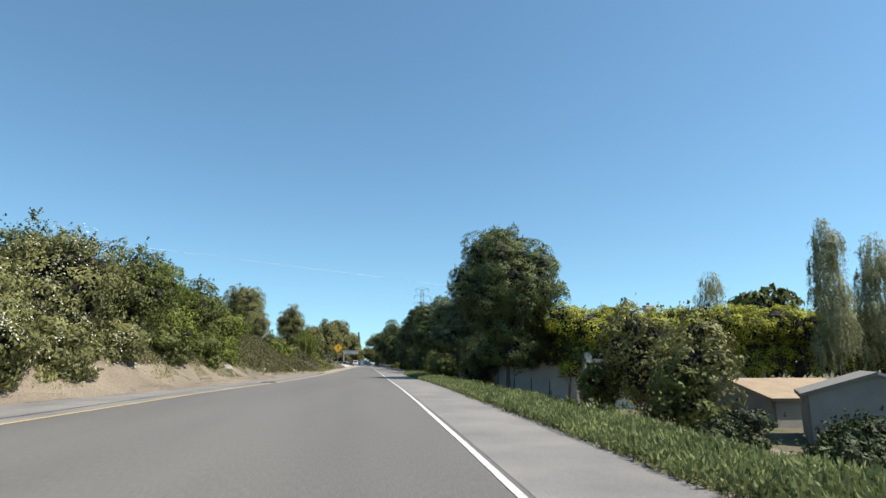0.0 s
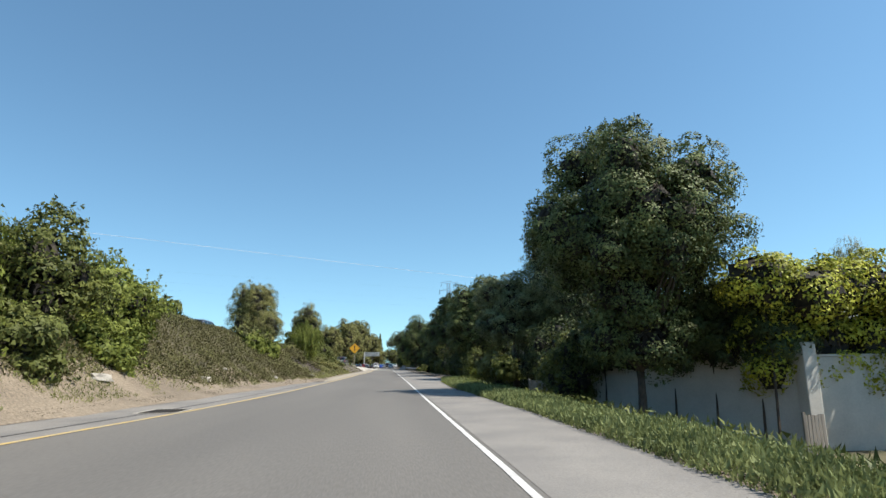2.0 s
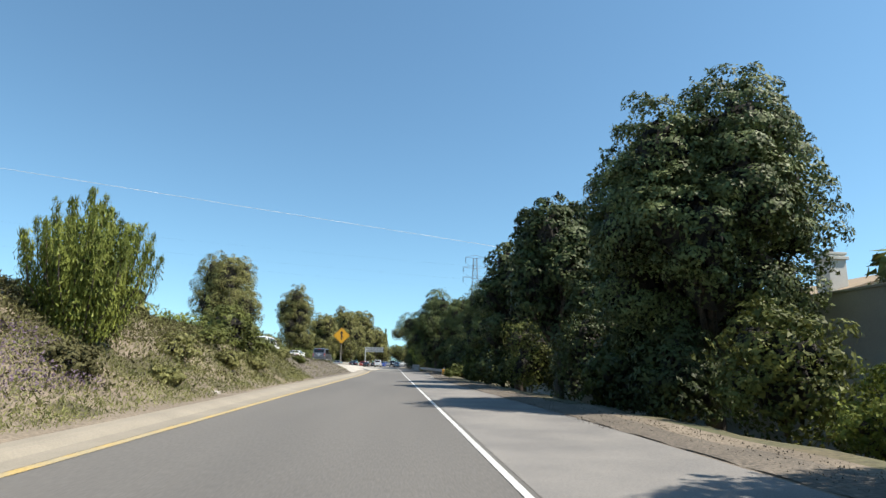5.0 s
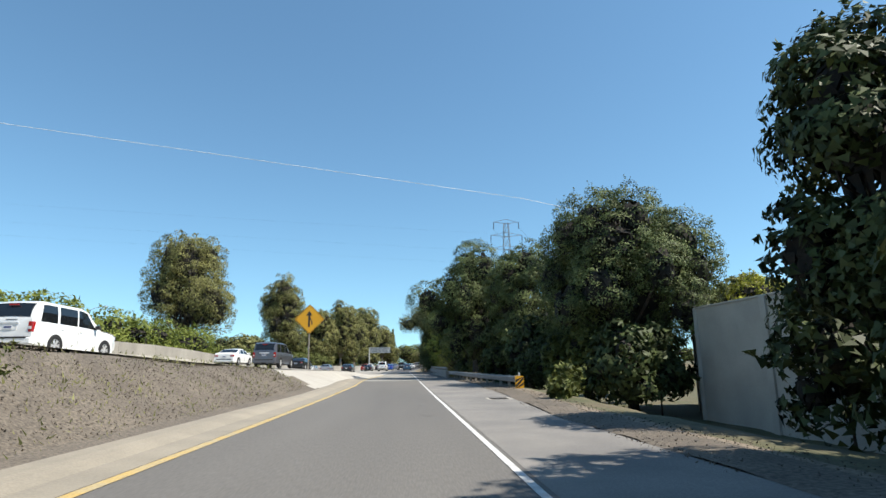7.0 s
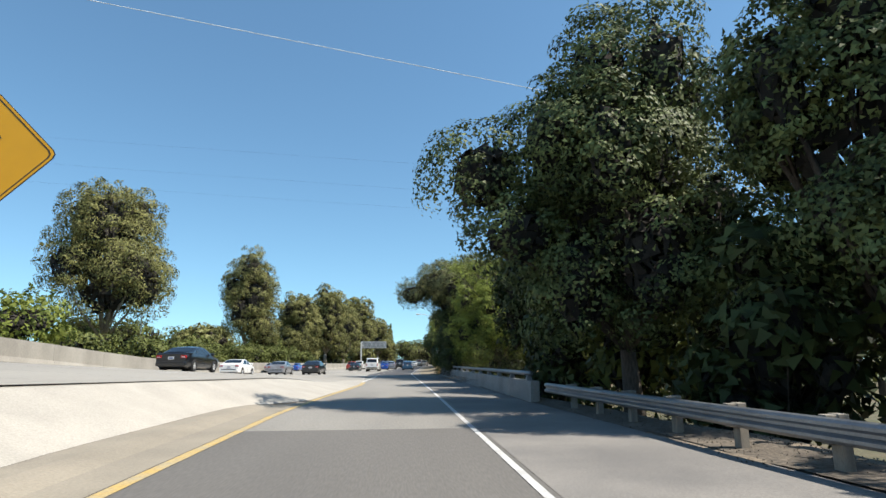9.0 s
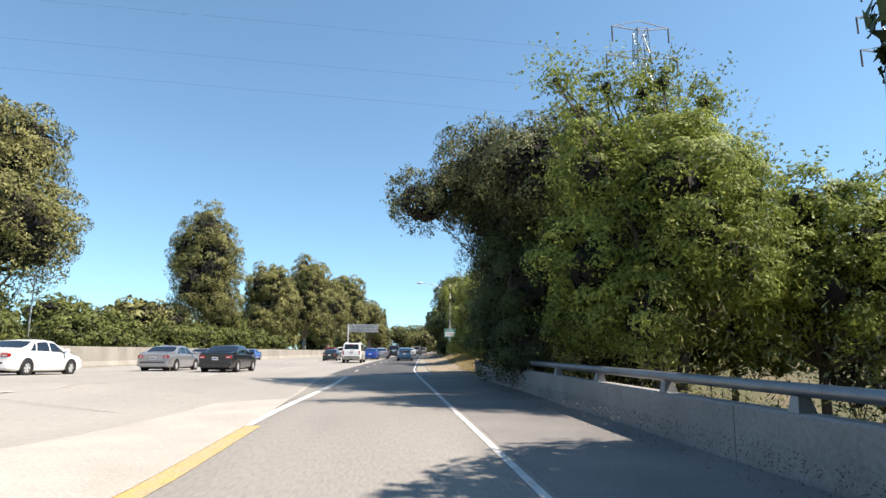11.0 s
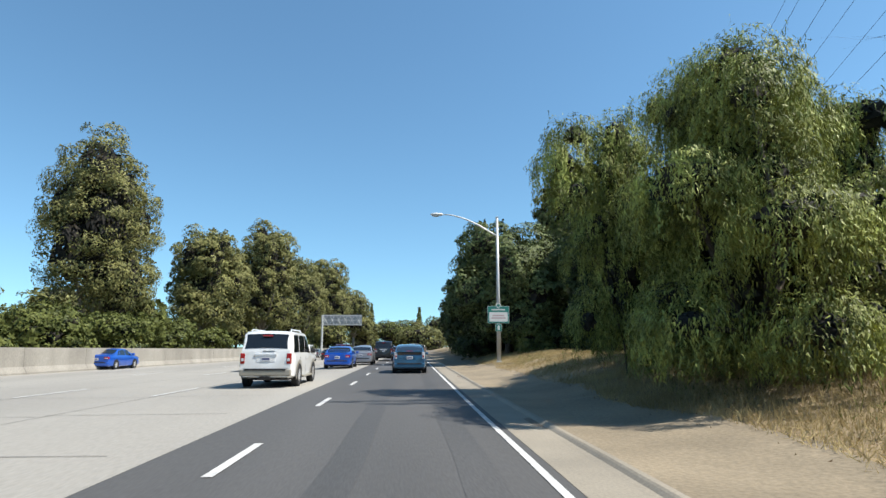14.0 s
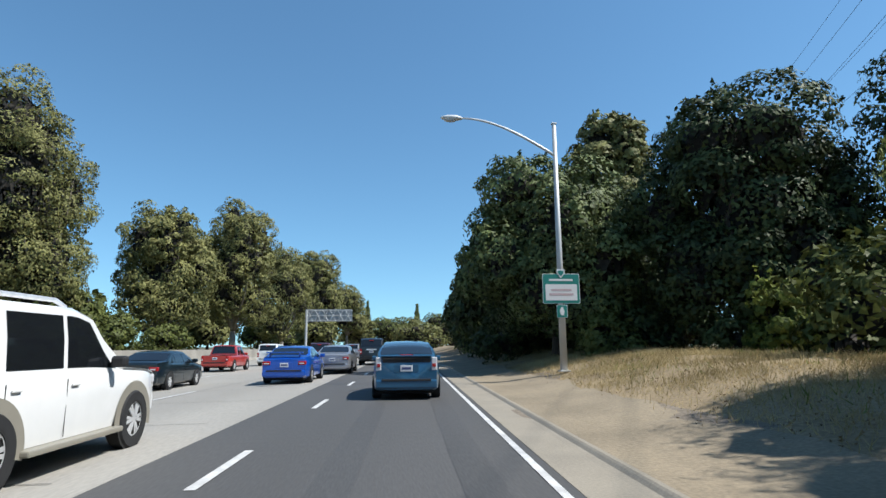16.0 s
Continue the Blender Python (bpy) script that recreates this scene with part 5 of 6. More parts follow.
def gable_house(name, x0, x1, y0, y1, zb, ze, zr, wall_mat, roof_mat, label, ridge="y", over=0.35):
    root = tagged(new(name), label, "house" if ze - zb > 3 else "shed")
    t = 0.15
    for nm, a, b in (("wall", (x0, y0), (x1, y0)), ("wall", (x1, y0), (x1, y1)), ("wall", (x1, y1), (x0, y1)), ("wall", (x0, y1), (x0, y0))):
        L = math.hypot(b[0] - a[0], b[1] - a[1])
        ang = math.degrees(math.atan2(b[1] - a[1], b[0] - a[0]))
        part(nm, box_bm((L - t, t, ze - zb)), wall_mat, root).matrix_basis = pose((a[0] + b[0]) / 2, (a[1] + b[1]) / 2, (zb + ze) / 2, 0, 0, ang)
    xm = (x0 + x1) / 2
    for y in (y0, y1):
        g = mesh_object("gable", *prism([(x0, ze), (x1, ze), (xm, zr)], t), wall_mat, root)
        g.location = (0, y, 0)
    for s in (-1, 1):
        xe = xm + s * ((x1 - x0) / 2 + over)
        zz = zr - (zr - ze) * abs(xe - xm) / ((x1 - x0) / 2)
        v = [(xm, y0 - over, zr), (xe, y0 - over, zz), (xe, y1 + over, zz), (xm, y1 + over, zr)]
        v += [(a, b, c + 0.12) for a, b, c in v]
        f = [(0, 1, 2, 3), (7, 6, 5, 4), (0, 4, 5, 1), (1, 5, 6, 2), (2, 6, 7, 3), (3, 7, 4, 0)]
        mesh_object("roof", v, f, roof_mat, root)
        part("fascia", box_bm((0.03, y1 - y0 + 2 * over, 0.16)), DARK_TRIM, root).matrix_basis = pose(xe + s * 0.02, (y0 + y1) / 2, zz + 0.03)
    return root


shed = gable_house("garden_shed", 0.0, 5.6, 0.0, 5.0, -2.9, -0.15, 0.78, SIDING, METAL_ROOF, "grey boarded shed with a white metal gable roof", over=0.25)
for z in (-2.2, -1.5, -0.8):
    part("siding_joint", box_bm((5.4, 0.006, 0.01), (2.8, -0.078, z)), OLD_WOOD, shed)
part("hatch", box_bm((0.62, 0.03, 0.85), (3.4, -0.09, -0.2), 0.006), SIDING, shed, "small closed hatch in the gable")
[o for o in shed.children if o.name.startswith("roof")][0].data.materials[0] = OLD_WOOD
shed.matrix_basis = pose(20.4, 25.3, 0, 0, 0, -36)
low_shed = gable_house("garden_shed", -4.0, 4.0, -3.2, 3.2, -2.9, -0.75, 0.2, SIDING, ROOF_TAN, "low grey shed with a tan roof beside the boarded shed", over=0.3)
low_shed.matrix_basis = pose(26.4, 35.4, 0, 0, 0, 90)
house = gable_house("house", 26, 44, 60, 72, -2.6, 4.2, 6.9, WHITE_STUCCO, ROOF_TAN, "pale stucco house roof rising behind the ivy")
gable_house("house", 25, 46, 106, 118, -2.4, 5.2, 8.3, WHITE_STUCCO, ROOF_TAN, "stucco house with tan roof behind the sound wall")


def chimney(x, y, z0, z1, w):
    root = tagged(new("chimney"), "square stucco chimney with a flared cap", "chimney")
    part("shaft", box_bm((w, w, z1 - z0), (x, y, (z0 + z1) / 2), 0.02), WHITE_STUCCO, root)
    part("cap", box_bm((w + 0.3, w + 0.3, 0.22), (x, y, z1 - 0.35), 0.03), WHITE_STUCCO, root)
    part("crown", box_bm((w + 0.16, w + 0.16, 0.18), (x, y, z1 - 0.02), 0.03), WHITE_STUCCO, root)
    part("flue", box_bm((w * 0.3, w * 0.3, 0.35), (x, y, z1 + 0.2), 0.02), DARK_TRIM, root)


chimney(30.1, 107.5, 3.0, 9.3, 1.3)
chimney(26.3, 107.5, 3.0, 8.3, 1.3)
chimney(33.6, 66, 5.6, 8.0, 0.9)


def board_fence(x0, y0, x1, y1, z0, h, label):
    root = tagged(new("board_fence"), label, "fence")
    L = math.hypot(x1 - x0, y1 - y0)
    n = int(L / 0.16)
    a = math.degrees(math.atan2(y1 - y0, x1 - x0))
    rng = random.Random(5)
    me = None
    for i in range(n):
        u = (i + 0.5) / n
        m = pose(x0 + (x1 - x0) * u, y0 + (y1 - y0) * u, z0 + h / 2 + rng.uniform(-0.03, 0.02), 0, rng.uniform(-1, 1), a)
        if me is None:
            ob = part("board", box_bm((0.14, 0.02, h), bevel=0.004), OLD_WOOD, root)
            me = ob.data
        else:
            ob = new("board", me)
            ob.parent = root
        ob.matrix_basis = m
    part("post", box_bm((0.1, 0.1, h + 0.2)), OLD_WOOD, root).matrix_basis = pose(x0, y0, z0 + h / 2)


board_fence(17.2, 27.0, 19.3, 27.1, -2.9, 1.9, "weathered grey board fence beside the shed")
board_fence(9.8, 62, 13.4, 55, -2.0, 2.2, "pale grey board fence in the oaks' shade")
board_fence(16.0, 43.7, 17.0, 43.9, -2.4, 1.7, "pale weathered board fence near the pillar")


# freeway barrier
def barrier(y0, y1):
    root = tagged(new("freeway_barrier"), "pale concrete wall along the far freeway edge", "barrier")
    prof = [(-0.3, -0.2), (-0.3, 0.08), (-0.12, 0.33), (-0.08, 1.15), (0.08, 1.15), (0.12, 0.33), (0.3, 0.08), (0.3, -0.2)]
    n = int((y1 - y0) / 6)
    for i in range(n):
        v = []
        for y in (y0 + 6 * i, y0 + 6 * i + 5.98):
            for d, z in prof:
                v.append((freeway_edge(y) - FREEWAY_WIDTH + 0.5 + d, y, freeway_surface(freeway_edge(y) - FREEWAY_WIDTH, y) + z * 1.25))
        w = len(prof)
        f = [(k, k + 1, k + 1 + w, k + w) for k in range(w - 1)] + [tuple(range(w))[::-1], tuple(range(w, 2 * w))]
        mesh_object("wall_section", v, f, BARRIER, root)


barrier(40, 400)


def street_lamp(x, y, z0, h, reach, label, side=-1):
    root = tagged(new("street_lamp"), label, "street lamp")
    root.location = (x, y, z0)
    v, f = tube_arrays([(0, 0, 0), (0, 0, h * 0.5), (0, 0, h)], [0.13, 0.10, 0.075], 12)
    mesh_object("pole", v, f, POLE_GREY, root, smooth=True)
    part("base_plate", box_bm((0.36, 0.36, 0.05), (0, 0, 0.02), 0.01), POLE_GREY, root)
    pts = [(0, 0, h * 0.865)] + [(side * reach * u, 0, h * 0.865 + 1.32 * math.sin(u * math.pi / 2)) for u in np.linspace(0.1, 1, 9)]
    v, f = tube_arrays(pts, list(np.linspace(0.06, 0.035, len(pts))), 8)
    mesh_object("arm", v, f, POLE_GREY, root, smooth=True)
    part("cap", box_bm((0.18, 0.18, 0.05), (0, 0, h + 0.02), 0.015), POLE_GREY, root)
    e = pts[-1]
    bm = bmesh.new()
    bmesh.ops.create_uvsphere(bm, u_segments=14, v_segments=8, radius=1)
    bmesh.ops.scale(bm, vec=(0.42, 0.16, 0.10), verts=bm.verts)
    bmesh.ops.translate(bm, vec=(e[0] + side * 0.36, 0, e[2] - 0.01), verts=bm.verts)
    part("lamp_head", bm, SIGN_WHITE, root, "pale cobra-head lamp", smooth=True)
    bm = bmesh.new()
    bmesh.ops.create_uvsphere(bm, u_segments=12, v_segments=6, radius=1)
    bmesh.ops.scale(bm, vec=(0.24, 0.12, 0.09), verts=bm.verts)
    bmesh.ops.translate(bm, vec=(e[0] + side * 0.42, 0, e[2] - 0.08), verts=bm.verts)
    part("lens", bm, WHITE_PAINT, root, smooth=True)
    return root


street_lamp(6.2, 244.7, 0.45, 8.85, 3.4, "tall grey street lamp with curved arm beside the freeway")
street_lamp(17.5, 340, 0.6, 9.5, 3.4, "distant grey street lamp with curved arm")
street_lamp(-46, 250, 0.6, 9.8, 3.0, "grey street lamp beyond the freeway", 1)
street_lamp(-52, 205, 0.8, 10.5, 3.0, "grey street lamp beyond the freeway", 1)


def info_sign():
    root = tagged(new("highway_sign"), "teal roadside sign with white panel strapped to a lamp pole", "road sign")
    root.location = (6.17, 244.55, 3.26)
    plate("sign_plate", rounded(1.32, 1.04, 0.06), 0.012, (0, 0, 0), SIGN_WHITE, root)
    plate("sign_face", rounded(1.28, 1.0, 0.055), 0.004, (0, -0.009, 0), SIGN_GREEN, root)
    plate("white_panel", rounded(1.12, 0.56, 0.03), 0.004, (0, -0.013, -0.13), SIGN_WHITE, root)
    for z, w in ((0.30, 0.84),):
        plate("text_bar", rounded(w, 0.07, 0.01), 0.003, (0, -0.013, z), SIGN_WHITE, root)
    for z, w in ((-0.05, 0.72), (-0.20, 0.86)):
        plate("text_bar", rounded(w, 0.08, 0.01), 0.003, (0, -0.017, z), material("faded_sign_text", (0.55, 0.42, 0.42), 0.6), root)
    plate("shield", [(-0.14, 0.14), (-0.09, 0.17), (0, 0.15), (0.09, 0.17), (0.14, 0.14), (0.15, 0.02), (0.0, -0.16), (-0.15, 0.02)], 0.006, (0, -0.018, 0.52), SIGN_WHITE, root)
    plate("shield_face", [(-0.10, 0.10), (0, 0.11), (0.10, 0.10), (0.10, 0.02), (0.0, -0.10), (-0.10, 0.02)], 0.004, (0, -0.023, 0.52), SIGN_GREEN, root)
    s = tagged(new("small_sign"), "small teal sign below the larger roadside sign", "road sign")
    s.location = (6.17, 244.55, 2.48)
    plate("sign_plate", rounded(0.38, 0.44, 0.03), 0.012, (0, 0, 0), SIGN_WHITE, s)
    plate("sign_face", rounded(0.35, 0.41, 0.03), 0.004, (0, -0.009, 0), SIGN_GREEN, s)
    plate("symbol", [(-0.05, -0.14), (0.06, -0.14), (0.08, 0.0), (0.03, 0.14), (-0.03, 0.14), (-0.08, 0.02)], 0.003, (0, -0.013, 0), SIGN_WHITE, s)


info_sign()


def gantry():
    root = tagged(new("sign_gantry"), "overhead highway sign seen from its truss back", "road sign")
    root.location = (-12.9, 327, 0)
    v, f = tube_arrays([(0, 0, -0.5), (0, 0, 7.6)], [0.22, 0.2], 12)
    mesh_object("post", v, f, POLE_GREY, root)
    part("sign_back", box_bm((7.6, 0.06, 2.1), (4.0, 0.1, 6.6), 0.02), STEEL, root)
    for z in (5.7, 6.6, 7.5):
        part("rail", box_bm((7.8, 0.1, 0.1), (3.95, -0.05, z), 0.01), POLE_GREY, root)
    for i in range(6):
        x = 0.6 + 1.3 * i
        for s in (-1, 1):
            v, f = tube_arrays([(x - 0.45 * s, -0.1, 5.7), (x + 0.45 * s, -0.1, 7.5)], [0.05, 0.05], 6)
            mesh_object("brace", v, f, POLE_GREY, root)


gantry()


def pylon(x, y, z0, h, w, label):
    root = tagged(new("power_pylon"), label, "pylon")
    root.location = (x, y, z0)
    arrays = []
    levels = [(0, w), (0.45, w * 0.55), (0.7, w * 0.32), (0.82, w * 0.26), (0.91, w * 0.22), (1.0, w * 0.18)]
    fine = []
    for (a, wa), (b, wb) in zip(levels, levels[1:]):
        k = 3 if b <= 0.7 else 1
        for i in range(k):
            u0, u1 = i / k, (i + 1) / k
            fine.append(((a + (b - a) * u0) * h, wa + (wb - wa) * u0, (a + (b - a) * u1) * h, wa + (wb - wa) * u1))
    for za, wa, zb, wb in fine:
        ca = [(sx * wa / 2, sy * wa / 2, za) for sx, sy in ((-1, -1), (1, -1), (1, 1), (-1, 1))]
        cb = [(sx * wb / 2, sy * wb / 2, zb) for sx, sy in ((-1, -1), (1, -1), (1, 1), (-1, 1))]
        for k in range(4):
            arrays.append(tube_arrays([ca[k], cb[k]], [0.05, 0.05], 4))
            arrays.append(tube_arrays([ca[k], cb[(k + 1) % 4]], [0.028, 0.028], 4))
            arrays.append(tube_arrays([ca[(k + 1) % 4], cb[k]], [0.028, 0.028], 4))
            arrays.append(tube_arrays([cb[k], cb[(k + 1) % 4]], [0.028, 0.028], 4))
    v, f = merge(arrays)
    mesh_object("lattice", v, f, STEEL, root)
    for zz in (0.82, 0.91, 1.0):
        for s in (-1, 1):
            r = w * (0.62 if zz < 0.95 else 0.5)
            arr = [tube_arrays([(0, 0, zz * h), (s * r, 0, zz * h + 0.3)], [0.07, 0.05], 4), tube_arrays([(0, 0, zz * h + h * 0.03), (s * r, 0, zz * h + 0.3)], [0.05, 0.04], 4)]
            v, f = merge(arr)
            mesh_object("cross_arm", v, f, STEEL, root)
            v, f = tube_arrays([(s * r, 0, zz * h + 0.3), (s * r, 0, zz * h - h * 0.035)], [0.07, 0.07], 6)
            mesh_object("insulator", v, f, DARK_TRIM, root)
    return root


pylon(20.2, 218, -1, 29.5, 5.0, "grey lattice power pylon above the trees")
pylon(37.0, 211, -1, 29.5, 5.0, "grey lattice power pylon at the roadside woods")


def wire(a, b, sag, r, label):
    pts = [tuple(Vector(a).lerp(Vector(b), u) - Vector((0, 0, sag * 4 * u * (1 - u)))) for u in np.linspace(0, 1, 24)]
    v, f = tube_arrays(pts, [r] * 24, 4)
    tagged(mesh_object("power_wire", v, f, DARK_TRIM), label, "wire")


for s in (-1, 1):
    for k, zz in enumerate((0.82, 0.91, 1.0)):
        r = 5.5 * (0.62 if zz < 0.95 else 0.5) * s
        wire((20.2 + r, 218, 29.5 * zz - 2.0), (66 + r, 330, 34 * zz), 2.0, 0.015, "thin dark power line running off from a pylon")
def bright_wire():
    """A bare aluminium wire, coloured white for its sun glint, slung high across both roads and bent to meet the second
    pylon.
    """
    pts = [Vector((-200, 160.4, 47)), Vector((-60, 186.4, 35.4)), Vector((20, 201.2, 28.8)), Vector((37, 211, 28.5))]
    fine = [a.lerp(b, u) for a, b in zip(pts, pts[1:]) for u in np.linspace(0, 1, 9)[:-1]] + [pts[-1]]
    v, f = tube_arrays(fine, [0.035] * len(fine), 6)
    tagged(mesh_object("power_wire", v, f, GLINT_WHITE), "glint-white aluminium power line high over the road", "wire")


GLINT_WHITE = material("glint_white_aluminium", (1.0, 1.0, 1.0), 0.6, spread=0.05, scale=1)
bright_wire()
for z in (20.4, 23.0, 26.6):
    wire((17.4, 218.4, z), (-220, 224, z + 18.0), 1.0, 0.005, "thin dark power line across the freeway")


def bare_tree(x, y, z0, h, label):
    """A dead tree: crooked limbs that fork into thin bare twigs."""
    g = random.Random(4)
    root = tagged(new("dead_tree"), label, "tree")
    root.location = (x, y, z0)
    tubes = []

    def limb(p, d, length, r, depth):
        pts, rr = [p], [r]
        for i in range(4):
            d = (d + Vector((g.uniform(-1, 1), g.uniform(-0.6, 0.6), g.uniform(-0.5, 0.6))) * 0.38).normalized()
            p = p + d * length / 4
            pts.append(p)
            rr.append(r * (1 - 0.16 * (i + 1)))
            if depth and i:
                for _ in range(2 if depth < 3 else 1):
                    side = Vector((g.uniform(-1, 1), g.uniform(-1, 1), g.uniform(-0.4, 0.9))).normalized()
                    limb(p, (d * 0.5 + side).normalized(), length * g.uniform(0.5, 0.75), rr[-1] * 0.55, depth - 1)
        tubes.append(tube_arrays(pts, rr, 5 if depth > 1 else 3))
    limb(Vector((0, 0, -0.3)), Vector((0, 0, 1)), h * 0.62, 0.24, 0)
    top = Vector((0, 0, h * 0.5))
    for dx, dz in ((-1.0, 0.55), (-0.35, 1.0), (0.25, 1.0), (0.9, 0.7), (1.0, 0.35)):
        limb(top, Vector((dx, g.uniform(-0.3, 0.3), dz)).normalized(), h * 0.36, 0.12, 3)
    v, f = merge(tubes)
    mesh_object("trunk", v, f, BARK, root)


bare_tree(20.5, 226, 0.8, 14.0, "bare dead tree with crooked branches behind the fence")


def chain_fence(x0, x1, y, h):
    root = tagged(new("chain_link_fence"), "old chain-link fence behind weeds and trees", "fence")
    z0 = ground_z(x0, y)
    x = x0
    while x <= x1 + 0.01:
        v, f = tube_arrays([(x, y, ground_z(x, y) - 0.3), (x, y, z0 + h + 0.08)], [0.045, 0.045], 8)
        mesh_object("post", v, f, RUST, root)
        x += 2.6
    for z in (0.08, h):
        v, f = tube_arrays([(x0, y, z0 + z), (x1, y, z0 + z)], [0.022, 0.022], 6)
        mesh_object("rail", v, f, RUST, root)
    wires = []
    n = int((x1 - x0) / 0.11)
    for i in range(n):
        for s in (-1, 1):
            a = x0 + i * 0.11
            b = a + s * h * 0.7
            if x0 <= b <= x1:
                wires.append(tube_arrays([(a, y, z0 + 0.08), (b, y, z0 + h)], [0.004, 0.004], 3))
    v, f = merge(wires)
    mesh_object("mesh_wire", v, f, STEEL, root)


chain_fence(10.0, 24.0, 218.8, 1.5)


def drain(x, y, w, l):
    root = tagged(new("storm_drain"), "rusty iron storm drain grate with concrete rim", "drain")
    root.location = (x, y, 0.014)
    v = [(-w / 2, -l / 2, 0), (w / 2, -l / 2, 0), (w / 2, l / 2, 0), (-w / 2, l / 2, 0), (-w / 2 + 0.12, -l / 2 + 0.12, 0), (w / 2 - 0.12, -l / 2 + 0.12, 0), (w / 2 - 0.12, l / 2 - 0.12, 0), (-w / 2 + 0.12, l / 2 - 0.12, 0)]
    mesh_object("rim", v, [(0, 1, 5, 4), (1, 2, 6, 5), (2, 3, 7, 6), (3, 0, 4, 7)], CONCRETE, root)
    # flat black sheet just under the bars paints the hole's darkness
    mesh_object("pit_shade_sheet", [(a, b, -0.006) for a, b, _ in v[4:]], [(0, 1, 2, 3)], SIGN_BLACK, root)
    n = 9
    for i in range(n):
        part("bar", box_bm((0.05, l - 0.26, 0.012), (-w / 2 + 0.16 + (w - 0.32) * i / (n - 1), 0, 0), 0), RUST, root)


def rock(x, y, w, l, h, seed):
    """A pale flat broken stone lying on the dirt."""
    bm = bmesh.new()
    bmesh.ops.create_icosphere(bm, subdivisions=2, radius=0.5)
    for p in bm.verts:
        k = 1 + 0.35 * noise.noise((p.co.x * 3 + seed, p.co.y * 3, p.co.z * 3))
        p.co = Vector((max(-0.36, min(0.36, p.co.x)) * w * 1.4 * k, max(-0.36, min(0.36, p.co.y)) * l * 1.4 * k, max(-0.3, min(0.3, p.co.z)) * h * 1.7 * k))
    ob = tagged(part("rock", bm, CONCRETE), "pale flat stone on dirt at the foot of the bank", "rock")
    ob.matrix_basis = pose(x, y, ground_z(x, y) + h * 0.25, 0, 6, 20 * seed)


for i, (x, y, w, l, h) in enumerate([(-9.2, 53.5, 0.7, 0.4, 0.24), (-8.2, 66, 0.6, 0.35, 0.2), (-6.9, 76.5, 0.6, 0.4, 0.18), (-10.2, 44.6, 0.8, 0.45, 0.26), (-9.6, 58.5, 0.35, 0.25, 0.15), (-6.2, 92, 0.5, 0.3, 0.12)]):
    rock(x, y, w, l, h, i)
drain(3.55, 130.4, 0.95, 1.15)
drain(-6.6, 41.3, 1.3, 1.7)
drain(-5.6, 72, 1.2, 1.5)


# ---- marks on the paving ----
TAR = material("tar_seam", (0.035, 0.034, 0.033), 0.8, spread=0.3, scale=4)
STAIN = material("oil_stain", (0.128, 0.12, 0.11), 0.85, colour2=(0.165, 0.154, 0.14), scale=3, grain=0.2)
strip("asphalt_seam", -20, 77, lambda y: track(y) + left_line(y) - 0.95 + 0.05 * edge_noise(y * 3, 1), lambda y: track(y) + left_line(y) - 0.86 + 0.05 * edge_noise(y * 3, 2), 0.007, TAR, 0.5, "dark tar seam in the asphalt", "road marking")


def stain(x, y, w, l, seed):
    g = random.Random(seed)
    pts = []
    for i in range(40):
        a = 2 * math.pi * i / 40
        r = 0.85 + 0.4 * noise.noise((1.6 * math.cos(a), 1.6 * math.sin(a), seed * 3.7)) + 0.12 * g.random()
        pts.append((x + w / 2 * r * math.cos(a), y + l / 2 * r * math.sin(a), 0.005))
    tagged(mesh_object("oil_stain", pts, [tuple(range(40))], STAIN), "dark irregular stain on the road surface", "stain", kind="structure")


for i, (x, y, w, l) in enumerate([(-1.9, 22.6, 0.55, 1.0), (-1.0, 46, 0.4, 1.4), (0.6, 72, 0.3, 2.0), (0.55, 124, 0.35, 1.2), (0.5, 128, 0.3, 0.9), (-1.4, 141, 0.4, 0.9), (2.6, 44, 0.5, 3.0), (-0.6, 96, 0.35, 2.2)]):
    stain(x, y, w, l, i)
for s in (-0.75, 0.75):
    strip("tyre_track", 206, 300, lambda y: track(y) + s - 0.22 + 0.06 * edge_noise(y, 3), lambda y: track(y) + s + 0.22 + 0.06 * edge_noise(y, 9), 0.003, material("worn_dark_asphalt", (0.072, 0.070, 0.068), 0.74, colour2=(0.097, 0.093, 0.09), grain=0.2, scale=0.5, fine=50, stretch=(1, 0.1, 1)), 1.0, "darker polished tyre track", "road marking")


def slab_joints():
    """Thin sawn joints across and along the freeway's concrete."""
    v, f = [], []

    def bar(a, b, w):
        (xa, ya), (xb, yb) = a, b
        d = Vector((xb - xa, yb - ya, 0)).normalized()
        n = Vector((-d.y, d.x, 0)) * w / 2
        o = len(v)
        for x, y, k in ((xa, ya, -1), (xb, yb, -1), (xb, yb, 1), (xa, ya, 1)):
            v.append((x + n.x * k, y + n.y * k, freeway_surface(x, y) + 0.009))
        f.append((o, o + 1, o + 2, o + 3))
    y = 126.0
    while y < 330:
        for lane in range(5):
            a, b = freeway_edge(y) - 3.65 * lane, freeway_edge(y) - 3.65 * (lane + 1)
            bar((a - 0.03, y), (b + 0.03, y + 0.25), 0.025)
        for lane in (1, 2, 3, 4):
            bar((freeway_edge(y) - 3.65 * lane + 0.12, y), (freeway_edge(y + 4.6) - 3.65 * lane + 0.12, y + 4.6), 0.02)
        y += 4.6
    tagged(mesh_object("slab_joints", v, f, STAIN), "thin dark joints between concrete freeway slabs", "joint", kind="stuff")


slab_joints()


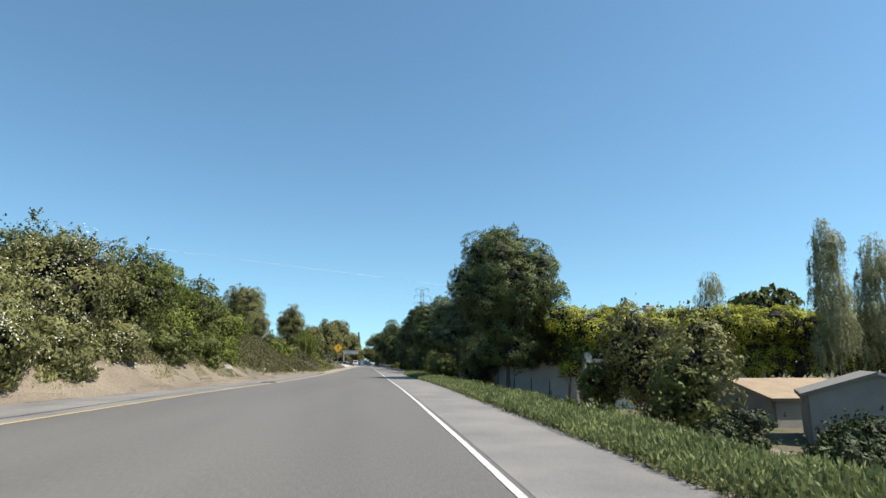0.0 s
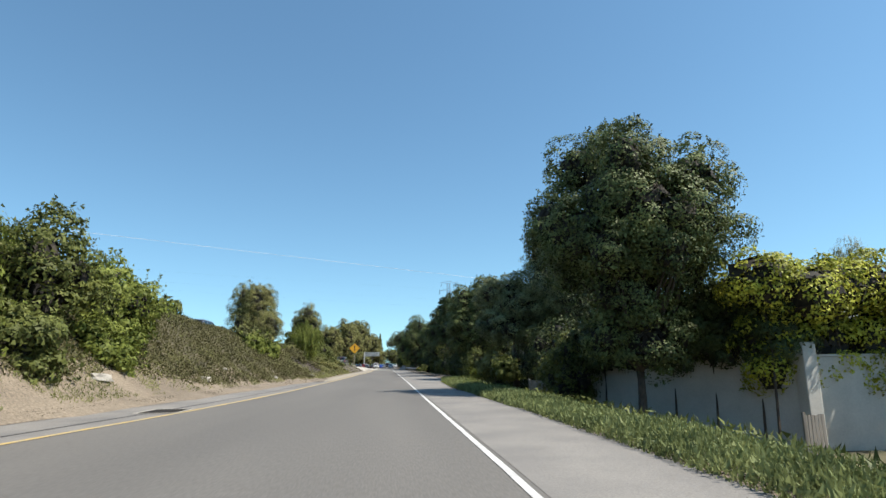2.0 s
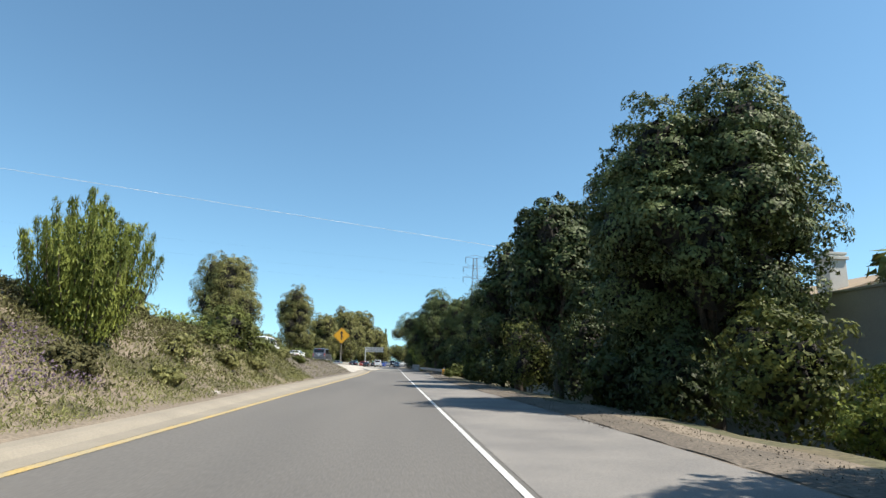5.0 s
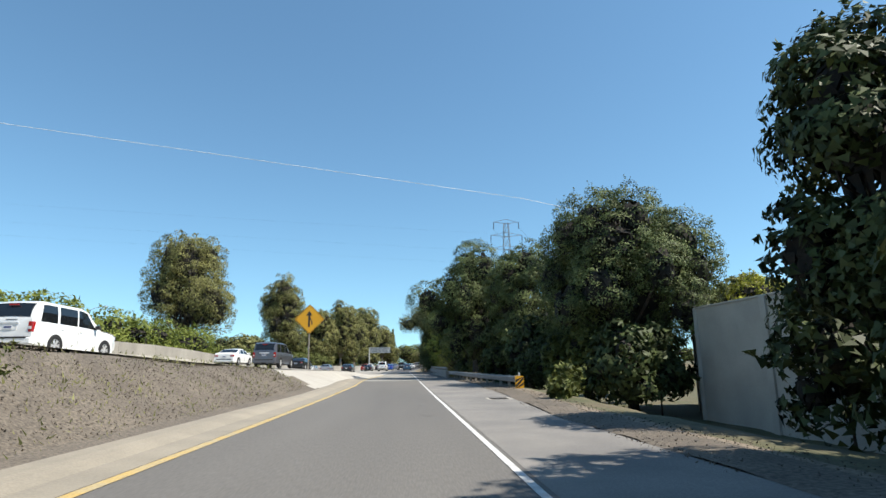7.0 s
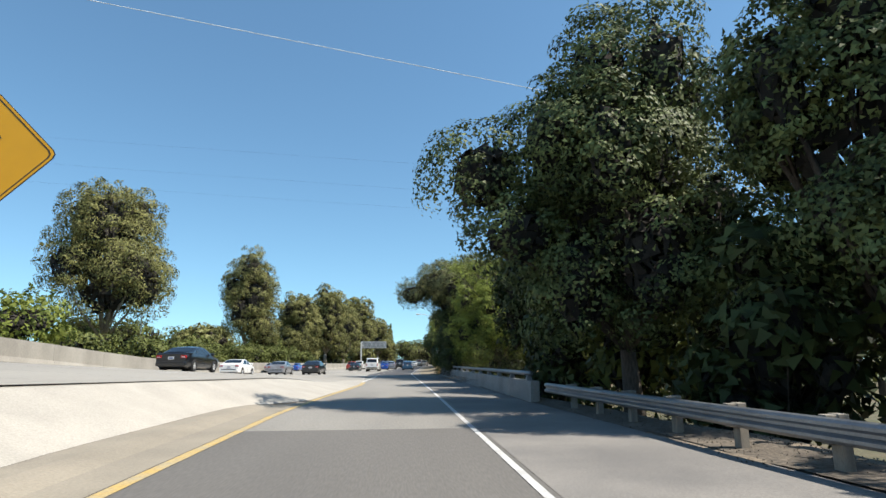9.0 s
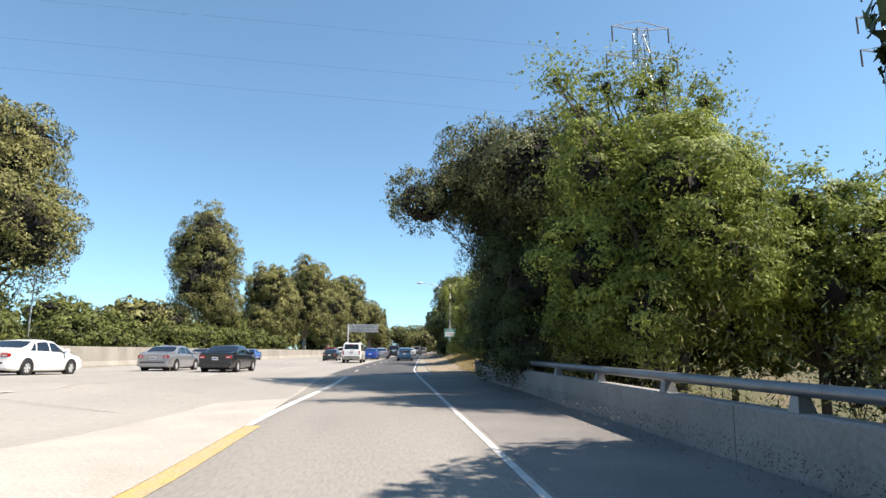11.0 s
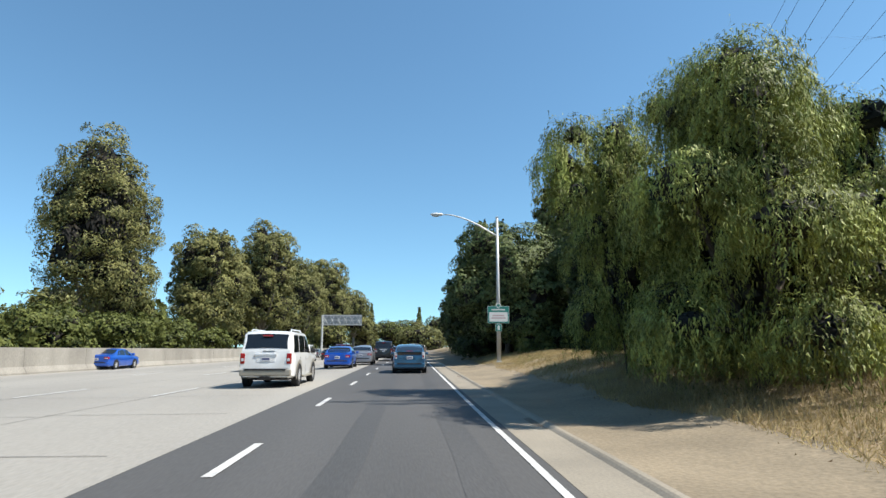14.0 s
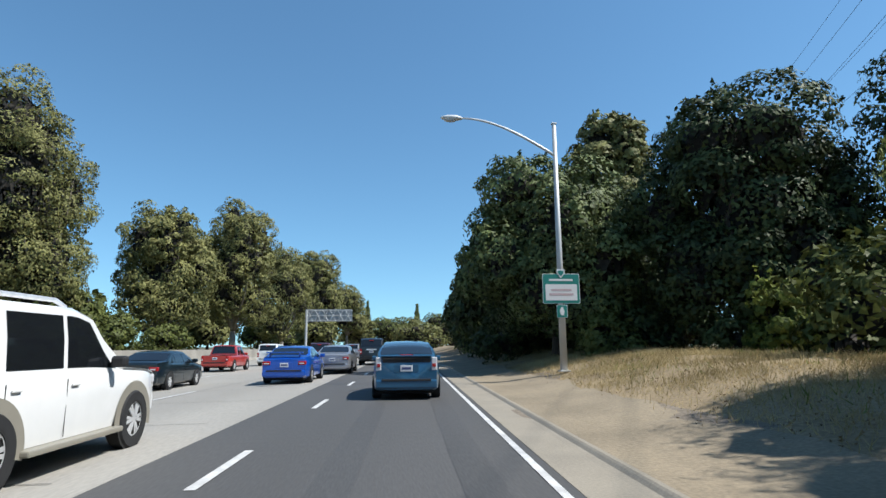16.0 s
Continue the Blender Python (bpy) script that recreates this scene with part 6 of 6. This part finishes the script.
# ---- vehicles ----
GLASS = material("tinted_glass", (0.012, 0.014, 0.017), 0.06, coat=0.4)
TYRE = material("tyre_rubber", (0.018, 0.018, 0.019), 0.85, spread=0.3, scale=8)
ALLOY = material("wheel_alloy", (1.15, 1.15, 1.15), 0.35, 0.6, spread=0.15, scale=8)
RED_LAMP = material("red_lamp_plastic", (0.42, 0.012, 0.012), 0.2, coat=0.5)
CLEAR_LAMP = material("clear_lamp_plastic", (0.72, 0.72, 0.74), 0.12, coat=0.6)
AMBER_LAMP = material("amber_lamp_plastic", (0.8, 0.38, 0.02), 0.25, coat=0.4)
BLACK_PLASTIC = material("black_plastic", (0.02, 0.02, 0.021), 0.6)
UNDER = material("underbody_black", (0.008, 0.008, 0.008), 0.9)
PLATE_WHITE = material("number_plate", (0.75, 0.76, 0.78), 0.5)
PLATE_INK = material("plate_ink", (0.06, 0.08, 0.2), 0.6)


def paint(name, colour, metal=0.0, rough=0.28):
    return material(name, colour, rough, metal, spread=0.06, scale=3, coat=0.8)


STYLES = {
    # belt, top, width: (y, value); side windows: (y0 low, y1 low, y0 high, y1 high)
    "suv": dict(L=4.85, H=1.89, clear=0.31, r=0.40, axles=(1.06, 3.94), hw=0.92, roof=0.80,
                belt=[(0, 1.13), (3.5, 1.11), (4.2, 1.08), (4.75, 1.0), (4.85, 0.78)], top=[(0.0, 1.25), (0.10, 1.52), (0.26, 1.82), (0.5, 1.89), (2.5, 1.89), (2.9, 1.80), (3.62, 1.13), (4.2, 1.09), (4.75, 1.01), (4.85, 0.79)],
                sides=[(0.30, 1.14, 0.42, 1.12), (1.26, 2.22, 1.26, 2.22), (2.30, 3.42, 2.30, 2.80)], rear=(0.02, 0.24), screen=(2.95, 3.58)),
    "hatch": dict(L=4.42, H=1.48, clear=0.20, r=0.31, axles=(0.78, 3.48), hw=0.86, roof=0.66,
                  belt=[(0, 0.92), (1.2, 0.96), (3.0, 0.90), (3.7, 0.82), (4.3, 0.66), (4.42, 0.5)], top=[(0.0, 0.94), (0.06, 1.06), (0.16, 1.13), (0.75, 1.34), (1.5, 1.46), (2.1, 1.48), (2.6, 1.42), (3.6, 0.87), (4.25, 0.69), (4.42, 0.52)],
                  sides=[(0.80, 1.30, 0.98, 1.34), (1.42, 2.30, 1.42, 2.28), (2.38, 3.30, 2.36, 2.74)], rear=(0.18, 1.15), screen=(2.66, 3.50)),
    "sedan": dict(L=4.60, H=1.42, clear=0.20, r=0.32, axles=(0.92, 3.62), hw=0.88, roof=0.66,
                  belt=[(0, 0.88), (1.0, 0.95), (3.3, 0.91), (4.1, 0.80), (4.5, 0.66), (4.6, 0.5)], top=[(0.0, 0.92), (0.08, 1.00), (0.72, 1.04), (1.45, 1.36), (2.0, 1.42), (2.6, 1.38), (3.5, 0.93), (4.2, 0.80), (4.5, 0.68), (4.6, 0.52)],
                  sides=[(1.02, 1.36, 1.34, 1.44), (1.44, 2.20, 1.52, 2.18), (2.28, 3.22, 2.26, 2.66)], rear=(0.78, 1.38), screen=(2.68, 3.42)),
    "pickup": dict(L=5.2, H=1.74, clear=0.32, r=0.37, axles=(1.15, 4.25), hw=0.93, roof=0.76,
                   belt=[(0, 1.04), (3.6, 1.04), (4.4, 1.02), (5.05, 0.94), (5.2, 0.7)], top=[(0.0, 1.05), (0.04, 1.06), (1.78, 1.06), (1.86, 1.55), (2.0, 1.72), (3.0, 1.74), (3.3, 1.66), (3.9, 1.07), (4.4, 1.04), (5.05, 0.96), (5.2, 0.72)],
                   sides=[(2.0, 2.5, 2.06, 2.5), (2.6, 3.66, 2.6, 3.2)], rear=(1.80, 1.95), screen=(3.34, 3.84)),
}


def interp(table, y):
    return float(np.interp(y, [p[0] for p in table], [p[1] for p in table]))


def wheel_parts(root, x, y, r, side):
    w = tagged(new("wheel"))
    w.parent = root
    w.location = (x, y, r)
    prof = [(0.58, -0.11), (0.66, -0.115), (0.93, -0.115), (1.0, -0.08), (1.0, 0.08), (0.93, 0.115), (0.66, 0.115), (0.58, 0.11)]
    v, f = [], []
    n = 28
    for i in range(n):
        a = 2 * math.pi * i / n
        for q, d in prof:
            v.append((d, q * r * math.cos(a), q * r * math.sin(a)))
    k = len(prof)
    for i in range(n):
        for j in range(k):
            f.append((i * k + j, ((i + 1) % n) * k + j, ((i + 1) % n) * k + (j + 1) % k, i * k + (j + 1) % k))
    mesh_object("tyre", v, f, TYRE, w, smooth=False)
    v, f = [], []
    for s in range(6):
        for twin in (-0.17, 0.17):
            a = 2 * math.pi * s / 6 + twin
            o = len(v)
            for lift in (0.045, 0.0):
                for da, q, d in ((-0.32, 0.13, 0.112), (0.32, 0.13, 0.112), (0.11, 0.58, 0.095), (-0.11, 0.58, 0.095)):
                    v.append((side * (d - lift), q * r * math.cos(a + da), q * r * math.sin(a + da)))
            f += [(o + 4, o + 5, o + 6, o + 7), (o, o + 4, o + 7, o + 3), (o + 1, o + 2, o + 6, o + 5), (o + 2, o + 3, o + 7, o + 6)]
    o = len(v)
    for q0, q1, d in ((0.54, 0.64, 0.10), (0.0, 0.15, 0.105)):
        o = len(v)
        for i in range(20):
            a = 2 * math.pi * i / 20
            v += [(side * d, q0 * r * math.cos(a), q0 * r * math.sin(a)), (side * d, q1 * r * math.cos(a), q1 * r * math.sin(a))]
        f += [(o + 2 * i, o + 2 * i + 1, o + 2 * ((i + 1) % 20) + 1, o + 2 * ((i + 1) % 20)) for i in range(20)]
    mesh_object("rim", v, f, ALLOY, w)
    v = [(side * 0.03, 0.62 * r * math.cos(2 * math.pi * i / 20), 0.62 * r * math.sin(2 * math.pi * i / 20)) for i in range(20)]
    mesh_object("brake_disc", v, [tuple(range(20))], UNDER, w)


def car(style, mat, x, y, label, yaw=0.0, category="car", trim=None, rails=False, spoiler=False, z=None, name=None, plate_bars=True, amber=False):
    """A vehicle with its rear at (x, y), facing +y."""
    s = STYLES[style]
    L, hw, clear, r = s["L"], s["hw"], s["clear"], s["r"]
    root = tagged(new(name or {"suv": "suv", "hatch": "hatchback_car", "sedan": "sedan_car", "pickup": "pickup_truck"}[style]), label, category)
    z0 = (freeway_surface(x, y + 2) if x < track(y) - 3 else 0.0) if z is None else z
    slope = 0.0 if x > track(y) - 3 else (freeway_surface(x, y + 4) - freeway_surface(x, y)) / 4
    root.matrix_basis = pose(x, y, z0, math.degrees(math.atan(slope)), 0, yaw)
    ys = sorted(set([0, 0.04, 0.12, L - 0.04, L - 0.12, L] + [p[0] for p in s["top"]] + [p[0] for p in s["belt"]] + list(np.linspace(0.2, L - 0.2, 16))))

    def width(yy):
        e = min(yy, L - yy)
        return hw * (0.86 + 0.14 * smooth(0, 0.45, e)) if yy > L / 2 else hw * (0.90 + 0.10 * smooth(0, 0.35, e))

    def section(yy):
        w, b, t = width(yy), interp(s["belt"], yy), interp(s["top"], yy)
        b = min(b, t - 0.005)
        h = t - b
        k = min(1.0, h / 0.5)
        wr = w + (s["roof"] - hw) * k * 1.0
        low = clear + 0.06 * smooth(0.4, 0, min(yy, L - yy))
        return [(0, low), (w * 0.86, low), (w * 0.965, low + 0.06), (w * 0.99, low + 0.25 * (b - low)), (w, low + 0.62 * (b - low)), (w * 0.985, b - 0.05), (w * 0.955, b), (w * 0.955 + (wr - w * 0.955) * 0.5 + 0.012 * k, b + h * 0.5), (wr, t - 0.06 * k - 0.001), (wr * 0.93, t - 0.02 * k), (wr * 0.6, t + 0.0), (0, t + 0.012)]

    rings = [section(yy) for yy in ys]
    k = len(rings[0])
    v, f = [], []
    for yy, ring in zip(ys, rings):
        v += [(a, yy, b) for a, b in ring] + [(-a, yy, b) for a, b in ring]
    w = 2 * k
    for i in range(len(ys) - 1):
        for j in range(k - 1):
            f.append((i * w + j, i * w + j + 1, (i + 1) * w + j + 1, (i + 1) * w + j))
            f.append((i * w + k + j, (i + 1) * w + k + j, (i + 1) * w + k + j + 1, i * w + k + j + 1))
    for i, flip in ((0, False), (len(ys) - 1, True)):
        loop = [i * w + j for j in range(k)] + [i * w + k + j for j in range(k - 1, -1, -1)]
        f.append(tuple(loop if flip else loop[::-1]))
    body = mesh_object("body", v, f, mat, root, smooth=True)
    bm = bmesh.new()
    bm.from_mesh(body.data)
    bmesh.ops.remove_doubles(bm, verts=bm.verts, dist=0.0005)
    bmesh.ops.recalc_face_normals(bm, faces=bm.faces)
    bm.to_mesh(body.data)
    bm.free()
    body.data.set_sharp_from_angle(angle=radians(32))

    def side_point(yy, u, sgn, off=0.006):
        q = section(yy)
        a, m, b = q[6], q[7], q[8]
        p = (a[0] + (m[0] - a[0]) * 2 * u, a[1] + (m[1] - a[1]) * 2 * u) if u < 0.5 else (m[0] + (b[0] - m[0]) * (2 * u - 1), m[1] + (b[1] - m[1]) * (2 * u - 1))
        return (sgn * (p[0] + off), yy, p[1])

    for sgn in (-1, 1):
        for y0l, y1l, y0h, y1h in s["sides"]:
            v, f = [], []
            n = 4
            for i in range(n + 1):
                u = 0.06 + 0.84 * i / n
                for j in range(n + 1):
                    a = y0l + (y0h - y0l) * i / n
                    b = y1l + (y1h - y1l) * i / n
                    v.append(side_point(a + (b - a) * j / n, u, sgn))
            for i in range(n):
                for j in range(n):
                    f.append((i * (n + 1) + j, i * (n + 1) + j + 1, (i + 1) * (n + 1) + j + 1, (i + 1) * (n + 1) + j))
            mesh_object("side_window", v, f, GLASS, root)

    def deck_glass(name, y0, y1, push):
        v, f = [], []
        n = 6
        for i in range(n + 1):
            yy = y0 + (y1 - y0) * i / n
            q = section(yy)
            wr, t = q[9][0] * 0.97, interp(s["top"], yy)
            for j in range(7):
                u = -1 + 2 * j / 6
                v.append((wr * u, yy + push, t + 0.018 - 0.03 * u * u))
        for i in range(n):
            for j in range(6):
                f.append((i * 7 + j, i * 7 + j + 1, (i + 1) * 7 + j + 1, (i + 1) * 7 + j))
        mesh_object(name, v, f, GLASS, root)

    deck_glass("rear_window", *s["rear"], -0.012)
    deck_glass("windscreen", *s["screen"], 0.012)
    if style == "hatch":
        part("rear_glass_panel", box_bm((1.22, 0.012, 0.13), (0, -0.004, 1.0), 0.005), GLASS, root)
    bz = interp(s["belt"], 0)
    trim = trim or mat
    lamp_w, lamp_h = (0.16, 0.36) if style == "suv" else (0.15, 0.34) if style == "hatch" else (0.30, 0.15) if style == "sedan" else (0.15, 0.36)
    lz = bz - (0.16 if style == "suv" else 0.02 if style == "hatch" else 0.10 if style == "sedan" else 0.2)
    for sgn in (-1, 1):
        lw = width(0.02)
        t = part("tail_light", box_bm((lamp_w, 0.16, lamp_h), (sgn * (lw - lamp_w / 2 + 0.012), 0.068, lz), 0.025), CLEAR_LAMP if style == "hatch" else RED_LAMP, root)
        part("lens", box_bm((lamp_w * 0.6, 0.02, lamp_h * 0.25), (sgn * (lw - lamp_w / 2 + 0.005), -0.016, lz - lamp_h * 0.1), 0.006), RED_LAMP if style == "hatch" else (AMBER_LAMP if amber else CLEAR_LAMP), t)
        part("headlight", box_bm((0.32, 0.2, 0.16), (sgn * (width(L - 0.2) - 0.18), L - 0.14, interp(s["belt"], L - 0.2) - 0.1), 0.04), CLEAR_LAMP, root)
        mz = interp(s["belt"], s["screen"][1] - 0.35) + 0.10
        part("wing_mirror", box_bm((0.20, 0.13, 0.15), (sgn * (hw + 0.10), s["screen"][1] - 0.35, mz), 0.04), trim if style != "suv" else BLACK_PLASTIC, root)
        for y0l, y1l, _, _ in s["sides"][-2:] if style != "pickup" else s["sides"][-1:]:
            part("door_handle", box_bm((0.025, 0.15, 0.03), (sgn * (hw + 0.008), y0l + 0.12, bz - 0.16), 0.008), trim if style != "suv" else mat, root)
            part("door_gap", box_bm((0.004, 0.01, bz - clear - 0.18), (sgn * (hw - 0.004), y0l - 0.03, (bz + clear) / 2)), BLACK_PLASTIC, root)
        for ya in s["axles"]:
            v = []
            for i in range(25):
                a = math.pi * (i / 24 * 1.16 - 0.08)
                for q in (0.9, 1.32 if style == "suv" else 1.19):
                    v.append((sgn * (hw + 0.006), ya + q * r * math.cos(a), r + q * r * math.sin(a)))
            mesh_object("wheel_arch", v, [(2 * i, 2 * i + 1, 2 * i + 3, 2 * i + 2) for i in range(24)], trim if style == "suv" else UNDER, root)
            # flat black disc on the body side stands in for the shaded wheel opening
            v = [(sgn * (hw + 0.002), ya + 1.08 * r * math.cos(2 * math.pi * i / 24), r + 1.08 * r * math.sin(2 * math.pi * i / 24)) for i in range(24)]
            mesh_object("wheel_shade_disc", v, [tuple(range(24))], UNDER, root)
            wheel_parts(root, sgn * (hw - 0.085), ya, r, sgn)
    part("rear_bumper", box_bm((2 * width(0.02) + 0.02, 0.16, 0.22), (0, 0.03, clear + 0.20), 0.04), trim, root)
    part("bumper_step", box_bm((2 * width(0.02) - 0.3, 0.04, 0.06), (0, -0.045, clear + 0.30), 0.01), BLACK_PLASTIC, root)
    part("underbody", box_bm((1.4, L - 0.7, 0.16), (0, L / 2, clear + 0.02), 0.03), UNDER, root)
    pz = bz - 0.17 if style != "hatch" else bz - 0.13
    p = part("number_plate", box_bm((0.31, 0.012, 0.155), (0, -0.012, pz), 0.006), PLATE_WHITE, root)
    part("plate_bar", box_bm((0.24, 0.004, 0.06), (0, -0.019, pz)), PLATE_INK, p)
    part("plate_recess", box_bm((0.62, 0.008, 0.2), (0, -0.003, pz), 0.003), trim if style != "suv" else mat, root)
    if style == "suv":
        part("tailgate_seam", box_bm((1.5, 0.006, 0.012), (0, -0.002, clear + 0.33)), BLACK_PLASTIC, root)
        part("garnish", box_bm((0.72, 0.03, 0.07), (0, -0.012, pz + 0.14), 0.012), ALLOY, root, "grey tailgate handle garnish")
        part("brake_light", box_bm((0.34, 0.05, 0.05), (0, 0.13, 1.73), 0.012), RED_LAMP, root)
        part("wiper", box_bm((0.4, 0.02, 0.02), (0.1, 0.0, bz + 0.09), 0.005), BLACK_PLASTIC, root)
        part("tow_hitch", box_bm((0.36, 0.14, 0.12), (0, -0.02, clear + 0.02), 0.02), UNDER, root)
        for sgn in (-1, 1):
            part("running_board", box_bm((0.16, 1.95, 0.07), (sgn * (hw + 0.02), 2.5, clear + 0.02), 0.02), trim, root)
    if style in ("sedan", "hatch"):
        part("brake_light", box_bm((0.34, 0.03, 0.035), (0, 0.06 if style == "hatch" else 0.95, 1.12), 0.01), RED_LAMP, root)
    if style == "hatch":
        part("rear_spoiler", box_bm((1.30, 0.20, 0.035), (0, 0.06, 1.10), 0.014), mat, root)
    if spoiler:
        part("rear_spoiler", box_bm((1.35, 0.24, 0.04), (0, 0.12, 1.17), 0.015), mat, root)
        for sgn in (-1, 1):
            part("spoiler_leg", box_bm((0.06, 0.14, 0.16), (sgn * 0.55, 0.14, 1.08), 0.012), mat, root)
    if rails:
        for sgn in (-1, 1):
            v, f = tube_arrays([(sgn * 0.66, 0.6, s["H"] - 0.01), (sgn * 0.66, 0.75, s["H"] + 0.06), (sgn * 0.66, 2.3, s["H"] + 0.06), (sgn * 0.66, 2.5, s["H"] - 0.01)], [0.03] * 4, 6)
            mesh_object("roof_rail", v, f, ALLOY, root)
    if style == "pickup":
        part("bed_floor", box_bm((1.45, 1.6, 0.02), (0, 0.92, 1.085), 0), UNDER, root)
        part("tailgate_seam", box_bm((1.6, 0.006, 0.014), (0, -0.003, 0.62)), BLACK_PLASTIC, root)
    return root


WHITE_CAR = paint("white_car_paint", (1.0, 1.0, 0.98))
BLUE_CAR = paint("steel_blue_car_paint", (0.035, 0.135, 0.25), 0.35)
RALLY_BLUE = paint("bright_blue_car_paint", (0.012, 0.12, 0.62), 0.3)
BLACK_CAR = paint("black_car_paint", (0.010, 0.011, 0.014))
DARK_TEAL = paint("dark_teal_car_paint", (0.012, 0.022, 0.028), 0.3)
RED_CAR = paint("red_truck_paint", (0.5, 0.04, 0.03))
SILVER_CAR = paint("silver_car_paint", (0.50, 0.50, 0.52), 0.6)
GREY_CAR = paint("grey_car_paint", (0.16, 0.17, 0.20), 0.5)
MAROON_CAR = paint("maroon_car_paint", (0.10, 0.012, 0.02), 0.3)
TAN_CAR = paint("champagne_car_paint", (0.42, 0.38, 0.31), 0.5)
YELLOW_CAR = paint("yellow_car_paint", (0.72, 0.55, 0.10))
TRIM_TAN = material("champagne_trim", (0.42, 0.39, 0.32), 0.45, 0.3, spread=0.1, scale=3)

heading = -2.4
car("hatch", BLUE_CAR, 0.64, 240.2, "steel blue hatchback with clear tail lights in the merging lane", heading)
car("suv", WHITE_CAR, -4.6, 230.2, "white SUV with champagne trim and roof rails", heading - 0.2, trim=TRIM_TAN, rails=True)
car("sedan", RALLY_BLUE, -3.6, 247.6, "bright blue sedan with a rear spoiler", heading, spoiler=True)
car("sedan", SILVER_CAR, -2.4, 254.4, "silver sedan with red tail lights", heading)
car("sedan", DARK_TEAL, -8.5, 246.5, "dark teal sedan in the next lane", heading)
car("pickup", RED_CAR, -10.6, 264, "red pickup truck in slow traffic", heading, category="truck")
car("suv", WHITE_CAR, -9.8, 277, "white SUV further up the freeway", heading)
car("suv", MAROON_CAR, -5.2, 275, "dark maroon SUV in slow traffic", heading)
car("suv", BLACK_CAR, -0.7, 267, "black SUV with bright tail lights", heading)
car("sedan", BLACK_CAR, -8.0, 288, "black sedan far up the freeway", heading)
car("sedan", MAROON_CAR, 0.4, 281, "dark sedan far up the freeway", heading)
car("suv", SILVER_CAR, -3.5, 296, "silver SUV far up the freeway", heading)
car("sedan", WHITE_CAR, 2.6, 290, "pale sedan ahead in the merging lane", heading)
car("suv", TAN_CAR, 4.6, 312, "champagne SUV far ahead", heading)
car("suv", YELLOW_CAR, 4.4, 330, "pale yellow SUV far ahead in traffic", heading - 2)
car("pickup", TAN_CAR, 6.4, 322, "tan pickup truck far ahead in traffic", heading - 2, category="truck")
car("suv", WHITE_CAR, -4.0, 318, "white SUV among distant traffic", heading)
car("sedan", GREY_CAR, -12, 306, "grey sedan among distant traffic", heading)
car("suv", BLACK_CAR, 0.5, 325, "black SUV among distant traffic", heading)
# traffic on the freeway before the merge
car("suv", GREY_CAR, -10.3, 151.5, "dark grey SUV on the descending freeway", -5.0)
car("sedan", WHITE_CAR, -14.8, 157, "white sedan on the descending freeway", -4.6)
car("sedan", BLACK_CAR, -12.6, 177, "black sedan on the freeway", -4.5)
car("sedan", SILVER_CAR, -13.2, 206, "silver sedan on the freeway", -2.5)
car("sedan", BLACK_CAR, -9.4, 204, "black sedan beside the merge", -2.5)
car("sedan", SILVER_CAR, -19.3, 231, "silver sedan in the far freeway lane", -2.0)
car("sedan", WHITE_CAR, -15.0, 196, "white sedan near the merge", -3.0)
car("suv", GREY_CAR, -18.6, 80, "dark SUV on the raised freeway", -5)
car("sedan", SILVER_CAR, -16.8, 108, "silver sedan on the raised freeway", -5)
car("suv", WHITE_CAR, -13.2, 128, "white SUV on the raised freeway", -5)
car("sedan", RALLY_BLUE, -19.6, 251, "bright blue sedan near the far barrier", -2.0)
